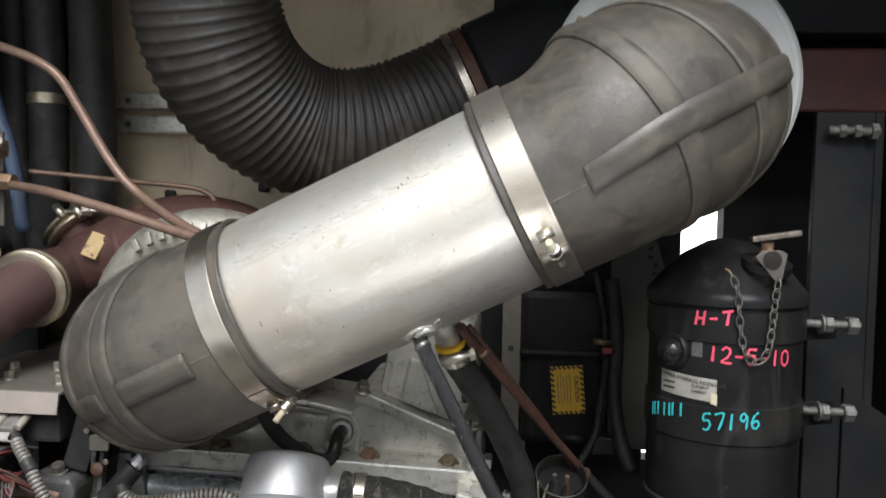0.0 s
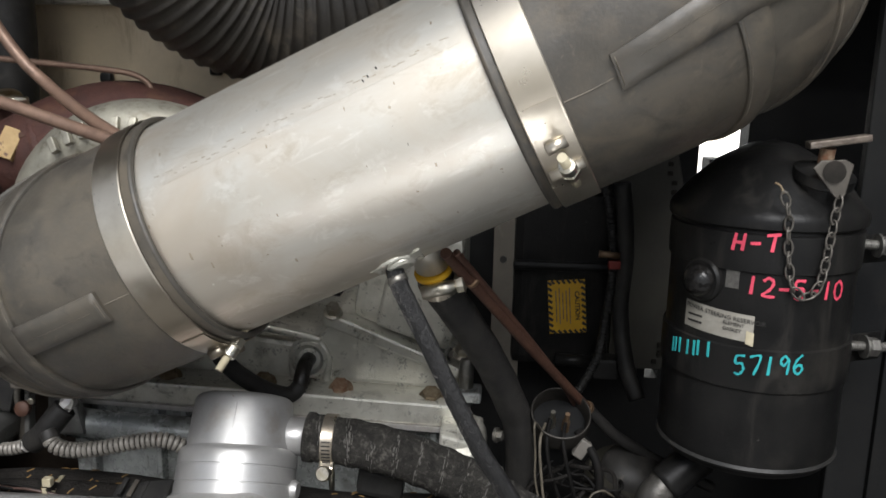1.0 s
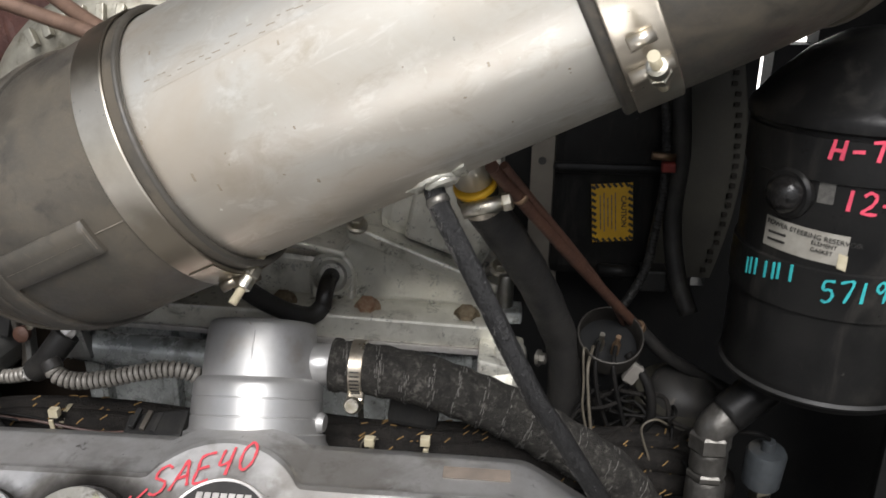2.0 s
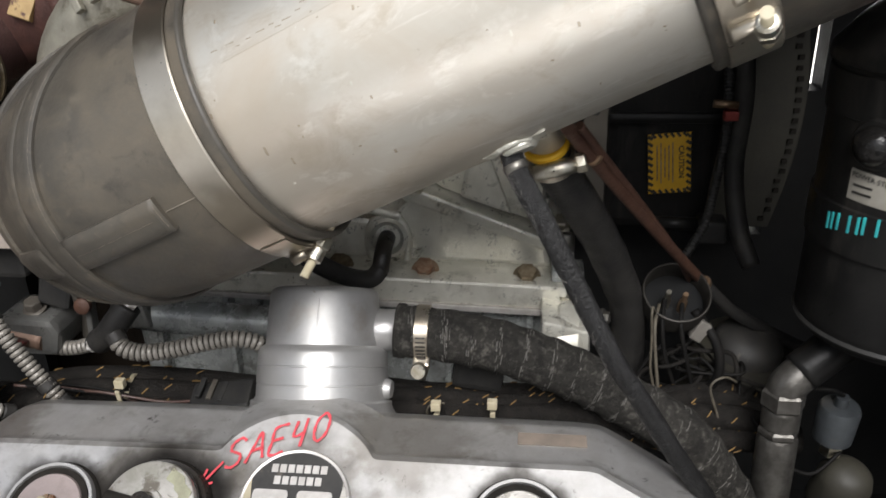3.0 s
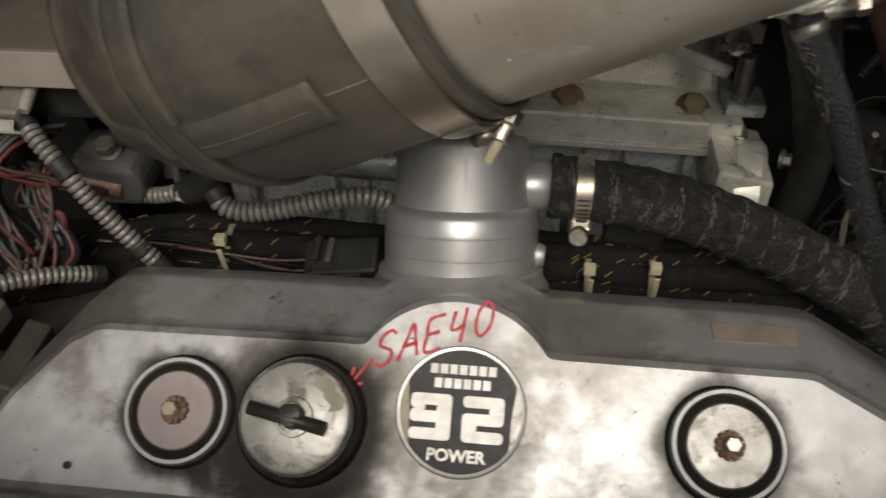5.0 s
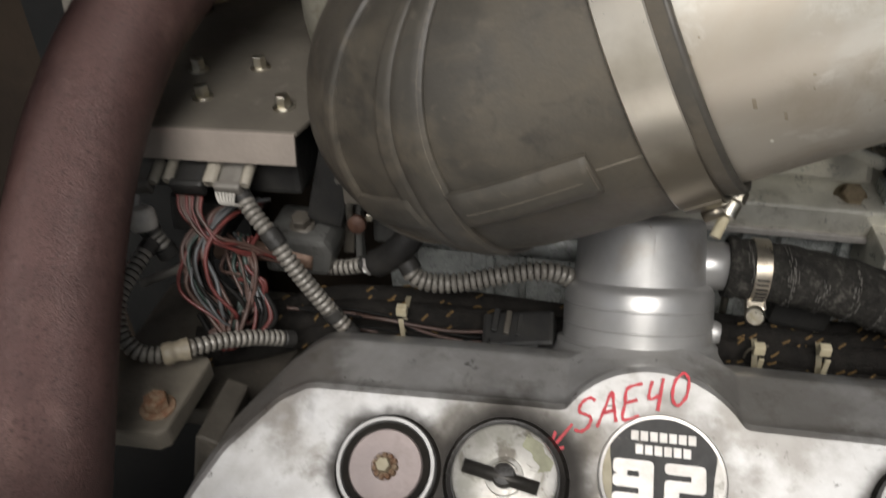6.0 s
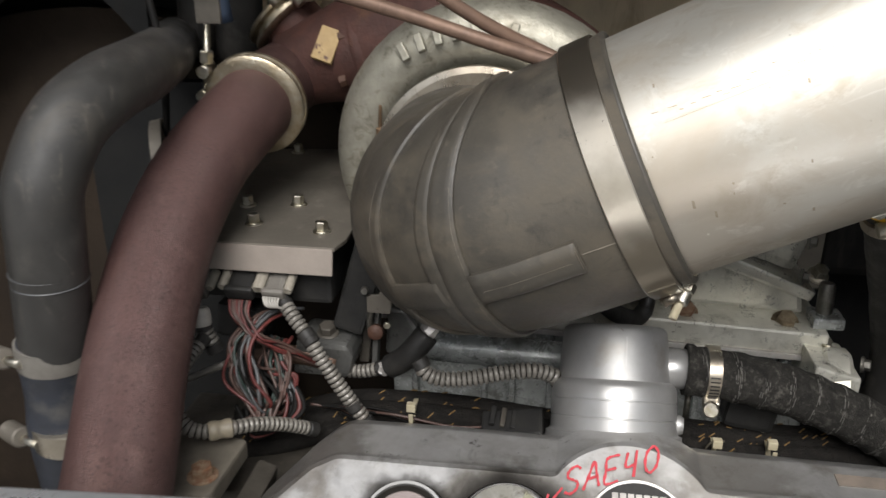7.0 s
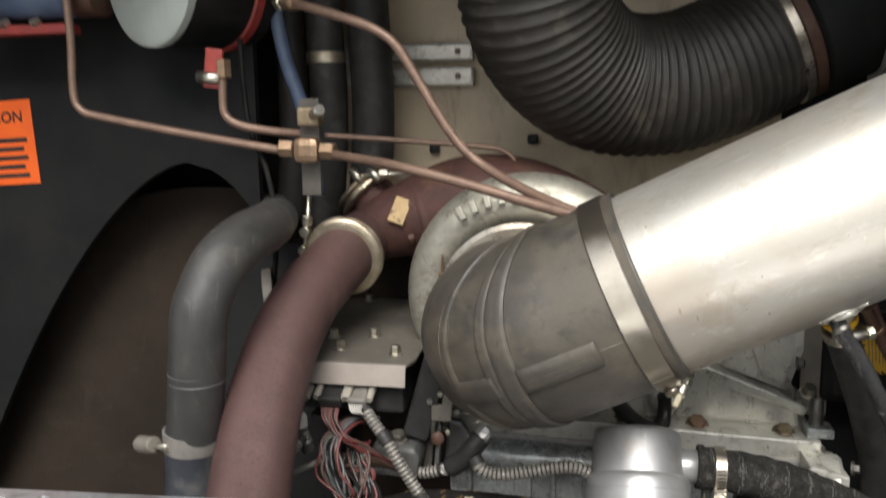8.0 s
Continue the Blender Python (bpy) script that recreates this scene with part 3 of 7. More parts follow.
def handwriting(text, w, h, gap, thick, place, material, parent, rise=0.0):
    """Marker strokes; place(x, y, lift) lays them on their surface."""
    x0 = 0.0
    for c in text:
        if c != " ":
            bm = bmesh.new()
            for line in STROKES[c]:
                pts = spline([(x0 + w * a, h * b + rise * (x0 + w * a), 0) for a, b in line], 5) if len(line) > 2 else [V3((x0 + w * a, h * b + rise * (x0 + w * a), 0)) for a, b in line]
                left, right = [], []
                for i, p in enumerate(pts):
                    d = (pts[min(i + 1, len(pts) - 1)] - pts[max(i - 1, 0)]).normalized()
                    s = V3((-d.y, d.x, 0)) * thick * (0.8 + 0.2 * math.sin(i * 1.7))
                    left.append(bm.verts.new(place(*(p + s).xy, 0.0005)))
                    right.append(bm.verts.new(place(*(p - s).xy, 0.0005)))
                for k in range(len(pts) - 1):
                    bm.faces.new((left[k], right[k], right[k + 1], left[k + 1]))
            part("marker_letter", bm, material, parent)
        x0 += gap


def bolt(at, way, r, h, material=ZINC, washer=0.0, name="bolt", parent=None, label="", dome=False):
    """A hexagon head on its washer."""
    bm = hexagon(r, h, V3(at) + V3(way).normalized() * (0.0015 if washer else 0), way)
    if washer:
        lathe([(washer, -0.001), (washer, 0.0012), (washer * 0.9, 0.002), (0, 0.002)], at, way, 20, bm)
    if dome:
        lathe([(r * 0.55, h), (r * 0.5, h + r * 0.5), (0, h + r * 0.6)], at, way, 12, bm)
    return part(name, bm, material, parent, label)


# ---- setting ----
def slab(name, x0, x1, y0, y1, z0, z1, material, label, category, bevel=0.0):
    return whole(name, box((x1 - x0, y1 - y0, z1 - z0), Matrix.Translation(((x0 + x1) / 2, (y0 + y1) / 2, (z0 + z1) / 2)), bevel),
                 material, label, category, kind="structure")


slab("ground", -300, 300, -300, 300, -0.5, 0.0, GROUND, "pale concrete yard under the vehicle", "ground")
slab("floor", -1.12, 0.80, -0.14, 0.70, 0.42, 0.46, BLACKPANEL, "oily black undertray below the engine", "floor")
slab("ceiling", -1.12, 0.80, -0.02, 0.72, 1.66, 1.70, BLACKPANEL, "dark roof of the engine bay", "ceiling")
slab("wall_back_left", -1.12, -0.47, 0.58, 0.62, 0.46, 1.66, BLACKPANEL, "black rear bulkhead", "wall")
slab("wall_back_low", -0.47, 0.440, 0.58, 0.62, 0.46, 1.12, BLACKPANEL, "black bulkhead behind the engine", "wall")
slab("wall_back_beige", -0.47, 0.20, 0.57, 0.61, 1.122, 1.66, BEIGE, "stained beige sheet metal bulkhead", "wall")
slab("wall_back_top", 0.20, 0.76, 0.58, 0.62, 1.262, 1.66, BLACKPANEL, "black bulkhead above the gap", "wall")
slab("wall_back_mid", 0.20, 0.4885, 0.58, 0.62, 1.122, 1.262, BLACKPANEL, "black bulkhead beside the gap", "wall")
slab("wall_back_right", 0.550, 0.76, 0.58, 0.62, 0.46, 1.262, BLACKPANEL, "black bulkhead at the side", "wall")
slab("wall_back_sill", 0.440, 0.550, 0.58, 0.62, 0.46, 0.862, BLACKPANEL, "black bulkhead below the gap", "wall")
slab("wall_back_bar", 0.440, 0.550, 0.58, 0.62, 0.886, 1.045, BLACKPANEL, "black bulkhead across the gap", "wall")
slab("wall_back_slit", 0.458, 0.550, 0.58, 0.62, 0.862, 0.886, BLACKPANEL, "black bulkhead beside the slit", "wall")
slab("wall_back_lintel", 0.476, 0.4825, 0.58, 0.62, 1.086, 1.122, BLACKPANEL, "black bulkhead over the thin slit", "wall")
slab("wall_back_post", 0.4825, 0.4885, 0.58, 0.62, 1.045, 1.122, BLACKPANEL, "black bulkhead between slit and gap", "wall")
slab("wall_back_edge", 0.440, 0.476, 0.58, 0.62, 1.045, 1.122, BLACKPANEL, "black bulkhead beside the gap", "wall")
slab("wall_back_corner", 0.503, 0.550, 0.58, 0.62, 1.045, 1.168, BLACKPANEL, "black bulkhead under the gap", "wall")
slab("wall_right", 0.76, 0.80, -0.14, 0.70, 0.46, 1.66, BLACKPANEL, "black side of the engine bay", "wall")
slab("wall_left", -1.12, -1.08, -0.14, 0.58, 0.46, 1.66, BLACKPANEL, "black side of the engine bay", "wall")
# added panel whose own glow gives the daylight in the gaps
slab("backdrop", 0.25, 1.25, 1.50, 1.52, 0.0, 1.6, DAYLIGHT, "glowing panel standing in for the sunlit distance behind a gap", "backdrop")

# bulkhead rails
for z, h in ((1.398, 0.026), (1.362, 0.028)):
    rail = whole("wall_rail", box((0.253, 0.02, h), Matrix.Translation((-0.3635, 0.556, z)), 0.004), CAST,
                 "bare aluminium rail screwed to the bulkhead", "rail", "bulkhead rails", "structure")
    for k in range(3):
        part("screw", hexagon(0.005, 0.003, (-0.46 + 0.1 * k, 0.545, z), (0, -1, 0)), TARNISH, rail)

# fender panel with the wheel opening
arch = [(-1.08, 1.64), (-0.50, 1.64), (-0.50, 1.16)]
arch += [(-0.605 + 0.26 * t ** 0.5, 1.245 - 0.495 * t) for t in (0.16 - 0.02 * k for k in range(9))][:-1]
arch += [(-0.605 - 0.385 * t ** 0.62, 1.245 - 0.495 * t) for t in (1.33 * (k / 30) ** 1.5 for k in range(31))] + [(-1.08, 0.56)]
fender = whole("fender_panel", prism(arch, 0.012, Matrix.Translation((0, 0.372, 0)) @ Matrix.Rotation(radians(90), 4, "X")), BLACKPANEL,
               "black sheet panel with an arched wheel opening", "panel", kind="structure")
decal = thing("warning_label", (-0.86, 0.36, 1.27), "orange warning sticker with black lines on the black panel", "label")
part("sheet", box((0.125, 0.0012, 0.118), Matrix.Translation((-0.897, 0.3592, 1.272)) @ Matrix.Rotation(radians(-3), 4, "Y"), 0.0004), ORANGE, decal)
printed("CAUTION", 0.022, lambda x, y, z: V3((-0.950 + x, 0.3580 - z, 1.298 + y + 0.05 * x)), INK, decal, "heading", 0.0004)
for k in range(5):
    part("text_bar", box((0.085 - 0.012 * (k % 2), 0.0006, 0.006), Matrix.Translation((-0.889, 0.3581, 1.276 - 0.0125 * k)) @ Matrix.Rotation(radians(-3), 4, "Y")), INK, decal)

slab("wall_frame", -0.615, -0.42, 0.400, 0.420, 0.46, 1.13, BLACKPANEL, "black frame rail beside the wheel opening", "wall")

tyre = thing("tyre", (-0.642, 0.52, 0.35), "dusty black tyre behind the wheel opening", "tyre")
prof = [(0.20, -0.02), (0.215, -0.055), (0.235, -0.062), (0.247, -0.070), (0.25, -0.078), (0.262, -0.080), (0.266, -0.088), (0.31, -0.10), (0.336, -0.098), (0.339, -0.101), (0.344, -0.101), (0.348, -0.096), (0.372, -0.088), (0.385, -0.076), (0.405, -0.05), (0.41, 0.05)]
part("carcass", lathe([(r * 1.035 - 0.018 * (r < 0.24), d) for r, d in prof], (-0.642, 0.515, 0.778), (0.12, -1, 0.0), 72), TYRE, tyre)
part("rim", lathe([(0.0, 0.0), (0.10, 0.0), (0.16, -0.03), (0.2, -0.035), (0.215, -0.03)], (-0.642, 0.52, 0.778), (0.12, -1, 0), 48), GROOVE, tyre)

# tread plate on the bumper
bump_m = Matrix.Translation((0, -0.1486, 1.0402)) @ Matrix.Rotation(math.atan(0.0736), 4, "Z")
bumper = thing("bumper_step", (0, -0.3, 0.86), "aluminium diamond tread plate capping the rear bumper", "bumper")
plate = part("tread_plate", box((2.3, 0.30, 0.004), bump_m @ Matrix.Translation((-0.15, -0.15, -0.002)), 0.0008), TREAD, bumper)
part("edge_flange", box((2.3, 0.004, 0.05), bump_m @ Matrix.Translation((-0.15, -0.0025, -0.0285)), 0.0008), TREAD, bumper)
part("front_skirt", box((2.3, 0.004, 0.40), bump_m @ Matrix.Translation((-0.15, -0.2975, -0.2045)), 0.0008), TREAD, bumper)


def lug_mesh(length, width, height):
    """A pointed lens-shaped lug with a narrow crest."""
    bm = bmesh.new()
    n = 12
    foot, crest = [], []
    for k in range(n):
        a = 2 * math.pi * k / n
        c, w = math.cos(a), math.sin(a)
        foot.append(bm.verts.new((c * length / 2, w * abs(w) ** 0.4 * width / 2, -0.0006)))
        crest.append(bm.verts.new((c * length * 0.36, w * width * 0.13, height)))
    for k in range(n):
        bm.faces.new((foot[k], foot[(k + 1) % n], crest[(k + 1) % n], crest[k])).smooth = True
    bm.faces.new(crest)
    bmesh.ops.recalc_face_normals(bm, faces=bm.faces)
    return mesh_of("tread_lug", bm, LUGALU)


long_lug, cross_lug = lug_mesh(0.043, 0.0090, 0.0026), lug_mesh(0.028, 0.0085, 0.0022)
stuff_lugs = bmesh.new()
for row in range(6):
    for col in range(-40, 26):
        for me, x, y, turn in ((long_lug, 0.0335 * col - 0.0145, -0.021 - 0.045 * row, -36), (cross_lug, 0.0335 * col + 0.004, -0.043 - 0.045 * row, 66)):
            m = bump_m @ Matrix.Translation((x, y, 0)) @ Matrix.Rotation(radians(turn), 4, "Z")
            if -0.62 < x < 0.34 and row < 3:
                ob = new("tread_lug", me)
                ob.parent, ob.matrix_parent_inverse = plate, Matrix.Identity(4)
                ob.matrix_basis = m
            else:
                own = bmesh.new()
                own.from_mesh(me)
                bmesh.ops.transform(own, matrix=m, verts=own.verts)
                join(stuff_lugs, own)
tagged(part("tread_lugs", stuff_lugs, LUGALU, plate), kind="stuff")


# ---- intake pipe, its elbows and clamps ----
P0, D = V3((0.0, 0.1165, 1.1426)), V3((0.9048, -0.0600, 0.4390)).normalized()
B = V3((0.4365, 0.0, -0.8997))
axis = lambda u: P0 + D * u
N0 = D.cross(B).normalized() * (-1 if D.cross(B).y > 0 else 1)
radial = lambda deg: N0 * math.cos(radians(deg)) + B * math.sin(radians(deg))

pipe = thing("intake_pipe", axis(0.13), "brushed aluminium air intake pipe between two rubber elbows", "pipe")
part("tube", lathe([(0.0892, -0.06), (0.0894, 0.0), (0.0895, 0.13), (0.0894, 0.26), (0.0892, 0.33)], P0, D, 96), ALU, pipe)
part("seam_line", patch(lambda u, a, h: axis(u) + radial(a) * (0.0894 + h), 0.02, 0.25, -27.2, -26.4, 0.0004, 30, 2), ALU, pipe)
# scuffs and nicks
SCUFF = mat("brown_scuff", (0.30, 0.25, 0.18), (0.40, 0.345, 0.265), 300, 0.55, 0.1, 0.5, 0.05, 400)
random.seed(4)
for k in range(46):
    u, a = random.uniform(0.0, 0.25), random.uniform(-45, 70)
    s, t = random.uniform(0.0006, 0.0016), random.choice((0.5, 1.0, 2.2, 3.5))
    part("scuff", patch(lambda p, q, h, u=u, a=a, s=s, t=t: axis(u + (p - 0.4 * q) * s) + radial(a + (q * t + 0.5 * p) * s * 640) * (0.0894 + h), -0.5, 0.5, -0.5, 0.5, 0.0002, 2, 2),
         SCUFF if k % 3 else CAST, pipe)
# grimy line rubbed along the pipe
for k in range(34):
    u, a, s = 0.02 + 0.0068 * k + random.uniform(-0.003, 0.003), random.gauss(-30.5, 0.9), random.uniform(0.002, 0.006)
    part("scuff", patch(lambda p, q, h, u=u, a=a, s=s: axis(u + p * s) + radial(a + 0.4 * q + 0.3 * p) * (0.0894 + h), -0.5, 0.5, -0.5, 0.5, 0.0002, 3, 2), SCUFF, pipe)
for u, a in ((0.185, -31), (0.192, -33), (0.181, -30)):
    part("nick", patch(lambda p, q, h, u=u, a=a: axis(u + 0.0012 * (p + 0.5 * q)) + radial(a + 1.5 * q) * (0.0894 + h), -0.5, 0.5, -0.5, 0.5, 0.0002, 2, 2), WORNSTEEL, pipe)
# welded bung, drain fitting and spigot below
bung_way = radial(68)
random.seed(7)
weld_path = [axis(0.137 + 0.0135 * math.cos(a)) + radial(67 + 8.5 * math.sin(a)) * 0.0896 for a in (2 * math.pi * k / 40 for k in range(41))]
bead = [random.uniform(0.0014, 0.0030) for _ in range(40)]
part("weld_bead", tube(weld_path, lambda i, s: bead[i % 40], 10, False), CAST, pipe, "bright rough weld bead round the bung")
part("bung", lathe([(0.0115, -0.006), (0.0115, 0.002), (0.0095, 0.004), (0, 0.004)], axis(0.140) + radial(67) * 0.0896, radial(67), 20), CAST, pipe)
part("weld_pad", patch(lambda u, t, h: axis(0.139 + 0.021 * u * (1 - 0.25 * t)) + radial(60 + 19 * t + 2.0 * math.sin(5 * u)) * (0.0897 + h + 0.0006 * math.sin(9 * u + 7 * t)), -1.0, 1.0, 0.0, 1.0, 0.0012, 20, 8), CAST, pipe, "rough weld pad round the bung")
part("spigot", tube([V3((0.168, 0.128, 1.150)), V3((0.1765, 0.148, 1.110))], 0.0145, 24), ALU, pipe)
part("fitting", hexagon(0.0070, 0.011, (0.1530, 0.0785, 1.1275), (0.30, -0.45, -0.84)), BRASS, pipe, "brass hexagon fitting")


def elbow(sign, start, straight, bend, r, name, label, ridges, bars, seams, lean, twist=0.0, flare=0.0, lip=-0.004):
    """A moulded rubber elbow from the pipe's end, turning back into the bay; lean shifts the ridges along the hose with the angle."""
    t0 = D * sign
    b = t0.cross(Y).normalized()

    def wider(s):
        f = min(max((s - straight * 0.8) / 0.075, 0.0), 1.0)
        return flare * f * f * (3 - 2 * f)

    def centre(s):
        lift = b * wider(s)
        if s < straight:
            return axis(start) + t0 * s + lift, t0
        a = min((s - straight) / bend, math.pi / 2)
        extra = max(0.0, s - straight - bend * math.pi / 2)
        c = axis(start) + t0 * (straight + bend * math.sin(a)) + Y * (bend * (1 - math.cos(a)))
        return c + Y * extra + lift, t0 * math.cos(a) + Y * math.sin(a)

    def surface(s, deg, h):
        c, t = centre(s)
        n = t.cross(b).normalized()
        return c + (n * math.cos(radians(deg)) + b * math.sin(radians(deg))) * (r + h + wider(s))

    ob = thing(name, axis(start), label, "elbow")
    end = straight + bend * math.pi / 2 + 0.05
    bm = bmesh.new()
    rings = [[bm.verts.new(surface(lip + (end - lip) * i / 60, 360 * k / 72, 0.0012 * math.exp(-((lip + (end - lip) * i / 60 - lip) / 0.006) ** 2))) for k in range(72)] for i in range(61)]
    for p, q in zip(rings, rings[1:]):
        for k in range(72):
            bm.faces.new((p[k], p[(k + 1) % 72], q[(k + 1) % 72], q[k])).smooth = True
    bm.faces.new(rings[-1])
    bmesh.ops.recalc_face_normals(bm, faces=bm.faces)
    part("body", bm, RUBBER, ob)
    # rounded lip at the pipe's end
    part("lip", tube([surface(lip, 360 * k / 72, -0.0012) for k in range(73)], 0.0026, 8, False), RIBRUB, ob)
    turned = lambda s, deg, h: surface(s, deg + twist * max(0.0, s - 0.062), h)
    leaning = lambda s, deg, h: surface(s + lean(deg), deg, h)
    for s0, s1, h in ridges:
        part("ridge", patch(leaning, s0, s1, -100, 125, h, 6, 60), RUBBER, ob)
        part("scuffed_edge", patch(leaning, s0 + 0.0006, s0 + 0.0016, -62, 80, h * 0.86, 2, 50), RUBDUST, ob)
    for s0, s1, a0, a1, h in bars:
        part("rib", patch(turned, s0, s1, a0, a1, h, 24, 6), RUBBER, ob)
        edge = a0 if sign < 0 else a1 - 0.9
        part("scuffed_edge", patch(turned, s0 + 0.002, s1 - 0.002, edge + 0.2, edge + 0.7, h * 0.84, 24, 1), RUBDUST, ob)
        part("scuffed_edge", patch(turned, s0 + 0.0006, s0 + 0.0016, a0 + 1, a1 - 1, h * 0.84, 2, 6), RUBDUST, ob)
    for s0, s1, a0, a1, h in seams:
        part("mould_line", patch(turned, s0, s1, a0, a1, h, 30, 2), RUBDUST, ob)
    return ob


elbow(-1, -0.008, 0.081, 0.072, 0.0940, "rubber_elbow", "dusty grey rubber elbow from the intake pipe to the turbocharger",
      [(0.0985, 0.1085, 0.0036), (0.1085, 0.1145, 0.0026), (0.1330, 0.1390, 0.0034), (0.1390, 0.160, 0.0018)],
      [(0.0475, 0.1000, 4, 18.5, 0.0066), (0.112, 0.136, 4, 18.5, 0.0044)], [(0.022, 0.047, 11.0, 11.4, 0.0006), (0.052, 0.098, 11.0, 11.35, 0.0069)],
      lambda deg: 0.00012 * deg if deg > 0 else -0.0000035 * deg * deg, lip=-0.0075)
elbow(1, 0.264, 0.055, 0.140, 0.0940, "rubber_elbow", "dusty grey rubber elbow from the intake pipe to the air cleaner",
      [(0.1035, 0.1165, 0.0036), (0.1570, 0.1690, 0.0036), (0.2100, 0.2160, 0.0030)],
      [(0.0615, 0.226, -18.5, -4.5, 0.0060)], [(0.028, 0.060, -13.2, -12.8, 0.0006), (0.066, 0.222, -10.2, -9.8, 0.0064)],
      lambda deg: -0.00018 * deg, 32, 0.013)


def band_clamp(u, deg, r, label, width, tip, way):
    """A stainless T-bolt band clamp round the pipe's axis; its bolt ends at tip."""
    ob = thing("hose_clamp", axis(u), label, "hose clamp", "pipe clamps")
    w = width / 2
    part("band", lathe([(r, -w), (r + 0.0008, -w - 0.0002), (r + 0.0015, -w + 0.0006), (r + 0.0015, w - 0.0006), (r + 0.0008, w + 0.0002), (r, w)], axis(u), D, 128, hollow=True), BANDSTEEL, ob)
    on = lambda p, a, h: axis(u + p) + radial(a) * (r + 0.0016 + h)
    part("tab", patch(on, -w * 0.86, w * 0.86, deg - 13, deg + 15, 0.0016, 4, 8), BANDSTEEL, ob)
    tip, way = V3(tip), V3(way).normalized()
    part("trunnion", tube([axis(u - w * 0.85) + radial(deg + 17) * (r + 0.0045), axis(u + w * 0.85) + radial(deg + 17) * (r + 0.0040)], 0.0042, 14), BANDSTEEL, ob)
    part("trunnion", tube([axis(u - w * 0.5) + radial(deg + 4) * (r + 0.006), axis(u + w * 0.5) + radial(deg + 4) * (r + 0.0045)], 0.0040, 14), BANDSTEEL, ob)
    part("t_bolt", tube([tip, tip - way * 0.045], 0.0031, 12), NYLON, ob, "pale plated bolt end")
    part("nut", hexagon(0.0064, 0.008, tip - way * 0.030, way), ZINC, ob)
    part("sleeve", lathe([(0.0056, 0), (0.0056, 0.008), (0.0042, 0.009), (0.0036, 0.009)], tip - way * 0.021, way, 14), ZINC, ob)
    return ob


band_clamp(-0.0195, 58, 0.0952, "stainless band clamp on the turbocharger elbow, bolt end down", 0.0225, (0.021, 0.066, 1.040), (-0.34, -0.55, -0.62))
band_clamp(0.2795, 22, 0.0952, "stainless band clamp on the air cleaner elbow, bolt facing out", 0.028, (0.267, -0.022, 1.218), (-0.28, -0.82, 0.42))

# air cleaner end plate behind the far elbow
cleaner = thing("air_cleaner", (0.41, 0.29, 1.20), "pale painted air cleaner drum behind the rubber elbow", "air cleaner")
part("drum", lathe([(0.0, 0.0), (0.126, 0.0), (0.130, 0.002), (0.134, 0.001), (0.139, 0.005), (0.139, 0.022), (0.134, 0.028), (0.134, 0.24), (0, 0.24)], (0.412, 0.262, 1.3885), (0.02, 1, 0), 72), DISCPAINT, cleaner)
part("stud", tube([V3((0.305, 0.24, 1.452)), V3((0.305, 0.265, 1.452))], 0.0035, 10), TARNISH, cleaner)

# ---- ribbed duct ----
duct_eye = V3((0.10, -0.66, 1.27))
duct_path = [duct_eye + (V3(p) - duct_eye) * 1.07 for p in ((-0.115, 0.18, 1.68), (-0.118, 0.205, 1.52), (-0.112, 0.235, 1.43), (-0.085, 0.28, 1.372), (-0.035, 0.325, 1.338), (0.035, 0.352, 1.335), (0.10, 0.374, 1.356), (0.160, 0.396, 1.387))]
duct_end = duct_path[-1]
duct = thing("air_duct", (-0.03, 0.33, 1.26), "black ribbed flexible air duct bending behind the pipe", "duct")
part("hose", ribbed(duct_path, 0.0890, 0.0030, 0.0122, 44, 10, (1.0, 0.5, 0.12, 0.0, 0.0, 0.05, 0.3)), DUCT, duct)
dw = V3((0.065, 0.004, 0.030)).normalized()
part("band", lathe([(0.0885, 0.001), (0.0912, 0.002), (0.0912, 0.012), (0.0885, 0.013)], duct_end, dw, 48), STEEL, duct)
part("collar", lathe([(0.086, 0.013), (0.0905, 0.015), (0.0905, 0.028), (0.086, 0.030)], duct_end, dw, 48), RUSTROD, duct, "rust-brown ring beside the band")
whole("duct_outlet", lathe([(0.084, 0.030), (0.092, 0.036), (0.092, 0.16), (0, 0.16)], duct_end, dw, 48), BLACKPANEL,
      "black outlet housing behind the air cleaner", "housing")
part("clamp_screw", tube([duct_end + V3((-0.012, -0.030, 0.085)), duct_end + V3((-0.012, 0.0, 0.092))], 0.0062, 12), TARNISH, duct, "tarnished clamp screw")


# ---- turbocharger and exhaust ----
turbo = thing("turbocharger", (-0.137, 0.30, 0.95), "sand-cast aluminium compressor and rusty turbine of a turbocharger", "turbocharger")
tc = V3((-0.136, 0.292, 1.084))
scroll = [tc + V3((math.cos(a) * (0.108 + 0.014 * k / 40), 0, math.sin(a) * (0.108 + 0.014 * k / 40))) for k, a in ((k, radians(330 - 280 * k / 40)) for k in range(41))]
scroll += [scroll[-1] + V3((0.035, 0.01, -0.022)), scroll[-1] + V3((0.10, 0.03, -0.065))]
volute = part("volute", tube(scroll, lambda i, s: 0.019 + 0.017 * s, 28, up=(0, 1, 0)), TURBO, turbo)
part("compressor_cover", lathe([(0.07, -0.05), (0.100, -0.03), (0.098, -0.01), (0.080, 0.0), (0.078, 0.05), (0.0, 0.05)], tc, (0, -1, 0), 48), TURBO, turbo)
part("inlet_ring", lathe([(0.093, 0.035), (0.0985, 0.038), (0.0985, 0.048), (0.093, 0.05)], tc, (0, -1, 0), 64), STEEL, turbo)
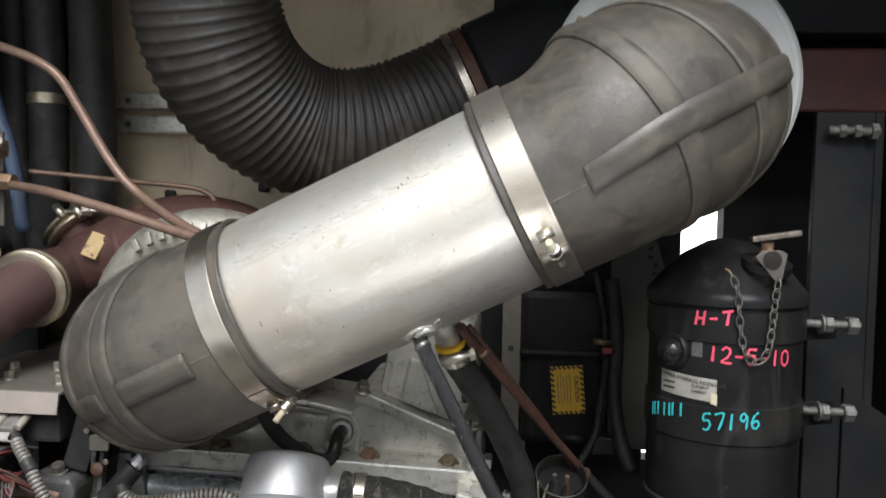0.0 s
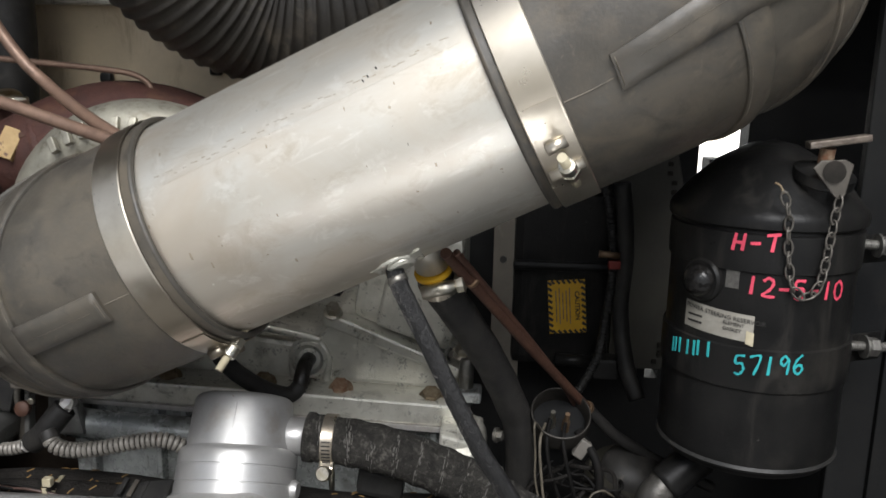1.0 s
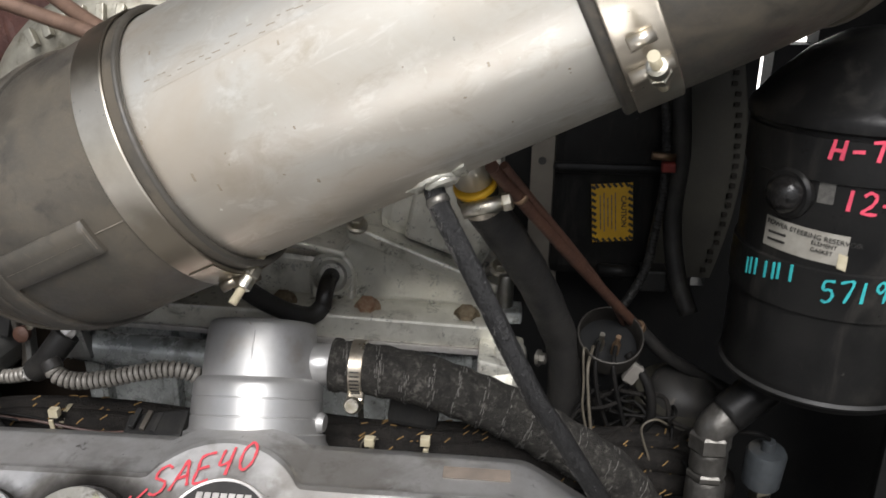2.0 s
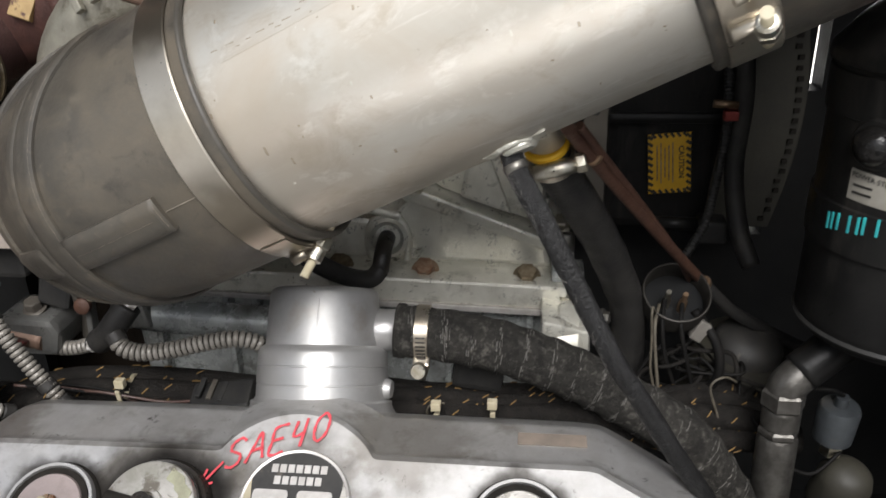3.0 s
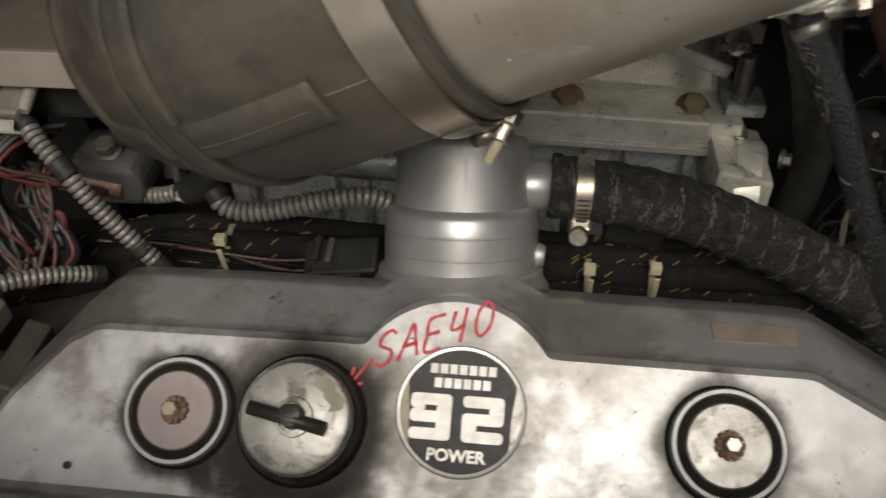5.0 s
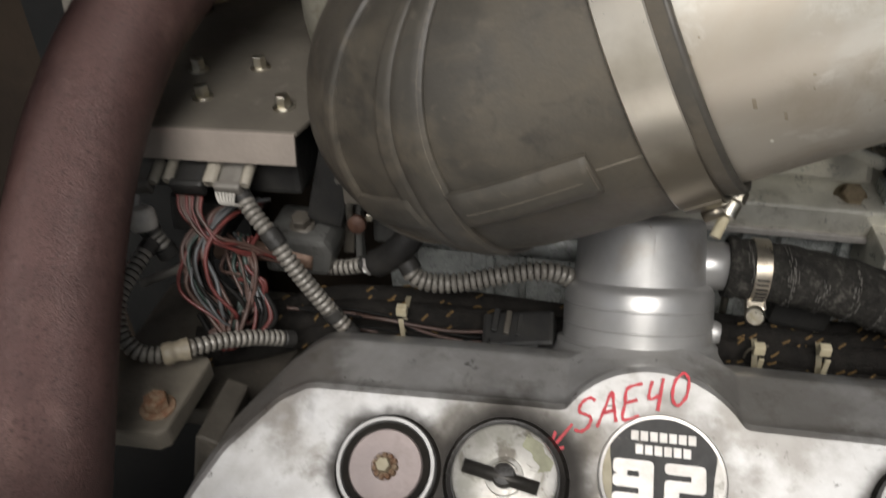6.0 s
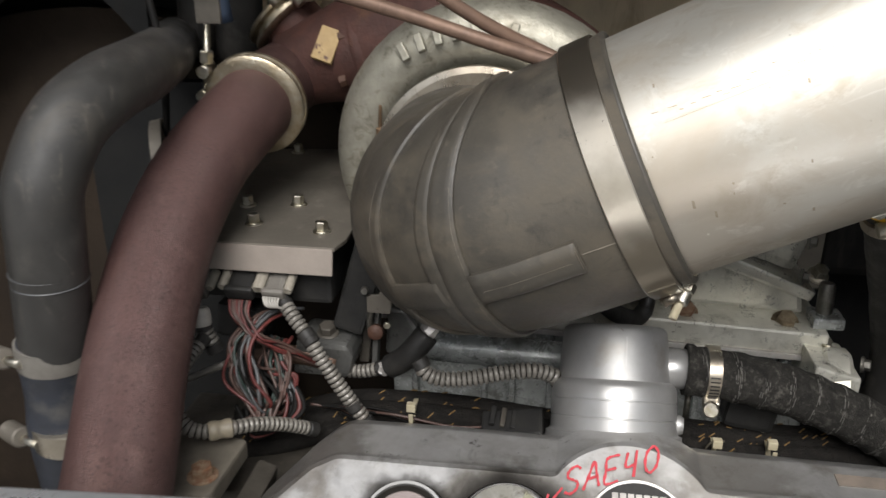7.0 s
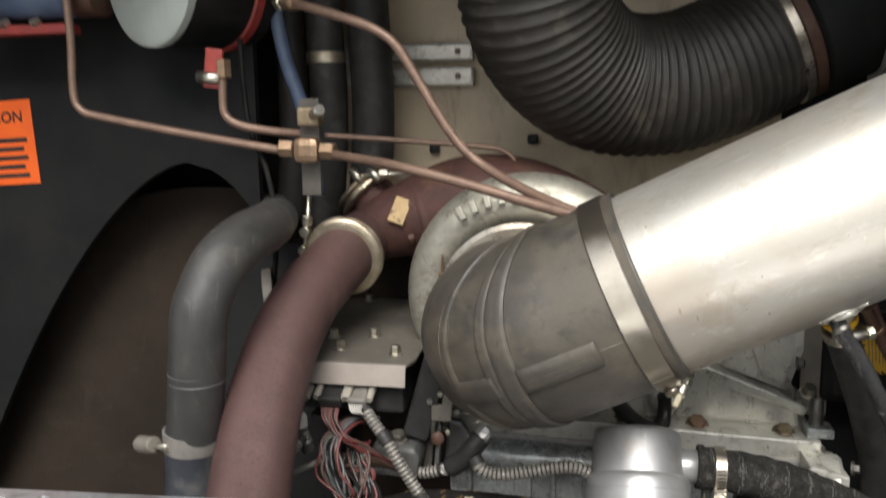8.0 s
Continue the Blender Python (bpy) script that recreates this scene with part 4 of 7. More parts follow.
# raised maker's mark, as plain bars
for k in range(7):
    a = radians(78 + 7.6 * k)
    part("raised_bar", box((0.0075, 0.006, 0.017), Matrix.Translation(tc + V3((math.cos(a) * 0.128, -0.035, math.sin(a) * 0.128))) @ Matrix.Rotation(radians(90) - a, 4, "Y") @ Matrix.Rotation(radians(-24), 4, "X"), 0.0012), TURBO, volute)
part("grease_pin", lathe([(0.0022, 0), (0.004, 0.004), (0.004, 0.012), (0.0018, 0.013), (0.0015, 0.034), (0, 0.035)], (-0.231, 0.262, 1.108), (0.05, -0.1, 1), 12), BRASS, turbo)
part("turbine_housing", tube(spline([(-0.352, 0.372, 1.150), (-0.31, 0.376, 1.165), (-0.26, 0.385, 1.178), (-0.20, 0.395, 1.190), (-0.13, 0.395, 1.190), (-0.06, 0.395, 1.165), (0.0, 0.395, 1.11)], 6),
     lambda i, s: 0.040 + 0.024 * math.sin(math.pi * min(1, s * 1.1)) ** 2, 28), RUSTPIPE, turbo, "rust-red turbine housing")
part("flange_collar", lathe([(0.040, -0.007), (0.0535, -0.007), (0.056, -0.004), (0.056, 0.004), (0.0535, 0.007), (0.040, 0.007)], (-0.272, 0.381, 1.173), (0.92, 0.12, 0.28), 40), RUSTPIPE, turbo, "rust-red joint flange")
for a in (200, 250, 300):
    part("flange_bolt", hexagon(0.0062, 0.008, V3((-0.280, 0.380 + 0.050 * math.sin(radians(a)), 1.168 + 0.050 * math.cos(radians(a)))), (-0.92, -0.12, -0.28)), RUSTROD, turbo)
part("mount_flange", box((0.024, 0.07, 0.098), Matrix.Translation((-0.296, 0.400, 1.168)) @ Matrix.Rotation(radians(24), 4, "Y"), 0.010), RUSTPIPE, turbo)
part("paint_patch", box((0.021, 0.008, 0.034), Matrix.Translation((-0.2985, 0.3310, 1.1845)) @ Matrix.Rotation(radians(18), 4, "Y") @ Matrix.Rotation(radians(-24), 4, "X"), 0.0008), mat("peeling_yellow_paint", (0.46, 0.32, 0.14), (0.36, 0.24, 0.10), 90, 0.6, 0.1, 0, 0.1, 300, (0.09, 0.04, 0.028), 0.5, crisp=True), turbo, "yellow paint patch on the flange")
part("crossover", tube(spline([(-0.372, 0.40, 1.215), (-0.345, 0.40, 1.185), (-0.31, 0.39, 1.165)], 6), 0.034, 24), RUSTPIPE, turbo)

ex_path = spline([(-0.352, 0.385, 1.146), (-0.356, 0.330, 1.142), (-0.361, 0.285, 1.131), (-0.369, 0.235, 1.115), (-0.376, 0.188, 1.096), (-0.380, 0.128, 1.060), (-0.377, 0.074, 1.020), (-0.370, 0.026, 0.980), (-0.362, -0.017, 0.940), (-0.357, -0.054, 0.900), (-0.356, -0.082, 0.860), (-0.357, -0.098, 0.80), (-0.358, -0.103, 0.72), (-0.358, -0.104, 0.62)], 6)
exhaust = thing("exhaust_pipe", (-0.358, -0.104, 0.62), "maroon heat-coated exhaust pipe curving down from the turbocharger", "pipe")
part("tube", tube(ex_path, 0.0385, 40), MAROON, exhaust)


def v_band(at, way, r, bolt_at, bolt_way, label):
    ob = thing("v_band_clamp", at, label, "clamp", "exhaust clamps")
    part("ring", lathe([(r - 0.006, -0.009), (r + 0.003, -0.009), (r + 0.0062, -0.0065), (r + 0.0058, -0.0035), (r - 0.0005, -0.0018), (r - 0.0005, 0.0018), (r + 0.0058, 0.0035), (r + 0.0062, 0.0065), (r + 0.003, 0.009), (r - 0.006, 0.009)], at, way, 56), VBAND, ob)
    a, w = V3(bolt_at), V3(bolt_way).normalized()
    part("t_bolt", tube([a - w * 0.018, a + w * 0.05], 0.0032, 10), ZINC, ob)
    part("nut", hexagon(0.007, 0.012, a + w * 0.012, w), ZINC, ob)
    for s in (-0.018, 0.006):
        part("trunnion", tube([a + w * s - V3(way).normalized() * 0.011, a + w * s + V3(way).normalized() * 0.011], 0.0062, 12), ZINC, ob)
    return ob


v_band((-0.3605, 0.290, 1.1325), (0.02, -0.97, -0.16), 0.0435, (-0.410, 0.292, 1.158), (0.12, 0.0, 1), "heat-tinted steel clamp ring joining exhaust pipe and turbine")
v_band((-0.362, 0.40, 1.204), (0.55, -0.1, -0.55), 0.040, (-0.345, 0.362, 1.228), (1, 0.1, 0.05), "tarnished steel clamp ring on the upper crossover pipe")


# ---- rocker cover ----
SL = radians(31)
CV, CN, CC = V3((0, math.cos(SL), math.sin(SL))), V3((0, -math.sin(SL), math.cos(SL))), V3((0.010, 0.028, 0.884))
cov = lambda u, v, w=0.0: CC + V3((u, 0, 0)) + CV * v + CN * w
cover = thing("rocker_cover", cov(0, -0.06, -0.10), "silver painted rocker cover, oil-stained, with red marker writing", "engine cover")
outline = []
for p, q, n in (((-0.310, -0.068), (-0.305, -0.046), 4), ((-0.305, -0.046), (-0.288, -0.012), 5), ((-0.288, -0.012), (-0.256, 0.026), 5), ((-0.256, 0.026), (-0.236, 0.0375), 3), ((-0.236, 0.0375), (-0.062, 0.0400), 10)):
    outline += [(p[0] + (q[0] - p[0]) * k / n, p[1] + (q[1] - p[1]) * k / n) for k in range(n)]
outline += [(-0.006 + 0.0665 * math.cos(a), 0.004 + 0.0665 * math.sin(a)) for a in (radians(148 - 116 * k / 22) for k in range(23))]
for p, q, n in (((0.056, 0.0385), (0.207, 0.0378), 10), ((0.207, 0.0378), (0.252, 0.0132), 5), ((0.252, 0.0132), (0.279, -0.015), 4), ((0.279, -0.015), (0.296, -0.068), 4), ((0.296, -0.068), (-0.312, -0.068), 24)):
    outline += [(p[0] + (q[0] - p[0]) * k / n, p[1] + (q[1] - p[1]) * k / n) for k in range(n)]
for _ in range(2):
    outline = [q for a, b in zip(outline, outline[1:] + outline[:1]) for q in (((a[0] * 3 + b[0]) / 4, (a[1] * 3 + b[1]) / 4), ((a[0] + b[0] * 3) / 4, (a[1] + b[1] * 3) / 4))]
# the same line without the hump, and which way it faces
base = [(u, min(v, 0.0388)) for u, v in outline]
facing = []
for k in range(len(base)):
    a, b = base[k - 9], base[(k + 9) % len(base)]
    t = V3((b[0] - a[0], b[1] - a[1], 0)).normalized()
    facing.append((-t.y, t.x))


def cover_ring(k):
    """The rings of the cover, from the face's middle out to its skirt."""
    res = []
    for (u, v), (bu, bv), (fu, fv) in zip(outline, base, facing):
        hump = max(0.0, v - 0.0400)
        out = lambda side, back, front: (bu + fu * side * (0.42 if fu < 0 else 1.0), bv + (fv * back if fv > 0 else fv * front))
        if k == 1:
            p = (u - fu * 0.0045, v - fv * 0.0045, 0.0)
        elif k == 2:
            p = (u, v, -0.0018)
        elif k == 3:
            p = (u + fu * 0.003, v + fv * 0.003, -0.0075 - hump * 0.1)
        elif k == 4:
            p = (*out(0.020, 0.039 + hump * 0.55, 0.004), -0.027)
        elif k == 5:
            p = (*out(0.030, 0.049, 0.006), -0.041)
        else:
            p = (*out(0.034, 0.051, 0.007), -0.11)
        res.append(p)
    return res


bm = bmesh.new()
flats = [cover_ring(k) for k in range(1, 7)]
for at, k, f in ((3, 3, 0.10), (4, 4, 0.90), (5, 5, 0.12), (7, 7, 0.06)):
    flats.insert(at, [tuple(i + (j - i) * f for i, j in zip(p, q)) for p, q in zip(flats[at - 1], flats[k])])
rings = [[bm.verts.new(cov(*p)) for p in ring] for ring in flats]
for a, b in zip(rings, rings[1:]):
    for k in range(len(a)):
        j = (k + 1) % len(a)
        bm.faces.new((a[k], a[j], b[j], b[k])).smooth = True
bm.faces.new(rings[0])
bmesh.ops.recalc_face_normals(bm, faces=bm.faces)
part("shell", bm, COVER, cover)
part("gasket_flange", box((0.66, 0.012, 0.016), Matrix.Translation(cov(-0.006, -0.080, -0.075)) @ Matrix.Rotation(SL, 4, "X"), 0.003), CASTDK, cover)
part("vent_hole", lathe([(0.0025, -0.002), (0.0025, 0.0016), (0, 0.0016)], cov(-0.238, -0.052), CN, 10), INK, cover)


def isolator(u, v, material, label, bolt_material):
    """A round washer in its pocket with the cover bolt."""
    c = cov(u, v)
    ob = part("bolt_isolator", lathe([(0.0328, -0.002), (0.0328, 0.006), (0.0318, 0.0085), (0.0296, 0.0085), (0.0286, 0.006), (0.0286, 0.001), (0, 0.001)], c, CN, 56), NECK, cover, "pale turned rim")
    part("seal", lathe([(0.0285, 0.0072), (0.0282, 0.0022), (0.0240, 0.0022), (0.0238, 0.0012)], c, CN, 48), GROOVE, ob)
    part("grime_ring", lathe([(0.0350, 0.0006), (0.0345, 0.0022), (0.0327, 0.0034)], c, CN, 48), GROOVE, ob)
    part("washer", lathe([(0.0242, 0.0), (0.0242, 0.0075), (0.0232, 0.0088), (0.009, 0.0090), (0.0085, 0.0082), (0, 0.0082)], c, CN, 48), material, ob, label)
    c = c - CN * 0.005
    crown = bmesh.new()
    for k in range(11):
        a = 2 * math.pi * k / 11
        lathe([(0.0024, 0.013), (0.0018, 0.0165), (0, 0.017)], c + V3((math.cos(a) * 0.0066, 0, 0)) + CV * (math.sin(a) * 0.0066), CN, 6, crown)
    lathe([(0.0078, 0.012), (0.0070, 0.0152), (0.0050, 0.0150)], c, CN, 20, crown)
    part("rust_ring", crown, RUSTY, ob)
    part("bolt", hexagon(0.0046, 0.010, c + CN * 0.014, CN), bolt_material, ob)


isolator(-0.1728, -0.0142, mat("dull_mauve_washer", (0.38, 0.315, 0.30), (0.31, 0.26, 0.25), 30, 0.5, 0.1, 0.3, 0.08, 300, (0.2, 0.17, 0.15), 0.2), "dull mauve washer", NYLON)
isolator(0.1545, -0.0088, CAPALU, "stained bare metal washer", ZINC)

cap = thing("oil_filler_cap", cov(-0.096, -0.0135, 0.0), "stained aluminium oil filler cap with a dark bar handle", "filler cap")
cc = cov(-0.096, -0.0135, -0.009)
part("neck_ring", lathe([(0.0400, 0.004), (0.0400, 0.012), (0.0372, 0.017), (0.0340, 0.016), (0.0340, 0.022), (0, 0.022)], cc, CN, 56), OILBLACK, cap)
part("cap_body", lathe([(0.0325, 0.016), (0.0330, 0.025), (0.0320, 0.0280), (0.030, 0.0290), (0.012, 0.0300), (0.0115, 0.0330), (0.0088, 0.0335), (0.0085, 0.0310), (0, 0.0310)], cc, CN, 56), CAPALU, cap)
part("peeled_patch", patch(lambda a, r, h: cc + CN * (0.0292 + h) + V3((math.cos(radians(a)) * r * (1 + 0.06 * math.sin(a * 0.9)), 0, 0)) + CV * (math.sin(radians(a)) * r), 12, 66, 0.0215, 0.0300, 0.0006, 10, 3), mat("pale_green_residue", (0.36, 0.36, 0.25), (0.26, 0.255, 0.18), 120, 0.7, 0.1, 0, 0.1, 300, (0.12, 0.10, 0.07), 0.3, crisp=True), cap, "pale green peeling residue")
part("handle", tube([cc + CN * 0.0385 + V3((-0.0245, 0, 0)) + CV * 0.003, cc + CN * 0.0385 + V3((0.0215, 0, 0)) - CV * 0.006], 0.0042, 18), WORNSTEEL, cap, "dark cross bar handle")
part("post", lathe([(0.008, 0.028), (0.0065, 0.042), (0, 0.043)], cc, CN, 16), OILBLACK, cap)

# badge
badge = thing("badge", cov(0.0, 0.0, 0.001), "round black and silver engine badge on the rocker cover", "badge")
bc = lambda x, y, z=0.0: cov(x, y, 0.0022 + z)
part("rim", lathe([(0.0395, -0.001), (0.0395, 0.0020), (0.0385, 0.0030), (0.0368, 0.0026), (0, 0.0024)], cov(0, -0.001), CN, 72), SILVERPRINT, badge)
part("field", lathe([(0.0366, 0.0), (0.0366, 0.0030), (0, 0.0030)], cov(0, -0.001), CN, 72), INK, badge, "black field")
for s in (-1, 1):
    side = bmesh.new()
    arc = [radians(-36 + 9 * k) for k in range(8)]
    pts = [(s * 0.0366 * math.cos(a), -0.001 + 0.0366 * math.sin(a)) for a in arc]
    inner = [(s * (0.0366 - 0.0060 * math.sin(math.pi * k / 7)) * math.cos(a), -0.001 + 0.0366 * math.sin(a)) for k, a in enumerate(arc)]
    lo, hi = [side.verts.new(cov(*p, 0.0033)) for p in pts], [side.verts.new(cov(*p, 0.0033)) for p in inner[1:-1]]
    hi = [lo[0]] + hi + [lo[-1]]
    for k in range(7):
        side.faces.new([v for n, v in enumerate((lo[k], lo[k + 1], hi[k + 1], hi[k])) if not (k == 0 and n == 3) and not (k == 6 and n == 2)])
    bmesh.ops.recalc_face_normals(side, faces=side.faces)
    part("worn_edge", side, NYLON if s < 0 else CAPALU, badge, "worn bare edge of the badge")
for y, w in ((0.0235, 0.041), (0.0150, 0.035)):
    for k in range(7 if y > 0.02 else 6):
        n = 7 if y > 0.02 else 6
        part("maker_bar", box((w / n * 0.78, 0.0058, 0.0006), Matrix.Translation(bc(-w / 2 + w / n * (k + 0.5), y, 0.0011)) @ Matrix.Rotation(SL, 4, "X")), SILVERPRINT, badge)
w, h, th, tw = 0.0248, 0.0272, 0.0068, 0.0088


def rounded(shape, r):
    """The outline with its free corners rounded off."""
    out = []
    for a, b, c in zip(shape[-1:] + shape[:-1], shape, shape[1:] + shape[:1]):
        a, b, c = V3((*a, 0)), V3((*b, 0)), V3((*c, 0))
        if min((a - b).length, (c - b).length) < 2.1 * r:
            out.append(b.xy[:])
        else:
            p, q = b + (a - b).normalized() * r, b + (c - b).normalized() * r
            out += [((1 - t) ** 2 * p + 2 * t * (1 - t) * b + t * t * q).xy[:] for t in (0, 0.3, 0.5, 0.7, 1)]
    return out



m1, m2 = h / 2 - th / 2, h / 2 + th / 2
nine = [(0, h), (w, h), (w, 0), (0, 0), (0, th), (w - tw, th), (w - tw, m1), (0, m1), (0, m2 + 0.001), (tw, m2 + 0.001), (tw, m2), (w - tw, m2), (w - tw, h - th), (tw, h - th), (tw, m2 + 0.0011), (0, m2 + 0.0011)]
two = [(0, h), (w, h), (w, m1), (tw, m1), (tw, th), (w, th), (w, 0), (0, 0), (0, m2), (w - tw, m2), (w - tw, h - th), (0, h - th)]
for x0, shape in ((-0.0302, nine), (0.0012, two)):
    part("numeral", prism(rounded(shape, 0.0032)[::-1], 0.0006, Matrix.Translation(bc(x0, -0.0190, 0.0009)) @ Matrix.Rotation(SL, 4, "X")), SILVERPRINT, badge)
printed("POWER", 0.0098, lambda x, y, z: bc(-0.0185 + x * 1.02, -0.0305 + y, 0.0010 + z), SILVERPRINT, badge, "word", 0.0003)
handwriting("SAE40", 0.0120, 0.0215, 0.0143, 0.0012, lambda x, y, w: cov(-0.0562 + x + 0.10 * y, 0.0205 + y, 0.0014 + w), REDMARK, cover, 0.40)
handwriting("<", 0.016, 0.018, 0.016, 0.0011, lambda x, y, w: cov(-0.0690 + x * 0.8, 0.0095 + y, 0.0014 + w), REDMARK, cover)
part("faded_sticker", patch(lambda a, b, h: cov(a, b, -0.0180 - (b - 0.0615) * 0.54 + 0.0004 + h), 0.152, 0.202, 0.0565, 0.068, 0.0008, 4, 2), mat("faded_sticker", (0.23, 0.19, 0.155), (0.15, 0.125, 0.105), 45, 0.6, 0.1, 0, 0.05, 300, (0.36, 0.27, 0.2), 0.3, crisp=True), cover, "faded beige sticker")

# ---- breather neck and wrapped hose ----
nb, nt = V3((-0.003, 0.157, 0.8775)), V3((-0.005, 0.207, 0.9595))
nw = (nt - nb).normalized()
neck = thing("breather_neck", nb, "stepped silver breather neck rising from the rocker cover", "breather")
part("base_ring", lathe([(0.066, -0.022), (0.064, -0.010), (0.0600, -0.004), (0.0590, -0.001), (0.0590, 0.002), (0.0560, 0.0034), (0.0556, 0.0048)], nb, nw, 72), NECK, neck)
part("lower_body", lathe([(0.0548, 0.0030), (0.0548, 0.0150), (0.0540, 0.0154), (0.0540, 0.0162), (0.0548, 0.0166), (0.0547, 0.0300), (0.0539, 0.0304), (0.0539, 0.0312), (0.0547, 0.0316), (0.0543, 0.0420), (0.0520, 0.0460), (0.0486, 0.0480)], nb, nw, 72), GLOSSNECK, neck, "polished lower neck with turned grooves")
part("upper_body", lathe([(0.0482, 0.0460), (0.0482, 0.0490), (0.0470, 0.0750), (0.0458, 0.0900), (0.0445, 0.0935), (0.0420, 0.0955), (0, 0.0955)], nb, nw, 72), NECK, neck)
part("casting_seam", box((0.0012, 0.0012, 0.030), Matrix.Translation(nb + nw * 0.070 + V3((0.006, -0.0399, 0.0243))) @ Matrix.Rotation(radians(-31), 4, "X")), NECK, neck)
np0 = V3((0.036, 0.193, 0.929))
part("side_pipe", tube([np0 - V3((0.02, 0, 0)), np0 + V3((0.036, 0.0, 0.0))], 0.0180, 28), GLOSSNECK, neck)
part("drain_stub", lathe([(0.008, 0), (0.009, 0.004), (0.007, 0.008), (0, 0.008)], nb + nw * 0.016 + V3((0.052, -0.004, 0)), (1, -0.1, 0), 14), NECK, neck)

hose_pts = [(0.0575, 0.193, 0.929), (0.10, 0.192, 0.926), (0.14, 0.191, 0.919), (0.18, 0.190, 0.906), (0.217, 0.188, 0.891), (0.252, 0.186, 0.872), (0.300, 0.181, 0.843), (0.330, 0.180, 0.803), (0.352, 0.176, 0.765), (0.37, 0.165, 0.70)]
hp = spline(hose_pts, 8)
wrapped = thing("breather_hose", (0.2, 0.18, 0.86), "fabric-wrapped black breather hose with pale worn threads", "hose")
cover_hose = part("cover", tube(hp, lambda i, s: 0.0222 + 0.0007 * math.sin((i - 3) * 2 * math.pi / 4.3), 32), WRAP, wrapped)
random.seed(11)
hf = frames(hp, (0, 0, 1))
# short pale threads in bands round the hose
for k in range(300):
    belt = 3 + 4.3 * random.randrange(int((len(hp) - 10) / 4.3)) + random.gauss(0.6, 0.36)
    a0, span, slope = random.uniform(-0.2, 2.5), random.choice((0.10, 0.16, 0.24, 0.4)), random.uniform(0.3, 0.55)
    pts = []
    for j in range(4):
        s = min(max(belt + slope * (a0 + span * j / 3 - 1.0) + random.uniform(-0.02, 0.02), 0), len(hp) - 2)
        q, f = int(s), s - int(s)
        p = hp[q].lerp(hp[q + 1], f)
        t, u, w = hf[q]
        a = a0 + span * j / 3
        pts.append(p + (u * math.cos(a) + w * math.sin(a)) * 0.0229)
    part("worn_thread", tube(pts, random.choice((0.0002, 0.0003, 0.0004, 0.0005)), 4, False), PALE, cover_hose)
part("hose_end", lathe([(0.0220, 0), (0.0234, 0.001), (0.0234, 0.006), (0.0220, 0.008)], (0.058, 0.193, 0.929), (1, 0, 0), 32), WRAP, wrapped)
worm = thing("worm_clamp", (0.085, 0.184, 0.91), "slotted stainless worm-drive clamp on the breather hose", "hose clamp")
part("band", lathe([(0.0225, 0), (0.0239, 0.0002), (0.0239, 0.0112), (0.0225, 0.0114)], (0.0745, 0.1927, 0.9282), (1, 0, -0.03), 40), STEEL, worm)
for k in range(12):
    a = radians(-80 + 9 * k)
    part("slot", box((0.008, 0.0012, 0.0006), Matrix.Translation(V3((0.0803, 0.1926, 0.9278)) + V3((0, -math.cos(a), math.sin(a))) * 0.0242) @ Matrix.Rotation(radians(-90) - a, 4, "X")), INK, worm)
part("screw_housing", box((0.014, 0.012, 0.010), Matrix.Translation((0.0800, 0.1760, 0.9095)) @ Matrix.Rotation(radians(35), 4, "X"), 0.002), STEEL, worm)
part("screw", lathe([(0.0065, 0), (0.0072, 0.001), (0.0072, 0.006), (0.006, 0.0075), (0, 0.0075)], (0.0795, 0.1700, 0.9050), (-0.1, -0.8, 0.3), 18), ZINC, worm)

# ---- blower housing ----
housing = thing("blower_housing", (0.05, 0.36, 0.80), "stained cast aluminium blower housing under the intake pipe", "engine housing")
xz = Matrix.Rotation(radians(90), 4, "X")
at_y = lambda y: Matrix.Translation((0, y, 0)) @ xz
part("base_flange", prism([(-0.24, 0.9215), (0.203, 0.9085), (0.203, 0.9325), (-0.02, 0.9400), (-0.24, 0.9440)], 0.26, at_y(0.535), 0.003), CAST, housing)
part("lower_case", prism([(-0.23, 0.78), (0.20, 0.78), (0.205, 0.912), (-0.235, 0.925)], 0.20, at_y(0.50), 0.004), CASTDK, housing)
part("gasket_line", prism([(-0.24, 0.9170), (0.200, 0.9025), (0.200, 0.9085), (-0.24, 0.9215)], 0.262, at_y(0.535), 0.0005), SILVERPRINT, housing)
upper = part("upper_case", prism([(-0.15, 0.942), (-0.13, 0.966), (-0.03, 0.984), (0.028, 0.978), (0.044, 0.992), (0.060, 1.010), (0.184, 0.964), (0.190, 0.930), (0.0, 0.938)], 0.20, at_y(0.520), 0.006), CAST, housing)
part("sloped_flange", prism([(0.046, 1.000), (0.192, 0.947), (0.197, 0.958), (0.060, 1.012), (0.046, 1.010)], 0.20, at_y(0.515), 0.003), CAST, housing)
part("adaptor", prism([(0.072, 1.005), (0.180, 0.965), (0.196, 1.02), (0.195, 1.10), (0.12, 1.12), (0.082, 1.06)], 0.15, at_y(0.49), 0.012), CAST, housing)
part("adaptor_web", prism([(0.10, 0.998), (0.150, 0.980), (0.125, 1.05), (0.112, 1.055)], 0.012, at_y(0.345), 0.004), CAST, housing)
for x in (-0.205, -0.13, -0.10, -0.06, 0.09, 0.122, 0.17):
    part("case_rib", box((0.007, 0.018, 0.115), Matrix.Translation((x, 0.294, 0.850)), 0.0025), CASTDK, housing)
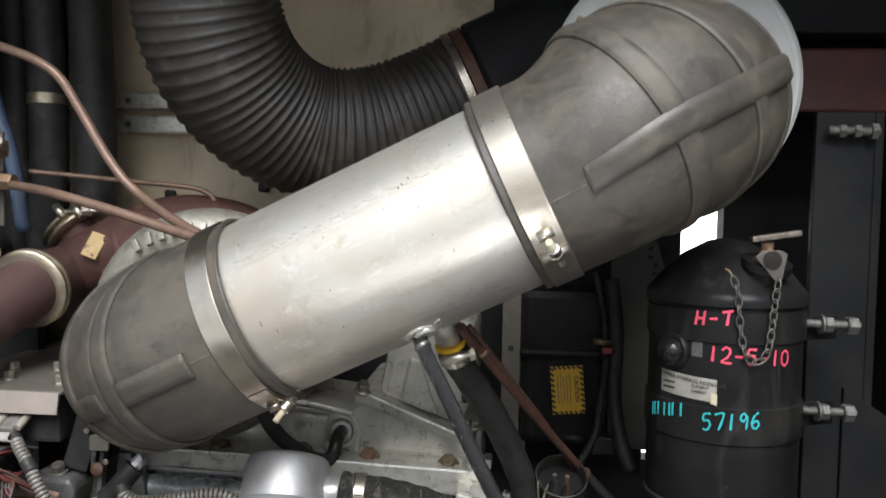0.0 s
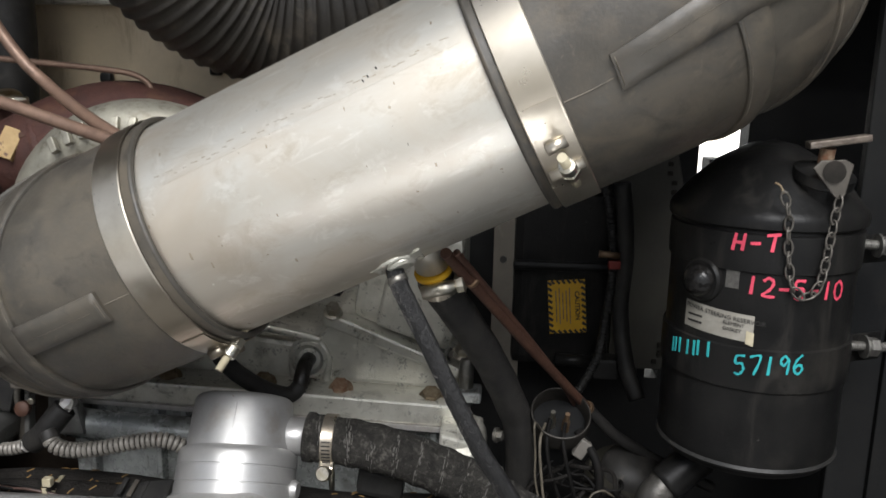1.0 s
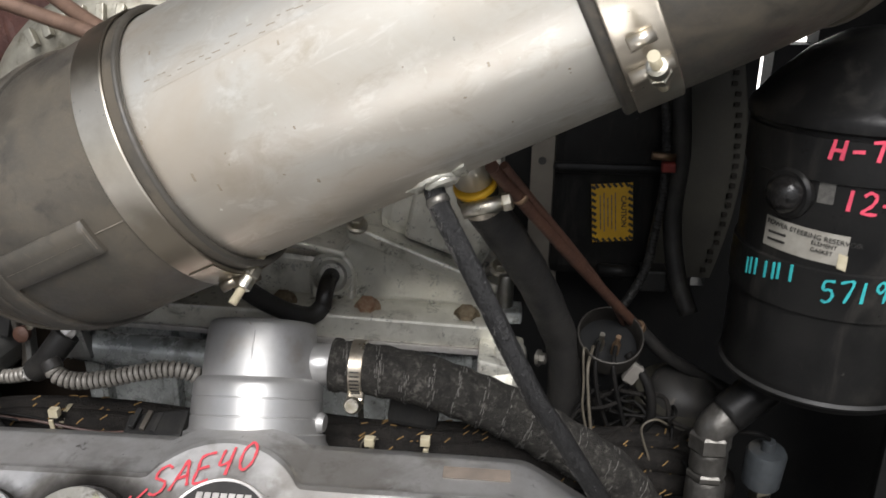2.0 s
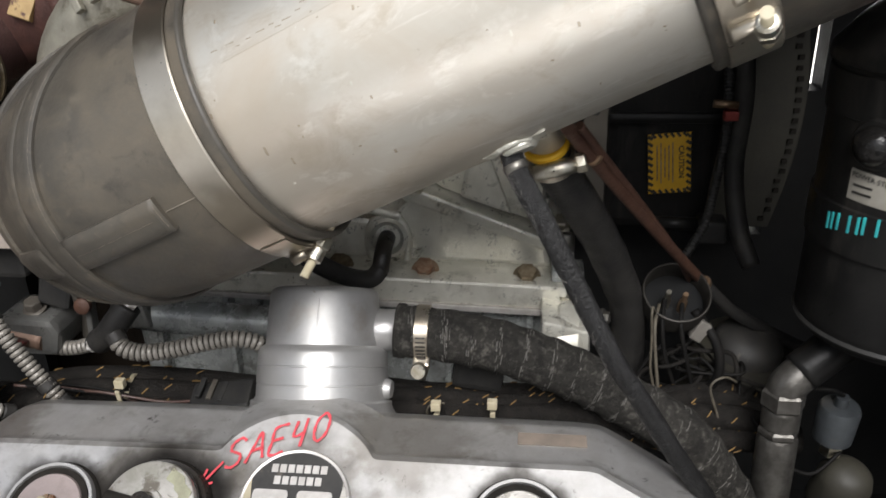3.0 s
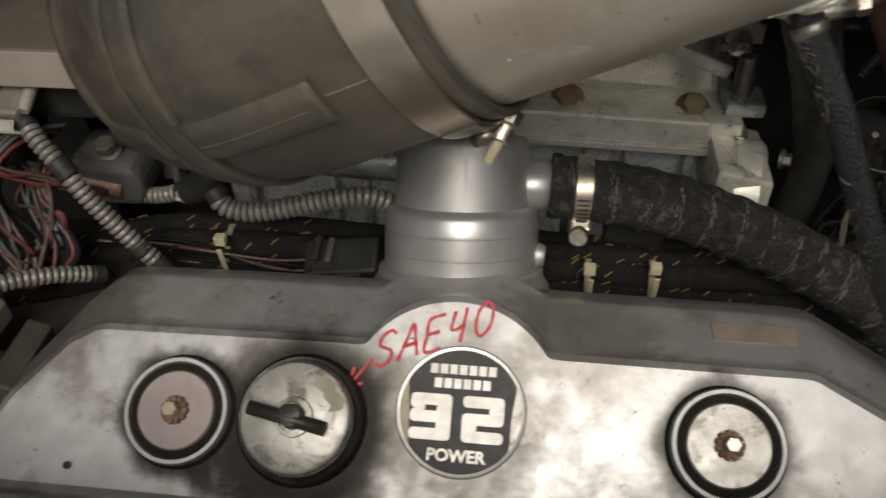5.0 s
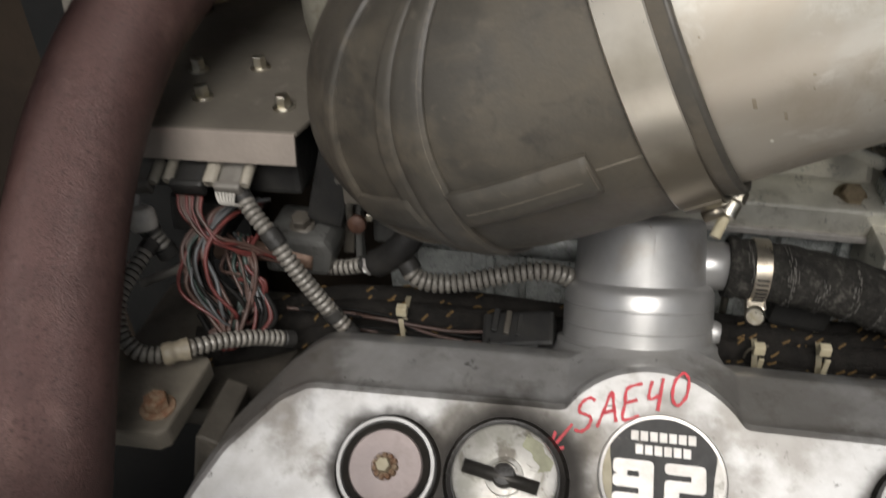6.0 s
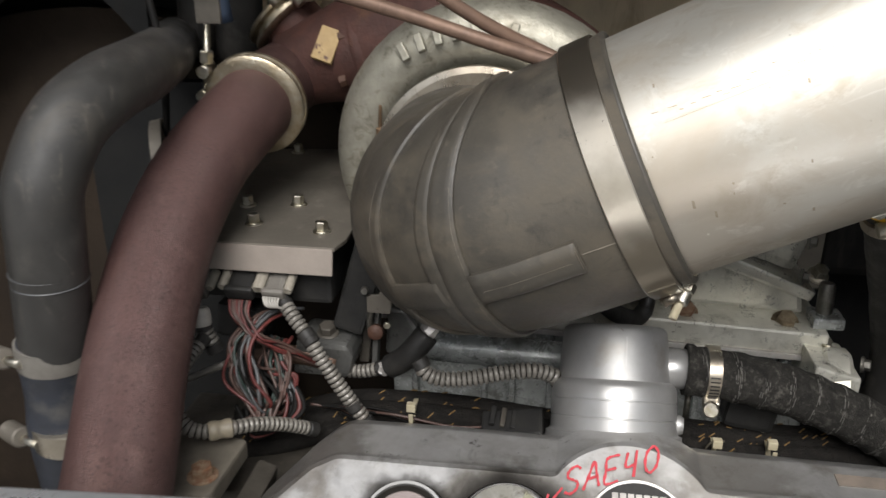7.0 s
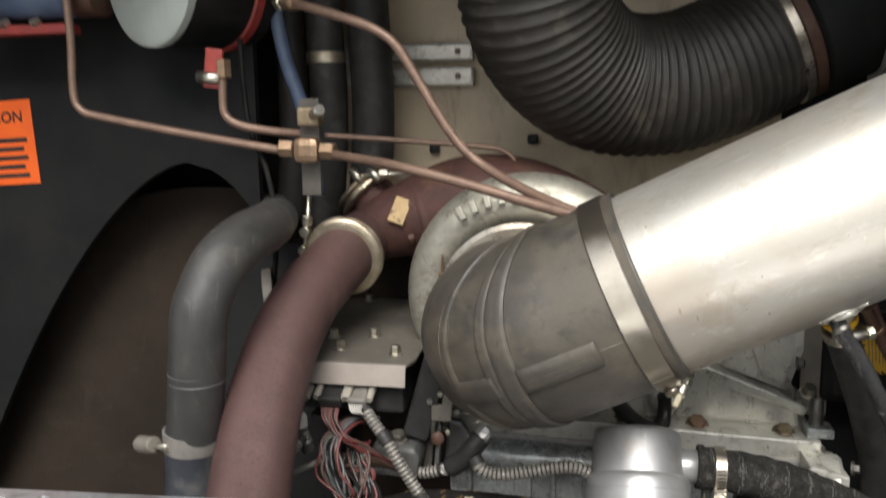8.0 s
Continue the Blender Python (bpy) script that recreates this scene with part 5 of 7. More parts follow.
part("boss", lathe([(0.021, -0.01), (0.020, 0.004), (0.0165, 0.007), (0.014, 0.004), (0.012, 0.002), (0, 0.002)], (0.031, 0.316, 0.962), (0, -1, 0.15), 32), CAST, housing)
for x, z, mm in ((-0.118, 0.934, TARNISH), (-0.014, 0.9325, TARNISH), (0.069, 0.9300, RUSTY), (0.166, 0.9260, TARNISH)):
    bolt((x, 0.296, z + 0.006), (0, -0.55, 0.83), 0.0098, 0.010, mm, 0.0135, "flange_bolt", housing)
for x, y, z in ((0.058, 0.312, 1.016), (0.196, 0.32, 0.975), (0.200, 0.285, 0.915)):
    bolt((x, y, z), (0.1, -0.5, 0.85), 0.0075, 0.010, ZINC, 0.0105, "cap_bolt", housing)
part("seam_bead", tube([V3((0.083, 0.334, 0.9975)), V3((0.117, 0.334, 0.985)), V3((0.151, 0.334, 0.972))], 0.0022, 10), CAST, housing)
part("top_ridge", tube(spline([(-0.06, 0.318, 0.998), (-0.0145, 0.318, 0.994), (0.02, 0.318, 0.988), (0.044, 0.318, 0.983)], 4), 0.0045, 12), CAST, housing)
part("boss_collar", tube(spline([(0.014, 0.318, 0.936), (0.011, 0.318, 0.955), (0.016, 0.318, 0.976), (0.031, 0.318, 0.984), (0.046, 0.318, 0.976), (0.051, 0.318, 0.955), (0.048, 0.318, 0.936)], 5), 0.0040, 10), CAST, housing)
part("side_barrel", lathe([(0.0, 0.0), (0.0072, 0.0), (0.0078, 0.002), (0.0078, 0.028), (0.0065, 0.032), (0.0, 0.033)], (0.2022, 0.302, 0.942), (0, 0.1, 1), 24), STEELDARK, housing, "grimy plated barrel at the housing's end")
part("end_lug", box((0.030, 0.030, 0.012), Matrix.Translation((0.204, 0.300, 0.938)), 0.003), CASTDK, housing)
for x, y, z in ((0.183, 0.322, 1.010), (0.182, 0.322, 0.972), (0.236, 0.272, 0.905)):
    bolt((x, y, z), (0.9, -0.4, 0.1), 0.0055, 0.006, STEELDARK, 0.0080, "end_bolt", housing)
drain = thing("vacuum_hose", (0.032, 0.30, 0.955), "short black rubber hose with an elbow into the housing", "hose")
part("elbow_fitting", tube(spline([(0.031, 0.312, 0.963), (0.031, 0.294, 0.962), (0.030, 0.284, 0.953), (0.0285, 0.281, 0.942)], 5), 0.0082, 16), OILBLACK, drain, "oily dark elbow fitting")
part("hose", tube(spline([(0.029, 0.281, 0.944), (0.018, 0.270, 0.938), (-0.006, 0.245, 0.957), (-0.03, 0.215, 0.995), (-0.045, 0.20, 1.05)], 6), 0.0088, 16), BLACKRUB, drain)

pump = thing("pump_end", (0.225, 0.27, 0.87), "pale alloy end cover beside the blower housing", "end cover")
part("disc", lathe([(0.036, 0), (0.040, 0.004), (0.040, 0.022), (0.036, 0.026), (0.02, 0.028), (0, 0.028)], (0.196, 0.262, 0.882), (1, -0.15, 0.05), 40), CAST, pump)
part("flange", prism([(0.18, 0.872), (0.222, 0.872), (0.222, 0.912), (0.18, 0.922)], 0.07, at_y(0.30), 0.003), CAST, pump)

# ---- hoses and rod below the pipe ----
thin = thing("braided_hose", (0.32, 0.03, 0.80), "thin grey braided hose from the brass fitting", "hose")
thin_path = spline([(0.1545, 0.076, 1.1235), (0.159, 0.070, 1.113), (0.168, 0.063, 1.098), (0.178, 0.060, 1.080), (0.196, 0.058, 1.044), (0.215, 0.056, 1.007), (0.227, 0.057, 0.984), (0.242, 0.060, 0.960), (0.270, 0.066, 0.912), (0.305, 0.075, 0.854), (0.335, 0.080, 0.79), (0.35, 0.080, 0.70)], 6)
thin_hose = part("hose", tube(thin_path, lambda i, s: 0.0069 + 0.0001 * math.sin(i * 2.1), 20), BRAID, thin)
random.seed(44)
tf = frames(thin_path, (0, 0, 1))
for k in range(120):
    i = random.randrange(6, len(thin_path) - 14)
    a = random.choice((-1, 1)) * random.uniform(1.2, 2.6)
    t, u, w = tf[i]
    part("rubbed_thread", tube([thin_path[i] + t * (0.0011 * q + random.uniform(-0.004, 0.004)) + (u * math.cos(a + 0.3 * q) + w * math.sin(a + 0.3 * q)) * 0.0071 for q in (-1, 0, 1)], random.choice((0.00018, 0.00025)), 4, False), PALE, thin_hose)
part("ferrule", lathe([(0.0074, 0), (0.0079, 0.001), (0.0079, 0.004), (0.0071, 0.005)], thin_path[4], thin_path[8] - thin_path[4], 20), STEELDARK, thin)
thick = thing("coolant_hose", (0.26, 0.28, 0.86), "thick black rubber hose hanging from the pipe's spigot", "hose")
thick_path = spline([(0.1775, 0.150, 1.106), (0.1855, 0.163, 1.084), (0.203, 0.192, 1.050), (0.228, 0.232, 0.998), (0.247, 0.260, 0.950), (0.259, 0.275, 0.912), (0.263, 0.288, 0.85), (0.26, 0.30, 0.78)], 6)
part("hose", tube(thick_path, lambda i, s: 0.0150 + 0.0010 * min(1, s * 3) + 0.0003 * math.sin(i * 1.3), 24), BLACKRUB, thick)
sw = (thick_path[3] - thick_path[0]).normalized()
part("yellow_ring", lathe([(0.0150, -0.001), (0.0166, 0.0), (0.0166, 0.003), (0.0150, 0.004)], thick_path[0] - sw * 0.001, sw, 28), CAUTION, thick, "yellow rubber collar")
jub = thing("worm_clamp", thick_path[4], "stainless worm-drive clamp on the thick rubber hose", "hose clamp")
part("band", lathe([(0.0155, 0), (0.0174, 0.0003), (0.0174, 0.0105), (0.0155, 0.011)], thick_path[3], sw, 32), STEEL, jub)
part("screw_housing", tube([thick_path[4] + V3((-0.012, -0.021, -0.004)), thick_path[4] + V3((0.016, -0.0215, 0.004))], 0.0058, 14), ZINC, jub)
part("screw_head", hexagon(0.0068, 0.007, thick_path[4] + V3((0.016, -0.0215, 0.004)), (1, -0.02, 0.28)), ZINC, jub)

rod = thing("oil_return_tube", (0.43, 0.34, 0.84), "rust-brown steel tube running down beside the hoses", "tube")
part("upper_tube", tube(spline([(0.190, 0.115, 1.128), (0.202, 0.138, 1.108), (0.265, 0.218, 1.018), (0.331, 0.302, 0.927)], 5), 0.0048, 14), RUSTROD, rod)
part("second_tube", tube(spline([(0.198, 0.120, 1.128), (0.211, 0.142, 1.107), (0.250, 0.195, 1.048), (0.290, 0.25, 0.985), (0.318, 0.30, 0.93)], 5), 0.0030, 12), RUSTROD, rod)
part("end_ring", lathe([(0.0068, 0), (0.0075, 0.003), (0.0068, 0.006)], (0.329, 0.299, 0.930), (0.066, 0.084, -0.091), 16), BRASS, rod)
part("tube_clip", lathe([(0.0058, -0.002), (0.0066, -0.001), (0.0066, 0.002), (0.0058, 0.003)], (0.210, 0.148, 1.0985), (0.066, 0.084, -0.091), 16), BRASS, rod)
part("lower_sleeve", tube(spline([(0.331, 0.302, 0.927), (0.350, 0.312, 0.905), (0.372, 0.322, 0.884), (0.430, 0.340, 0.846), (0.48, 0.35, 0.82)], 5), 0.0062, 14), BLACKRUB, rod, "black sleeve over the tube")

# wire cup and loose wires
ring_cup = thing("wire_clip", (0.30, 0.272, 0.90), "hollow dark ring clip holding loose wires", "clip")
part("ring", lathe([(0.0275, -0.012), (0.0305, -0.012), (0.0312, 0), (0.0305, 0.008), (0.0290, 0.009), (0.0275, 0.006)], (0.300, 0.272, 0.928), (0.05, -0.55, 0.83), 40, hollow=True), GROOVE, ring_cup)
rim_a = V3((1, 0, -0.06)).normalized()
rim_b = V3((0.05, -0.55, 0.83)).normalized().cross(rim_a)
part("rim", tube([V3((0.300, 0.272, 0.928)) + V3((0.05, -0.55, 0.83)).normalized() * 0.008 + (rim_a * math.cos(a) + rim_b * math.sin(a)) * 0.0296 for a in (2 * math.pi * k / 40 for k in range(41))], 0.0010, 8, False), WORNSTEEL, ring_cup, "thin grey rim")
part("cup", lathe([(0.0275, -0.010), (0.0270, -0.050), (0.010, -0.054), (0, -0.054)], (0.300, 0.272, 0.928), (0.05, -0.55, 0.83), 32), BLACKPANEL, ring_cup)
for k, (x, y) in enumerate(((0.292, 0.270), (0.306, 0.266))):
    part("terminal", lathe([(0.004, -0.016), (0.004, 0.004), (0.0025, 0.006), (0.0025, 0.016), (0, 0.016)], (x, y, 0.924), (0.02, -0.5, 0.85), 10), BRASS if k else ZINC, ring_cup)


def wire(pts, r, material, name, label, per=7, group="loose wires"):
    return whole(name, tube(spline(pts, per), r, 8), material, label, "wire", group)


CLOTH = mat("dirty_cloth_wire", (0.11, 0.096, 0.07), (0.06, 0.052, 0.04), 80, 0.6, 0.1, 0, 0.1, 300)
wire([(0.285, 0.262, 0.925), (0.279, 0.240, 0.915), (0.281, 0.232, 0.885), (0.286, 0.228, 0.850), (0.292, 0.226, 0.815)], 0.0015, CLOTH, "pale_wire", "pale cloth-covered wire dropping from the ring clip")
wire([(0.283, 0.258, 0.915), (0.272, 0.22, 0.943), (0.274, 0.22, 0.910), (0.276, 0.22, 0.878), (0.290, 0.22, 0.836), (0.315, 0.22, 0.810), (0.341, 0.22, 0.800), (0.338, 0.22, 0.833), (0.328, 0.22, 0.866), (0.340, 0.225, 0.874), (0.355, 0.24, 0.860)], 0.0011, CLOTH, "pale_wire", "pale cloth-covered wire in a loose loop")
random.seed(21)
for k in range(7):
    c = V3((0.322 + random.uniform(-0.03, 0.03), 0.255 + random.uniform(-0.02, 0.02), 0.845 + random.uniform(-0.03, 0.03)))
    pts = []
    for j in range(9):
        a = 2 * math.pi * j / 8 * random.choice((0.8, 1.0)) + k
        pts.append(c + V3((math.cos(a) * random.uniform(0.02, 0.045), random.uniform(-0.015, 0.015), math.sin(a) * random.uniform(0.015, 0.032))))
    wire(pts, random.choice((0.0014, 0.0018, 0.0022)), HARNESS if k % 2 else BLACKWIRE, "loose_wire", "tangled black wire behind the breather hose", 5)
for k, (x, m) in enumerate(((0.290, BLACKWIRE), (0.306, BLACKWIRE))):
    wire([(x, 0.266, 0.928), (x - 0.004, 0.245, 0.915), (x + 0.002 * k, 0.24, 0.885), (x + 0.012, 0.245, 0.85)], 0.0020, m, "lead_wire", "wire dropping from the ring clip")
wire([(0.318, 0.27, 0.915), (0.335, 0.25, 0.895), (0.340, 0.245, 0.865), (0.330, 0.25, 0.84)], 0.0045, BLACKWIRE, "loom_wire", "thick black cable beside the ring clip")
whole("wire_plug", box((0.012, 0.010, 0.02), Matrix.Translation((0.322, 0.258, 0.902)) @ Matrix.Rotation(radians(30), 4, "Y"), 0.002), GREYCON, "small grey wire plug hanging by the ring clip", "connector")

# ---- dark boxes behind ----
control = thing("control_box", (0.30, 0.51, 0.93), "glossy black control box with a yellow caution sticker", "box")
part("case", box((0.125, 0.08, 0.22), Matrix.Translation((0.312, 0.516, 1.02)), 0.012), CANPAINT, control)
part("ledge", box((0.125, 0.012, 0.012), Matrix.Translation((0.312, 0.474, 1.040)), 0.005), CANPAINT, control)
stick = thing("caution_sticker", (0.318, 0.472, 0.955), "yellow caution sticker with striped edges on the black box", "label")
sm = Matrix.Translation((0.3185, 0.470, 0.990)) @ Matrix.Rotation(radians(-5), 4, "Y")
part("sheet", box((0.0455, 0.0012, 0.068), sm, 0.0004), CAUTION, stick)
for k in range(9):
    for x, z in ((-0.0205, -0.0304 + 0.0076 * k), (0.0205, -0.0304 + 0.0076 * k)):
        part("stripe", box((0.0062, 0.0005, 0.0034), sm @ Matrix.Translation((x, -0.0009, z)) @ Matrix.Rotation(radians(35), 4, "Y")), INK, stick)
for k in range(6):
    for z in (-0.0320, 0.0320):
        part("stripe", box((0.0058, 0.0005, 0.0030), sm @ Matrix.Translation((-0.0165 + 0.0066 * k, -0.0009, z)) @ Matrix.Rotation(radians(50), 4, "Y")), INK, stick)
printed("CAUTION", 0.0082, lambda x, y, z: sm @ V3((0.0100 + y, -0.0008 - z, 0.0195 - x)), INK, stick, "heading", 0.0002)
for k in range(5):
    part("text_bar", box((0.0014, 0.0004, 0.046 - 0.006 * (k % 3)), sm @ Matrix.Translation((0.0035 - 0.0042 * k, -0.0009, 0.001))), TARNISH, stick)
bracket = thing("upright_bracket", (0.24, 0.49, 0.9), "worn grey steel strip with a bolt hole", "bracket")
part("strip", box((0.036, 0.005, 0.26), Matrix.Translation((0.243, 0.486, 1.02)), 0.001), PLATE, bracket)
part("hole", lathe([(0.0045, 0), (0.0045, 0.0009), (0, 0.0009)], (0.2375, 0.4834, 1.044), (0, -1, 0), 14), INK, bracket)
shroud = thing("fan_shroud", (0.435, 0.56, 0.80), "dark olive fan shroud with a notched rim", "shroud")
edge = [(0.462 + 0.012 * math.sin(math.pi * k / 12) - 0.05 * (k / 12 - 0.45) ** 2, 0.89 + 0.31 * k / 12) for k in range(13)]
part("panel", prism([(0.382, 0.89)] + edge + [(0.382, 1.20)], 0.02, at_y(0.555), 0.002), OLIVE, shroud)
for k in range(1, 26):
    x, z = edge[k // 2]
    part("notch", box((0.006, 0.006, 0.005), Matrix.Translation((x - 0.010, 0.534, 0.89 + 0.31 * k / 26))), GROOVE, shroud)
loom = thing("black_loom", (0.36, 0.43, 0.9), "black corrugated wire loom with a red plug", "wire loom")
part("conduit", ribbed([(0.350, 0.44, 1.16), (0.362, 0.436, 1.10), (0.366, 0.434, 1.04), (0.360, 0.43, 0.98), (0.352, 0.42, 0.94), (0.33, 0.41, 0.90)], 0.0055, 0.001, 0.004, 12), PLASTIC, loom)
part("conduit", tube(spline([(0.372, 0.44, 1.15), (0.380, 0.436, 1.07), (0.378, 0.434, 1.0), (0.386, 0.42, 0.94), (0.40, 0.40, 0.90)], 6), 0.010, 14), BLACKRUB, loom)
part("red_plug", box((0.014, 0.012, 0.010), Matrix.Translation((0.366, 0.424, 1.056)), 0.002), REDPAINT, loom, "red plug")
part("terminal", tube([V3((0.348, 0.424, 1.068)), V3((0.372, 0.424, 1.066))], 0.0042, 12), BRASS, loom)
solenoid = thing("solenoid", (0.32, 0.45, 0.93), "small black metal cylinder below the control box", "solenoid")
part("barrel", tube([V3((0.305, 0.450, 0.928)), V3((0.352, 0.452, 0.926))], 0.0075, 18), CANPAINT, solenoid)
part("block", box((0.03, 0.03, 0.025), Matrix.Translation((0.366, 0.45, 0.922)), 0.003), PLASTIC, solenoid)
pumpd = thing("steering_pump", (0.378, 0.352, 0.755), "dark grey pump body under the reservoir", "pump")
part("body", lathe([(0.0, 0), (0.045, 0.0), (0.052, 0.006), (0.052, 0.08), (0.047, 0.09), (0, 0.092)], (0.378, 0.352, 0.755), (0.1, -0.25, 1), 40), OLIVE, pumpd)
part("cap", lathe([(0.034, 0.088), (0.034, 0.098), (0.030, 0.106), (0.018, 0.113), (0, 0.115)], (0.378, 0.352, 0.755), (0.1, -0.25, 1), 32), WORNHOSE, pumpd)


# ---- power steering reservoir ----
GREASYBOLT = mat("greasy_grey_bolt", (0.15, 0.145, 0.13), (0.08, 0.076, 0.07), 160, 0.5, 0.14, 0.4, 0.2, 500, (0.05, 0.046, 0.04), 0.4)
WORNBAR = mat("worn_brown_bar", (0.15, 0.125, 0.10), (0.09, 0.072, 0.058), 120, 0.5, 0.14, 0.5, 0.2, 400, (0.24, 0.21, 0.18), 0.3)
RC = V3((0.464, 0.213, 0))
ang = lambda deg, z, r=0.0778: V3((RC.x + r * math.sin(radians(deg)), RC.y - r * math.cos(radians(deg)), z))
can = thing("steering_reservoir", (0.464, 0.213, 0.935), "satin black power steering reservoir with hand-written markings", "reservoir")
part("body", lathe([(0.0, 0.934), (0.060, 0.934), (0.072, 0.938), (0.0768, 0.946), (0.0772, 0.955), (0.0772, 1.155), (0, 1.155)], RC, (0, 0, 1), 80), CANPAINT, can)
part("bottom_bead", lathe([(0.0772, 0.944), (0.0788, 0.9465), (0.0772, 0.949)], RC, (0, 0, 1), 80), PLASTIC, can)
for z0, z1 in ((1.1155, 1.1475), (1.016, 1.053)):
    part("strap", lathe([(0.0772, z0), (0.0795, z0 + 0.001), (0.0798, (z0 + z1) / 2), (0.0795, z1 - 0.001), (0.0772, z1)], RC, (0, 0, 1), 80), CANPAINT, can)
lid = part("lid", lathe([(0.0790, 1.150), (0.0815, 1.152), (0.0820, 1.158), (0.0800, 1.163), (0.0770, 1.166), (0.066, 1.180), (0.045, 1.200), (0.02, 1.214), (0, 1.218)], RC, (0, 0, 1), 80), CANPAINT, can)
part("filler_neck", lathe([(0.020, 0), (0.020, 0.016), (0.024, 0.018), (0.024, 0.026), (0.012, 0.030), (0, 0.030)], (0.486, 0.166, 1.172), (0.12, -0.30, 1), 32), CANPAINT, lid)
part("cap_stem", lathe([(0.006, 0), (0.006, 0.018), (0, 0.018)], (0.487, 0.158, 1.198), (0.05, -0.15, 1), 12), RUSTY, lid)
part("cap_handle", box((0.047, 0.013, 0.0055), Matrix.Translation((0.4930, 0.150, 1.2215)) @ Matrix.Rotation(radians(-9), 4, "Y"), 0.0014), WORNBAR, lid, "worn brown metal handle")
part("chain_tab", prism([(0.4705, 1.2015), (0.476, 1.2075), (0.494, 1.2085), (0.5005, 1.205), (0.4965, 1.181), (0.4925, 1.1775), (0.4885, 1.180)], 0.003, at_y(0.1370), 0.0008), GREASY, lid, "triangular metal tab")
chain_path = spline([(0.4925, 0.1335, 1.1795), (0.4900, 0.1330, 1.158), (0.4880, 0.1320, 1.136), (0.4850, 0.1305, 1.114), (0.4795, 0.1300, 1.102), (0.4710, 0.1300, 1.0995), (0.4625, 0.1305, 1.110), (0.4580, 0.1305, 1.133), (0.4555, 0.1300, 1.153), (0.4540, 0.1290, 1.168), (0.4475, 0.1285, 1.184)], 8)
part("tab_eye", lathe([(0.0085, 0), (0.0088, 0.0008), (0.006, 0.001), (0, 0.001)], (0.4862, 0.1338, 1.199), (0, -1, 0.1), 20), GROOVE, lid, "dark worn eye of the tab")
CHAIN = mat("dull_chain_steel", (0.16, 0.15, 0.13), (0.09, 0.08, 0.07), 300, 0.5, 0.15, 0.7, 0.2, 600)
chain = thing("cap_chain", (0.47, 0.13, 1.10), "dull steel jack chain hanging from the reservoir cap", "chain")
cp = length_steps(chain_path, 0.0098)
for k, (p, q) in enumerate(zip(cp, cp[1:])):
    t = (q - p).normalized()
    s = V3((0, -1, 0)).cross(t).normalized() if k % 2 else (V3((0, -1, 0)) * 0.75 + V3((0, -1, 0)).cross(t) * 0.5).normalized()
    c = (p + q) / 2
    pts = [c + t * (0.0066 * math.cos(a)) + s * (0.0032 * math.sin(a)) for a in (2 * math.pi * j / 14 for j in range(15))]
    part("link", tube(pts, 0.00095, 6, False), CHAIN, chain)
part("hook", tube(spline([cp[-1], cp[-1] + V3((-0.003, 0.001, 0.006)), cp[-1] + V3((-0.007, 0.002, 0.008))], 4), 0.001, 6), TARNISH, chain)
sight = part("sight_boss", lathe([(0.0185, -0.004), (0.0185, 0.003), (0.0165, 0.005), (0.0150, 0.005), (0, 0.005)], ang(-52, 1.1035, 0.0765), ang(-52, 0, 1) - ang(0, 0, 0), 32), CANPAINT, can)
part("sight_glass", lathe([(0.0140, 0.004), (0.0135, 0.010), (0.0095, 0.0155), (0.004, 0.0175), (0, 0.0178)], ang(-52, 1.1035, 0.0765), (math.sin(radians(-52)), -math.cos(radians(-52)), 0), 32), GLASS, sight, "dark domed sight glass")
part("bare_patch", patch(lambda a, z, h: ang(a, z, 0.0772 + h), -37, -29, 1.101, 1.122, 0.0005, 4, 4), GREASYBOLT, can, "scraped bare metal patch")
plate_p = part("name_plate", patch(lambda a, s, h: ang(a, 1.0602 + 0.0225 * s + (a + 64) * -0.00006, 0.0772 + h), -64, -18, 0.0, 1.0, 0.0007, 14, 2), PAPER, can, "worn foil name plate")
part("torn_corner", patch(lambda a, t, h: ang(a, 1.0555 + 0.011 * t - 0.0004 * (a + 20), 0.0779 + h), -22, -17.5, 0.0, 1.0, 0.0006, 4, 4), NYLON, plate_p, "torn yellowed corner of the name plate")
wrap_text = lambda a0, z0: (lambda x, y, z: ang(a0 + math.degrees(x / 0.0781), z0 + y - 0.0045 * x / 0.06, 0.0783 + z))
printed("POWER STEERING RESERVOIR", 0.0052, wrap_text(-62.5, 1.0775), INK, plate_p, "heading")
printed("ELEMENT", 0.0042, wrap_text(-36, 1.0705), INK, plate_p, "line")
printed("GASKET", 0.0042, wrap_text(-36, 1.0655), INK, plate_p, "line")
for k in range(2):
    part("text_bar", patch(lambda a, z, h: ang(a, z, 0.0780 + h), -61, -50, 1.0705 - 0.0055 * k, 1.0722 - 0.0055 * k, 0.0003, 4, 1), INK, plate_p)
onto = lambda a0, z0, slope=0.0: (lambda x, y, w: ang(a0 + math.degrees(x / 0.0785), z0 + y + slope * x, 0.0800 + w))
handwriting("H-T", 0.0105, 0.0140, 0.0122, 0.0014, onto(-34, 1.1330), PINKMARK, can, 0.05)
flat = lambda a0, z0, slope=0.0: (lambda x, y, w: ang(a0 + math.degrees(x / 0.0785), z0 + y + slope * x, 0.0776 + w))
handwriting("12-5-10", 0.0110, 0.0150, 0.0122, 0.0014, flat(-25, 1.0985, -0.04), PINKMARK, can)
handwriting("57196", 0.0095, 0.0160, 0.0112, 0.0012, onto(-27, 1.0300, 0.10), TEALMARK, can)
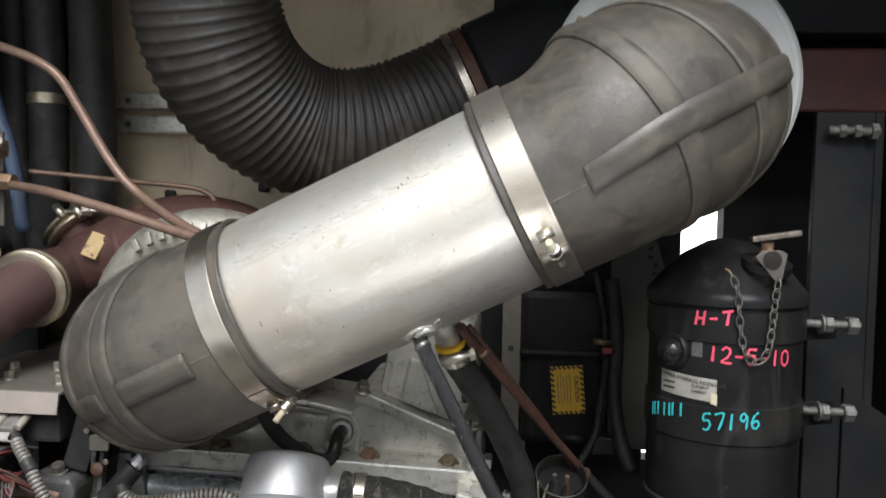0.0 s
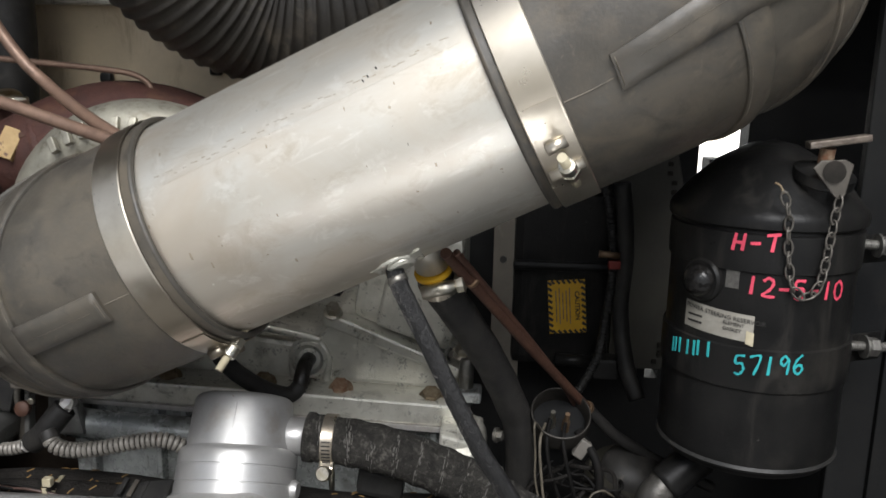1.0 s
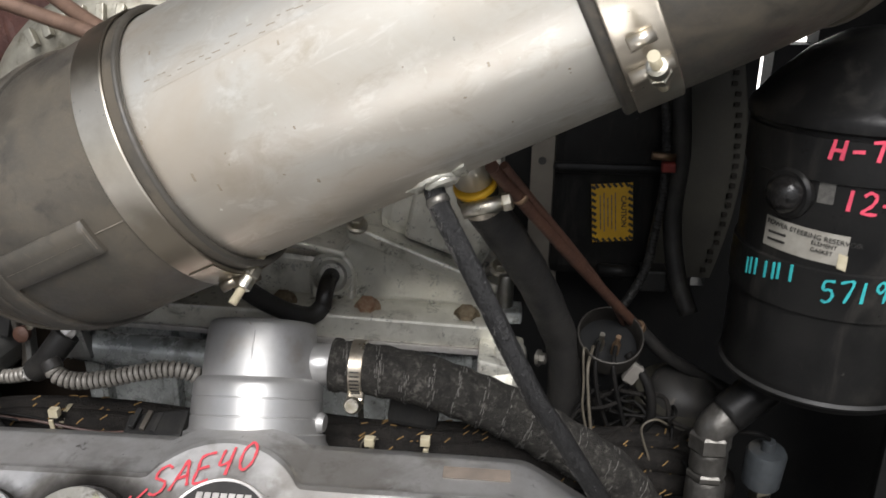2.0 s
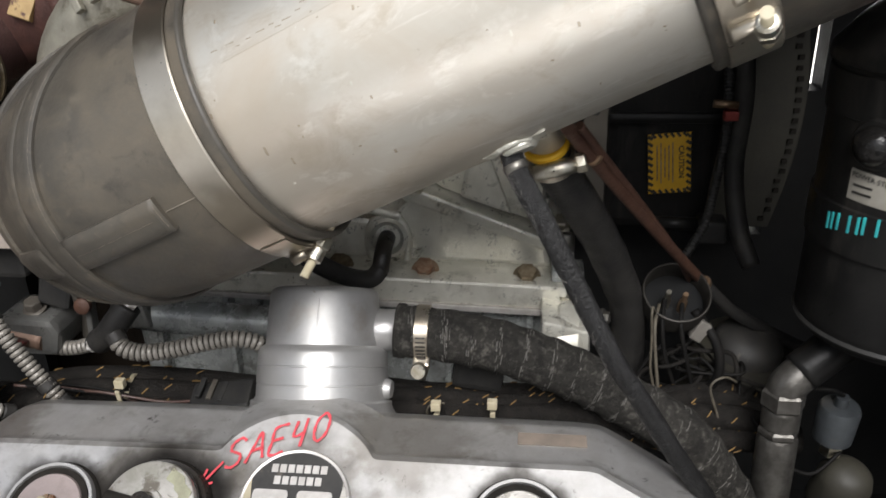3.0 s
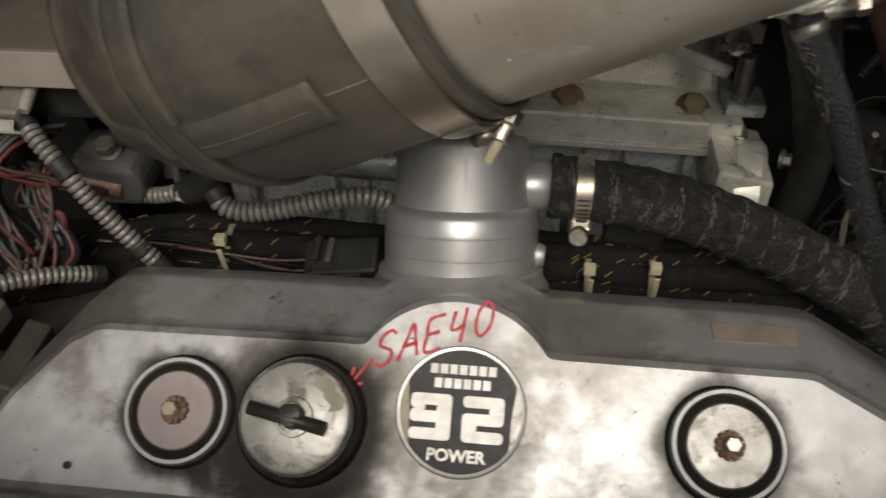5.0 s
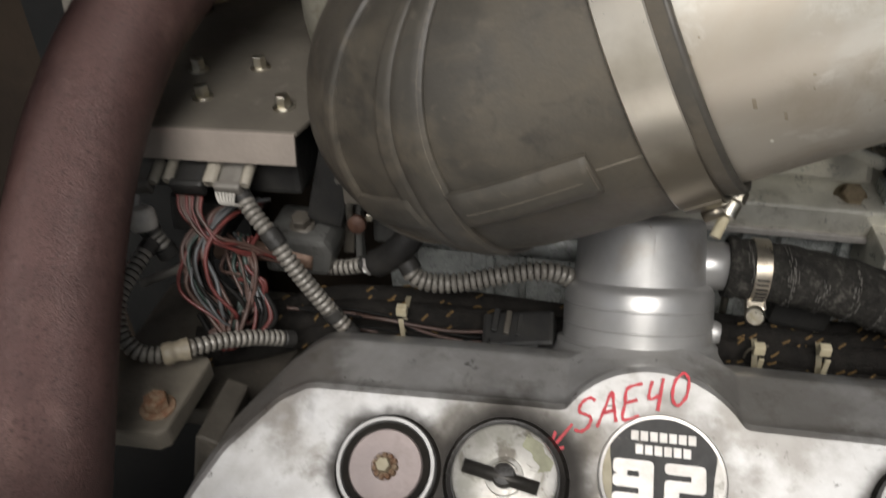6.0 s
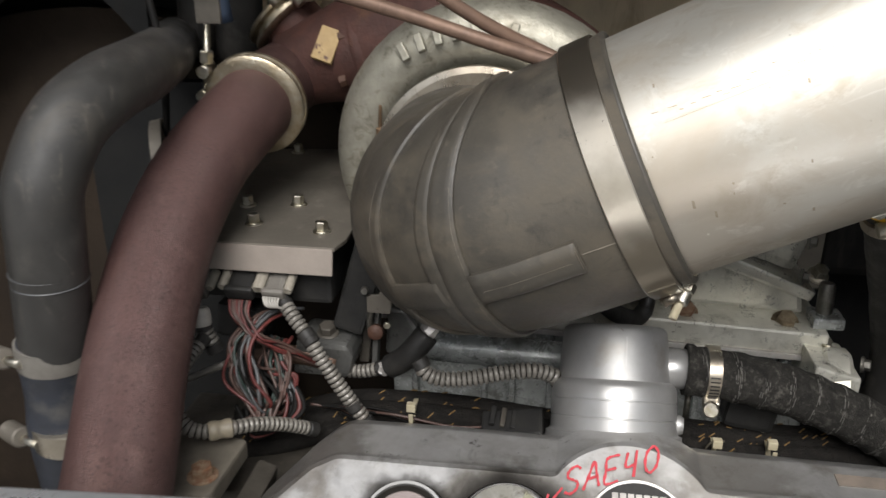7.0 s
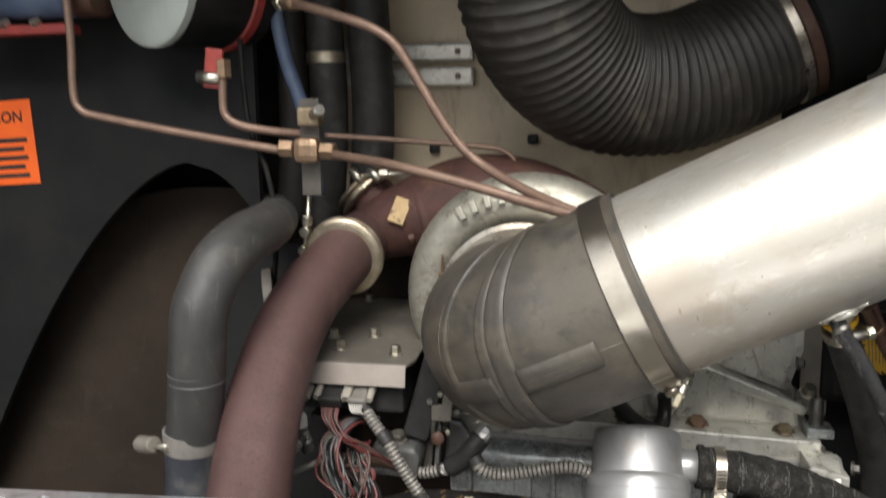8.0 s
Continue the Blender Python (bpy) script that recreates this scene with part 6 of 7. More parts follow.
for k, a in enumerate((-72, -69, -65, -58, -53, -50, -43)):
    part("maker_bar", patch(lambda p, z, w, a=a: ang(a + p, z, 0.0801 + w), -0.7, 0.7, 1.0320 + 0.0012 * k, 1.0450 + 0.0012 * k, 0.0004, 2, 4), TEALMARK, can)
random.seed(8)
for z in (1.127, 1.034):
    b = thing("mounting_bolt", (0.59, 0.25, z), "dull threaded bolt holding a reservoir strap", "bolt", "reservoir bolts")
    part("strap_ear", box((0.05, 0.003, 0.026), Matrix.Translation((0.566, 0.232, z - 0.005)) @ Matrix.Rotation(radians(25), 4, "Z"), 0.001), CANPAINT, b)
    part("shank", ribbed([(0.546, 0.214, z + 0.002), (0.570, 0.216, z + 0.001), (0.604, 0.220, z)], 0.0046, 0.0008, 0.0022, 12), GREASYBOLT, b)
    part("nut", hexagon(0.0088, 0.009, (0.566, 0.2155, z + 0.001), (1, 0.08, -0.02)), GREASYBOLT, b)
    part("washer", lathe([(0.0, 0.0), (0.0105, 0.0), (0.0105, 0.002), (0, 0.002)], (0.562, 0.2152, z + 0.001), (1, 0.08, -0.02), 20), GREASYBOLT, b)
    part("head", hexagon(0.0098, 0.011, (0.590, 0.218, z), (1, 0.08, -0.02)), GREASYBOLT, b)

# dark post, beam and bolt at the side
post = thing("side_post", (0.64, 0.33, 0.9), "black steel upright with a welded gusset", "post")
part("web", box((0.065, 0.012, 0.62), Matrix.Translation((0.612, 0.305, 1.05)), 0.002), BLACKPANEL, post)
part("flange", box((0.010, 0.09, 0.62), Matrix.Translation((0.650, 0.345, 1.05)), 0.002), BLACKPANEL, post)
part("gusset", prism([(0.62, 1.045), (0.76, 0.955), (0.76, 0.80), (0.62, 0.80)], 0.008, at_y(0.300), 0.001), BLACKPANEL, post)
stud = thing("threaded_stud", (0.60, 0.295, 1.337), "greasy threaded stud with nuts on the black upright", "bolt")
part("rod", ribbed([(0.588, 0.288, 1.338), (0.615, 0.288, 1.3375), (0.645, 0.288, 1.337)], 0.0056, 0.001, 0.0026, 12), GREASYBOLT, stud)
for x in (0.600, 0.616, 0.634):
    part("nut", hexagon(0.0095 if x > 0.63 else 0.0075, 0.008, (x, 0.288, 1.3375), (1, 0, 0)), GREASYBOLT, stud)
slab("trim_beam", 0.50, 0.755, 0.40, 0.46, 1.372, 1.452, REDBEAM, "dark red painted frame beam", "beam", 0.004)
slab("trim_upper", 0.50, 0.755, 0.36, 0.40, 1.462, 1.64, BLACKPANEL, "black upper frame rail", "beam", 0.004)

# ---- fittings under the reservoir ----
STEELDK = mat("dirty_plated_steel", (0.165, 0.158, 0.145), (0.095, 0.09, 0.081), 90, 0.42, 0.14, 0.8, 0.15, 400, (0.05, 0.045, 0.04), 0.4)
hyd = thing("hydraulic_hose", (0.384, 0.20, 0.75), "grey steel hydraulic hose end with hexagon fittings", "hose fitting")
part("black_pipe", tube(spline([(0.455, 0.216, 0.945), (0.424, 0.209, 0.922), (0.3935, 0.2015, 0.8965)], 5), 0.0172, 20), CANPAINT, hyd, "black painted pipe stub")
part("elbow", tube(spline([(0.396, 0.202, 0.898), (0.389, 0.2, 0.891), (0.384, 0.199, 0.884), (0.3828, 0.198, 0.874)], 5), 0.0156, 24), STEELDK, hyd, "plated steel elbow")
part("hex_nut", hexagon(0.0182, 0.017, (0.3825, 0.198, 0.882), (0, -0.05, -1)), STEELDK, hyd)
part("collar", lathe([(0.0148, 0.017), (0.0158, 0.020), (0.0158, 0.034), (0.0140, 0.036)], (0.3825, 0.198, 0.882), (0, -0.05, -1), 24), STEELDK, hyd)
part("hex_ring", hexagon(0.0170, 0.008, (0.3822, 0.196, 0.846), (0, -0.05, -1)), STEELDK, hyd)
part("ferrule", lathe([(0.0148, 0.044), (0.0168, 0.048), (0.0168, 0.11), (0.015, 0.112), (0.014, 0.30)], (0.3825, 0.198, 0.882), (0, -0.05, -1), 24), STEELDK, hyd)
sender = thing("pressure_sender", (0.436, 0.22, 0.80), "grey-blue pressure sender with a wired terminal", "sensor")
part("can", lathe([(0.0, 0.0), (0.012, 0.0), (0.0165, 0.004), (0.0175, 0.036), (0.0155, 0.040), (0.006, 0.041), (0.0055, 0.050), (0, 0.050)], (0.438, 0.222, 0.815), (0, -0.12, 1), 28), mat("blue_grey_can", (0.066, 0.074, 0.080), (0.045, 0.050, 0.054), 60, 0.5, 0.1, 0.3, 0.1, 300, (0.10, 0.092, 0.078), 0.3), sender)
part("base", hexagon(0.010, 0.014, (0.440, 0.224, 0.800), (0, -0.12, 1)), ZINC, sender)
whole("relay_cap", lathe([(0.0, -0.03), (0.024, -0.03), (0.024, 0.0), (0.021, 0.010), (0.013, 0.017), (0, 0.020)], (0.4535, 0.215, 0.7769), (0.1, -0.3, 1), 28), OLIVE, "dusty dark domed cap below the pressure sender", "cap")
wire([(0.438, 0.216, 0.866), (0.425, 0.21, 0.875), (0.405, 0.22, 0.868), (0.395, 0.235, 0.85)], 0.0018, BLACKWIRE, "sender_wire", "black wire on the pressure sender")
wire([(0.445, 0.215, 0.808), (0.42, 0.205, 0.79), (0.395, 0.21, 0.80), (0.37, 0.23, 0.83)], 0.0018, BLACKWIRE, "sender_wire", "black wire on the pressure sender")

# ---- harness in the valley ----
random.seed(31)
harness = thing("wiring_harness", (0.1, 0.2, 0.83), "black braided wiring harness with yellow flecks behind the rocker cover", "wiring harness")
for k, (dz, dy, r) in enumerate(((0.0, 0.0, 0.0115), (-0.016, -0.006, 0.011), (0.004, 0.02, 0.012), (-0.014, 0.018, 0.012), (0.010, 0.008, 0.008))):
    pts = [(x, 0.198 + dy + random.uniform(-0.003, 0.003), 0.846 + dz + random.uniform(-0.003, 0.003)) for x in (0.04, 0.09, 0.14, 0.19, 0.24)]
    pts += [(0.285 + random.uniform(-0.008, 0.008), 0.208 + dy, 0.842 + dz), (0.325 + random.uniform(-0.01, 0.01), 0.222 + 1.4 * dy, 0.834 + 1.2 * dz), (0.365 + random.uniform(-0.01, 0.01), 0.240 + 1.6 * dy, 0.820 + dz), (0.42, 0.26 + 1.6 * dy, 0.79)]
    hp2 = spline(pts, 6)
    strand = part("strand", tube(hp2, r, 14), HARNESS, harness)
    hf2 = frames(hp2, (0, 0, 1))
    for j in range(58):
        i = random.randrange(2, len(hp2) - 3)
        a = random.uniform(-3.14, 3.14)
        t, u, w = hf2[i]
        fleck = [hp2[i] + t * (0.0026 * s) + (u * math.cos(a - 0.22 * s) + w * math.sin(a - 0.22 * s)) * (r + 0.0004) for s in (-1, 0, 1)]
        part("fleck", tube(fleck, 0.0008, 4, False), YELLOWFLECK, strand)
for k, (dz, dy, r) in enumerate(((0.0, 0.0, 0.012), (-0.014, 0.004, 0.012), (0.004, 0.016, 0.011), (-0.01, -0.014, 0.008))):
    pts = [(-0.36, 0.150, 0.842), (-0.31, 0.168, 0.846), (-0.25, 0.182, 0.858), (-0.19, 0.186, 0.860), (-0.13, 0.190, 0.856), (-0.06, 0.196, 0.848), (0.0, 0.20, 0.846)]
    hp2 = spline([(x, y + dy + random.uniform(-0.002, 0.002), z + dz + random.uniform(-0.002, 0.002)) for x, y, z in pts], 6)
    strand = part("strand", tube(hp2, r, 14), HARNESS, harness)
    hf2 = frames(hp2, (0, 0, 1))
    for j in range(50):
        i = random.randrange(2, len(hp2) - 3)
        a = random.uniform(-3.14, 3.14)
        t, u, w = hf2[i]
        part("fleck", tube([hp2[i] + t * (0.0026 * s) + (u * math.cos(a - 0.22 * s) + w * math.sin(a - 0.22 * s)) * (r + 0.0004) for s in (-1, 0, 1)], 0.0008, 4, False), YELLOWFLECK, strand)


def cable_tie(x, y, z, size, label="yellowed nylon cable tie round the wiring harness"):
    ob = thing("cable_tie", (x, y, z), label, "cable tie", "harness ties")
    pts = [V3((x, y + 0.012 + size * 1.22 * math.cos(a), z - 0.034 + size * 1.35 * math.sin(a))) for a in (2 * math.pi * k / 20 for k in range(21))]
    bm = bmesh.new()
    ringv = [(bm.verts.new(p - V3((0.0022, 0, 0))), bm.verts.new(p + V3((0.0022, 0, 0)))) for p in pts]
    for p, q in zip(ringv, ringv[1:]):
        bm.faces.new((p[0], p[1], q[1], q[0])).smooth = True
    bmesh.ops.solidify(bm, geom=bm.faces[:], thickness=0.001)
    part("strap", bm, NYLON, ob)
    part("head", box((0.0085, 0.007, 0.008), Matrix.Translation((x, y - 0.012, z + 0.001)), 0.001), NYLON, ob)
    part("tail", box((0.0040, 0.0014, 0.034), Matrix.Translation((x + 0.001, y - 0.0185, z - 0.018)) @ Matrix.Rotation(radians(8), 4, "X"), 0.0004), NYLON, ob)


cable_tie(0.139, 0.192, 0.866, 0.021)
cable_tie(0.091, 0.188, 0.865, 0.021)
cable_tie(-0.186, 0.180, 0.880, 0.021)
whole("coil_wire", tube(spline([(0.083, 0.182, 0.850), (0.083, 0.178, 0.860), (0.088, 0.176, 0.868), (0.098, 0.180, 0.866)], 6), 0.0009, 8), CLOTH, "short pale wire loop above the harness", "wire")
for x in (0.072, 0.113):
    whole("case_stud", tube([V3((x, 0.235, 0.80)), V3((x, 0.235, 0.905))], 0.003, 10), ZINC, "bright steel stud behind the breather hose", "bolt", "case studs")
whole("black_plug", box((0.046, 0.03, 0.03), Matrix.Translation((0.125, 0.222, 0.876)) @ Matrix.Rotation(radians(8), 4, "Y"), 0.006), PLASTIC, "black plastic plug above the harness", "connector")

conn = thing("harness_connector", (-0.09, 0.165, 0.84), "square black plastic connector at the harness", "connector")
part("body", box((0.056, 0.03, 0.034), Matrix.Translation((-0.090, 0.166, 0.864)) @ Matrix.Rotation(radians(-9), 4, "Y") @ Matrix.Rotation(radians(20), 4, "X"), 0.003), PLASTIC, conn)
part("latch", box((0.020, 0.006, 0.016), Matrix.Translation((-0.084, 0.150, 0.868)) @ Matrix.Rotation(radians(-9), 4, "Y") @ Matrix.Rotation(radians(20), 4, "X"), 0.0015), PLASTIC, conn)
for k in range(5):
    part("key", box((0.0045, 0.020, 0.0035), Matrix.Translation((-0.110 + 0.0095 * k, 0.163, 0.8835 - 0.0015 * k)) @ Matrix.Rotation(radians(9), 4, "Y") @ Matrix.Rotation(radians(20), 4, "X"), 0.0008), GREASY if k % 2 else PLASTIC, conn)
for k in range(3):
    part("rib", box((0.0022, 0.004, 0.024), Matrix.Translation((-0.112 + 0.010 * k, 0.150, 0.862)) @ Matrix.Rotation(radians(-9), 4, "Y"), 0.0006), PLASTIC, conn)
for k in range(7):
    w1, w2, w3 = (random.uniform(-0.008, 0.008) for _ in range(3))
    wire([(-0.28 + 0.004 * k, 0.16 + 0.003 * k, 0.880 - 0.002 * k), (-0.235, 0.166 + w2, 0.878 - 0.003 * k + w1), (-0.20, 0.168 + w1, 0.870 - 0.003 * k + w3), (-0.15, 0.166, 0.862 - 0.002 * k + w2), (-0.117, 0.166, 0.868 - 0.004 * k)], 0.0013,
         (PINKWIRE, BLACKWIRE, BLACKWIRE, PINKWIRE, BLACKWIRE, PINKWIRE, BLACKWIRE)[k], "thin_wire", "thin wire running along the harness to the connector")

# ---- corrugated conduits ----
def conduit(pts, r, label, pitch=0.0048):
    ob = thing("conduit", pts[0], label, "conduit", "grey conduits")
    part("sleeve", ribbed(pts, r, r * 0.24, pitch, 16, 8, (0.0, 0.0, 1.0, 1.0, 1.0)), LOOM, ob)
    part("inside", tube(spline(pts, 8), r * 0.785, 12), GROOVE, ob)
    for p, q in ((pts[0], pts[1]), (pts[-1], pts[-2])):
        part("end_wrap", lathe([(r * 0.9, -0.003), (r * 1.06, -0.002), (r * 1.06, 0.006), (r * 0.9, 0.007)], p, V3(q) - V3(p), 16), BLACKRUB, ob, "black tape wrap")
    return ob


conduit([(-0.176, 0.160, 0.934), (-0.170, 0.156, 0.926), (-0.155, 0.156, 0.921), (-0.130, 0.160, 0.922), (-0.100, 0.166, 0.927), (-0.075, 0.170, 0.929), (-0.058, 0.174, 0.923), (-0.050, 0.178, 0.912)], 0.0076, "grey corrugated conduit curving to the breather neck")
conduit([(-0.292, 0.196, 0.900), (-0.265, 0.196, 0.898), (-0.240, 0.196, 0.898), (-0.218, 0.196, 0.904)], 0.0068, "short grey corrugated conduit ending in foil")
conduit([(-0.301, 0.165, 0.983), (-0.290, 0.156, 0.973), (-0.276, 0.149, 0.959), (-0.262, 0.142, 0.941), (-0.240, 0.138, 0.909), (-0.219, 0.136, 0.880)], 0.0069, "pale corrugated conduit slanting down from a connector")
conduit([(-0.363, 0.128, 0.958), (-0.368, 0.107, 0.950), (-0.371, 0.086, 0.940), (-0.367, 0.071, 0.925), (-0.355, 0.065, 0.911), (-0.340, 0.069, 0.905), (-0.322, 0.081, 0.903), (-0.305, 0.098, 0.897), (-0.288, 0.116, 0.886), (-0.27, 0.135, 0.870)], 0.0064, "grey corrugated conduit looping beside the bracket")
conduit([(-0.369, 0.140, 0.966), (-0.364, 0.140, 0.955), (-0.359, 0.141, 0.942)], 0.0076, "stub of grey corrugated conduit under a white collar")
for c, w, r in (((-0.276, 0.149, 0.959), (0.014, -0.007, -0.016), 0.0078), ((-0.2725, 0.1474, 0.9548), (0.014, -0.007, -0.017), 0.0076), ((-0.232, 0.1370, 0.897), (0.022, -0.003, -0.031), 0.0074)):
    whole("tape_band", lathe([(r - 0.001, -0.004), (r, -0.0035), (r, 0.0035), (r - 0.001, 0.004)], c, w, 18), BLACKRUB, "black tape round the pale conduit", "tape", "conduit tape")
LUG_TAN = mat("dusty_tan_plastic", (0.27, 0.235, 0.17), (0.18, 0.155, 0.115), 80, 0.5, 0.1, 0, 0.1, 300)
whole("conduit_joint", lathe([(0.0070, -0.010), (0.0084, -0.008), (0.0084, -0.003), (0.0076, -0.002), (0.0076, 0.003), (0.0084, 0.004), (0.0084, 0.009), (0.0070, 0.010)], (-0.3305, 0.0750, 0.9040), (0.8, 0.5, -0.05), 24), LUG_TAN, "yellowed plastic joint on the looping conduit", "joint")
tee_loom = thing("taped_branch", (-0.19, 0.17, 0.90), "black taped wire branch with foil ends", "wire branch")
part("tape", tube(spline([(-0.209, 0.188, 0.911), (-0.196, 0.183, 0.922), (-0.184, 0.181, 0.936), (-0.174, 0.186, 0.949)], 5), 0.0115, 16), BLACKRUB, tee_loom)
for c, w in (((-0.211, 0.188, 0.909), (-1, 0, -0.3)), ((-0.171, 0.188, 0.953), (0.6, 0, 0.8))):
    fo = lathe([(0.004, -0.009), (0.007, -0.006), (0.0085, 0.0), (0.0075, 0.005), (0.005, 0.009), (0.0, 0.008)], c, w, 9, None, False)
    for v in fo.verts:
        v.co += V3((random.uniform(-1, 1), random.uniform(-1, 1), random.uniform(-1, 1))) * 0.002
    part("foil", fo, SILVERPRINT, tee_loom, "crumpled silver foil")

# ---- engine computer, connectors and wire bundle ----
ecm = thing("engine_computer", (-0.34, 0.28, 0.97), "black engine computer under a dusty bolted aluminium plate", "control unit")
part("case", box((0.165, 0.22, 0.055), Matrix.Translation((-0.345, 0.298, 0.998)), 0.005), PLASTIC, ecm)
cp_ = part("cover_plate", prism([(-0.435, 0.176), (-0.255, 0.176), (-0.250, 0.20), (-0.262, 0.50), (-0.435, 0.50)], 0.004, Matrix.Translation((0, 0, 1.028)), 0.001), PLATE, ecm)
part("plate_lip", box((0.178, 0.003, 0.024), Matrix.Translation((-0.345, 0.173, 1.019)) @ Matrix.Rotation(radians(-12), 4, "X"), 0.0008), LIPDUST, ecm, "bent front lip of the plate")
for x, y in ((-0.347, 0.225), (-0.322, 0.285), (-0.277, 0.214), (-0.372, 0.275), (-0.385, 0.4785)):
    bolt((x, y, 1.032), (0, 0, 1), 0.0058, 0.009, ZINC, 0.0085, "plate_bolt", cp_)
side_rail = thing("side_rail", (-0.24, 0.26, 0.93), "black slotted rail beside the engine computer", "rail")
part("rail", box((0.030, 0.20, 0.10), Matrix.Translation((-0.240, 0.30, 0.985)) @ Matrix.Rotation(radians(16), 4, "Y"), 0.004), PLASTIC, side_rail)
for k in range(4):
    part("screw", hexagon(0.0035, 0.003, (-0.226 + 0.004 * k, 0.198, 1.015 - 0.022 * k), (0.1, -1, 0)), ZINC, side_rail)

LUG = mat("beige_lug_plastic", (0.30, 0.275, 0.225), (0.21, 0.19, 0.155), 80, 0.5, 0.1, 0, 0.1, 300)


def plug(x, z, m, label, wide):
    ob = thing("wire_connector", (x, 0.17, z), label, "connector", "engine computer connectors")
    part("shell", box((wide * 0.9, 0.03, 0.015), Matrix.Translation((x, 0.174, z)) @ Matrix.Rotation(radians(25), 4, "X"), 0.005), m, ob)
    part("collar", box((wide + 0.001, 0.007, 0.014), Matrix.Translation((x, 0.161, z - 0.004)) @ Matrix.Rotation(radians(25), 4, "X"), 0.003), m, ob)
    for s in (-1, 1):
        part("screw_lug", lathe([(0, -0.002), (0.0035, -0.002), (0.0042, 0.0), (0.0042, 0.018), (0, 0.018)], (x + s * (wide / 2 + 0.003), 0.162, z + 0.001), (0, 0.9, 0.4), 12), LUG, ob)
    return ob


plug(-0.383, 0.992, GREYCON, "grey wire connector with white wires", 0.024)
plug(-0.3400, 0.994, PLASTIC, "black wire connector with red wires", 0.026)
plug(-0.308, 0.994, GREYCON, "grey wire connector feeding the pale conduit", 0.020)
for k in range(6):
    wire([(-0.309 + 0.0028 * (k - 2.5), 0.156, 0.990), (-0.307 + 0.0020 * (k - 2.5), 0.152, 0.983), (-0.303 + 0.0010 * k, 0.160, 0.978)], 0.0011, WHITECON, "white_wire", "white wire from the grey connector", 4)
for k in range(5):
    wire([(-0.386 + 0.003 * (k - 2), 0.155, 0.984), (-0.382 + 0.002 * (k - 2), 0.148, 0.972), (-0.375 + 0.001 * k, 0.148, 0.962)], 0.0022, WHITECON, "white_wire", "white wire from the grey connector", 4)
whole("white_collar", lathe([(0.0095, -0.008), (0.0105, -0.006), (0.0100, 0.005), (0.0075, 0.008)], (-0.3690, 0.137, 0.9755), (-0.1, 0.2, 1), 20), WHITECON, "white plastic collar on a wire bundle", "collar")
whole("junction_block", box((0.05, 0.04, 0.034), Matrix.Translation((-0.352, 0.205, 0.945)) @ Matrix.Rotation(radians(8), 4, "Y"), 0.004), PLASTIC, "dark junction block behind the wires", "junction block")

random.seed(17)
palette = [PINKWIRE, BLACKWIRE, REDWIRE, GREYWIRE, PINKWIRE, BLACKWIRE, PINKWIRE, GREENWIRE, PINKWIRE, BLACKWIRE, REDWIRE, GREYWIRE, BLACKWIRE, PINKWIRE, GREENWIRE]
for k in range(9):
    j, a, b = 0.0024 * (k - 4), random.uniform(-1, 1), random.uniform(-1, 1)
    wire([(-0.339 + j, 0.158, 0.984), (-0.336 + j * 0.8, 0.149, 0.973 + 0.002 * a), (-0.322 + j * 0.6 + 0.002 * b, 0.146 - 0.003 * (k % 3), 0.957 + 0.003 * a), (-0.303 + j * 0.3 + 0.003 * a, 0.152 + 0.003 * b, 0.942 + 0.003 * b), (-0.287 + 0.003 * b, 0.164, 0.928 + 0.003 * a), (-0.272, 0.178 + 0.004 * a, 0.912)], 0.0014,
         (REDWIRE, PINKWIRE, PINKWIRE, REDWIRE, PINKWIRE, REDWIRE, BLACKWIRE, PINKWIRE, REDWIRE)[k], "bundle_wire", "wire slanting from the black connector", 6, "computer wires")
for k in range(24):
    q, s, h, g = (random.uniform(-1, 1) for _ in range(4))
    top_x, low_x = -0.337 + 0.007 * q + 0.012 * (k % 2), -0.308 + 0.008 * s
    pts = [(top_x + 0.034, 0.190, 0.958 + 0.006 * h), (top_x + 0.012, 0.168 - 0.01 * s, 0.966 + 0.006 * q), (top_x - 0.006 + 0.004 * g, 0.142 - 0.010 * s, 0.946 + 0.006 * h), (top_x + 0.008 * h, 0.128 - 0.010 * s, 0.914 + 0.010 * q),
           (top_x + 0.020 + 0.008 * g, 0.120 - 0.006 * s, 0.886 + 0.008 * h), (low_x - 0.004 + 0.006 * h, 0.120 + 0.010 * q, 0.866 + 0.007 * q), (low_x + 0.014 + 0.006 * g, 0.130 + 0.010 * q, 0.872 + 0.012 * h),
           (low_x + 0.020 + 0.010 * q, 0.138 + 0.008 * g, 0.893 + 0.014 * g), (low_x + 0.004 + 0.016 * h, 0.150, 0.915 + 0.012 * h), (low_x - 0.004 + 0.012 * g, 0.172, 0.930)]
    pts = [(-0.318 + (x + 0.318) * 0.74 + random.uniform(-0.004, 0.004), y + random.uniform(-0.004, 0.004), random.uniform(-0.003, 0.003) + 0.966 - (0.966 - z) * 0.76) for x, y, z in pts]
    wire(pts, random.choice((0.0012, 0.0015, 0.0017, 0.0019)), palette[k % 15], "bundle_wire", "wire drooping in the tangled bundle below the engine computer", 6, "computer wires")
for k in range(4):
    wire([(-0.340 + 0.01 * k, 0.13, 0.892), (-0.322, 0.118, 0.876 - 0.003 * k), (-0.298, 0.120, 0.878), (-0.288 + 0.004 * k, 0.130, 0.895), (-0.292, 0.145, 0.915)], 0.0022, (BLACKWIRE, BLACKWIRE, REDWIRE, BLACKWIRE)[k], "loop_wire", "wire looping at the foot of the bundle", 6, "computer wires")
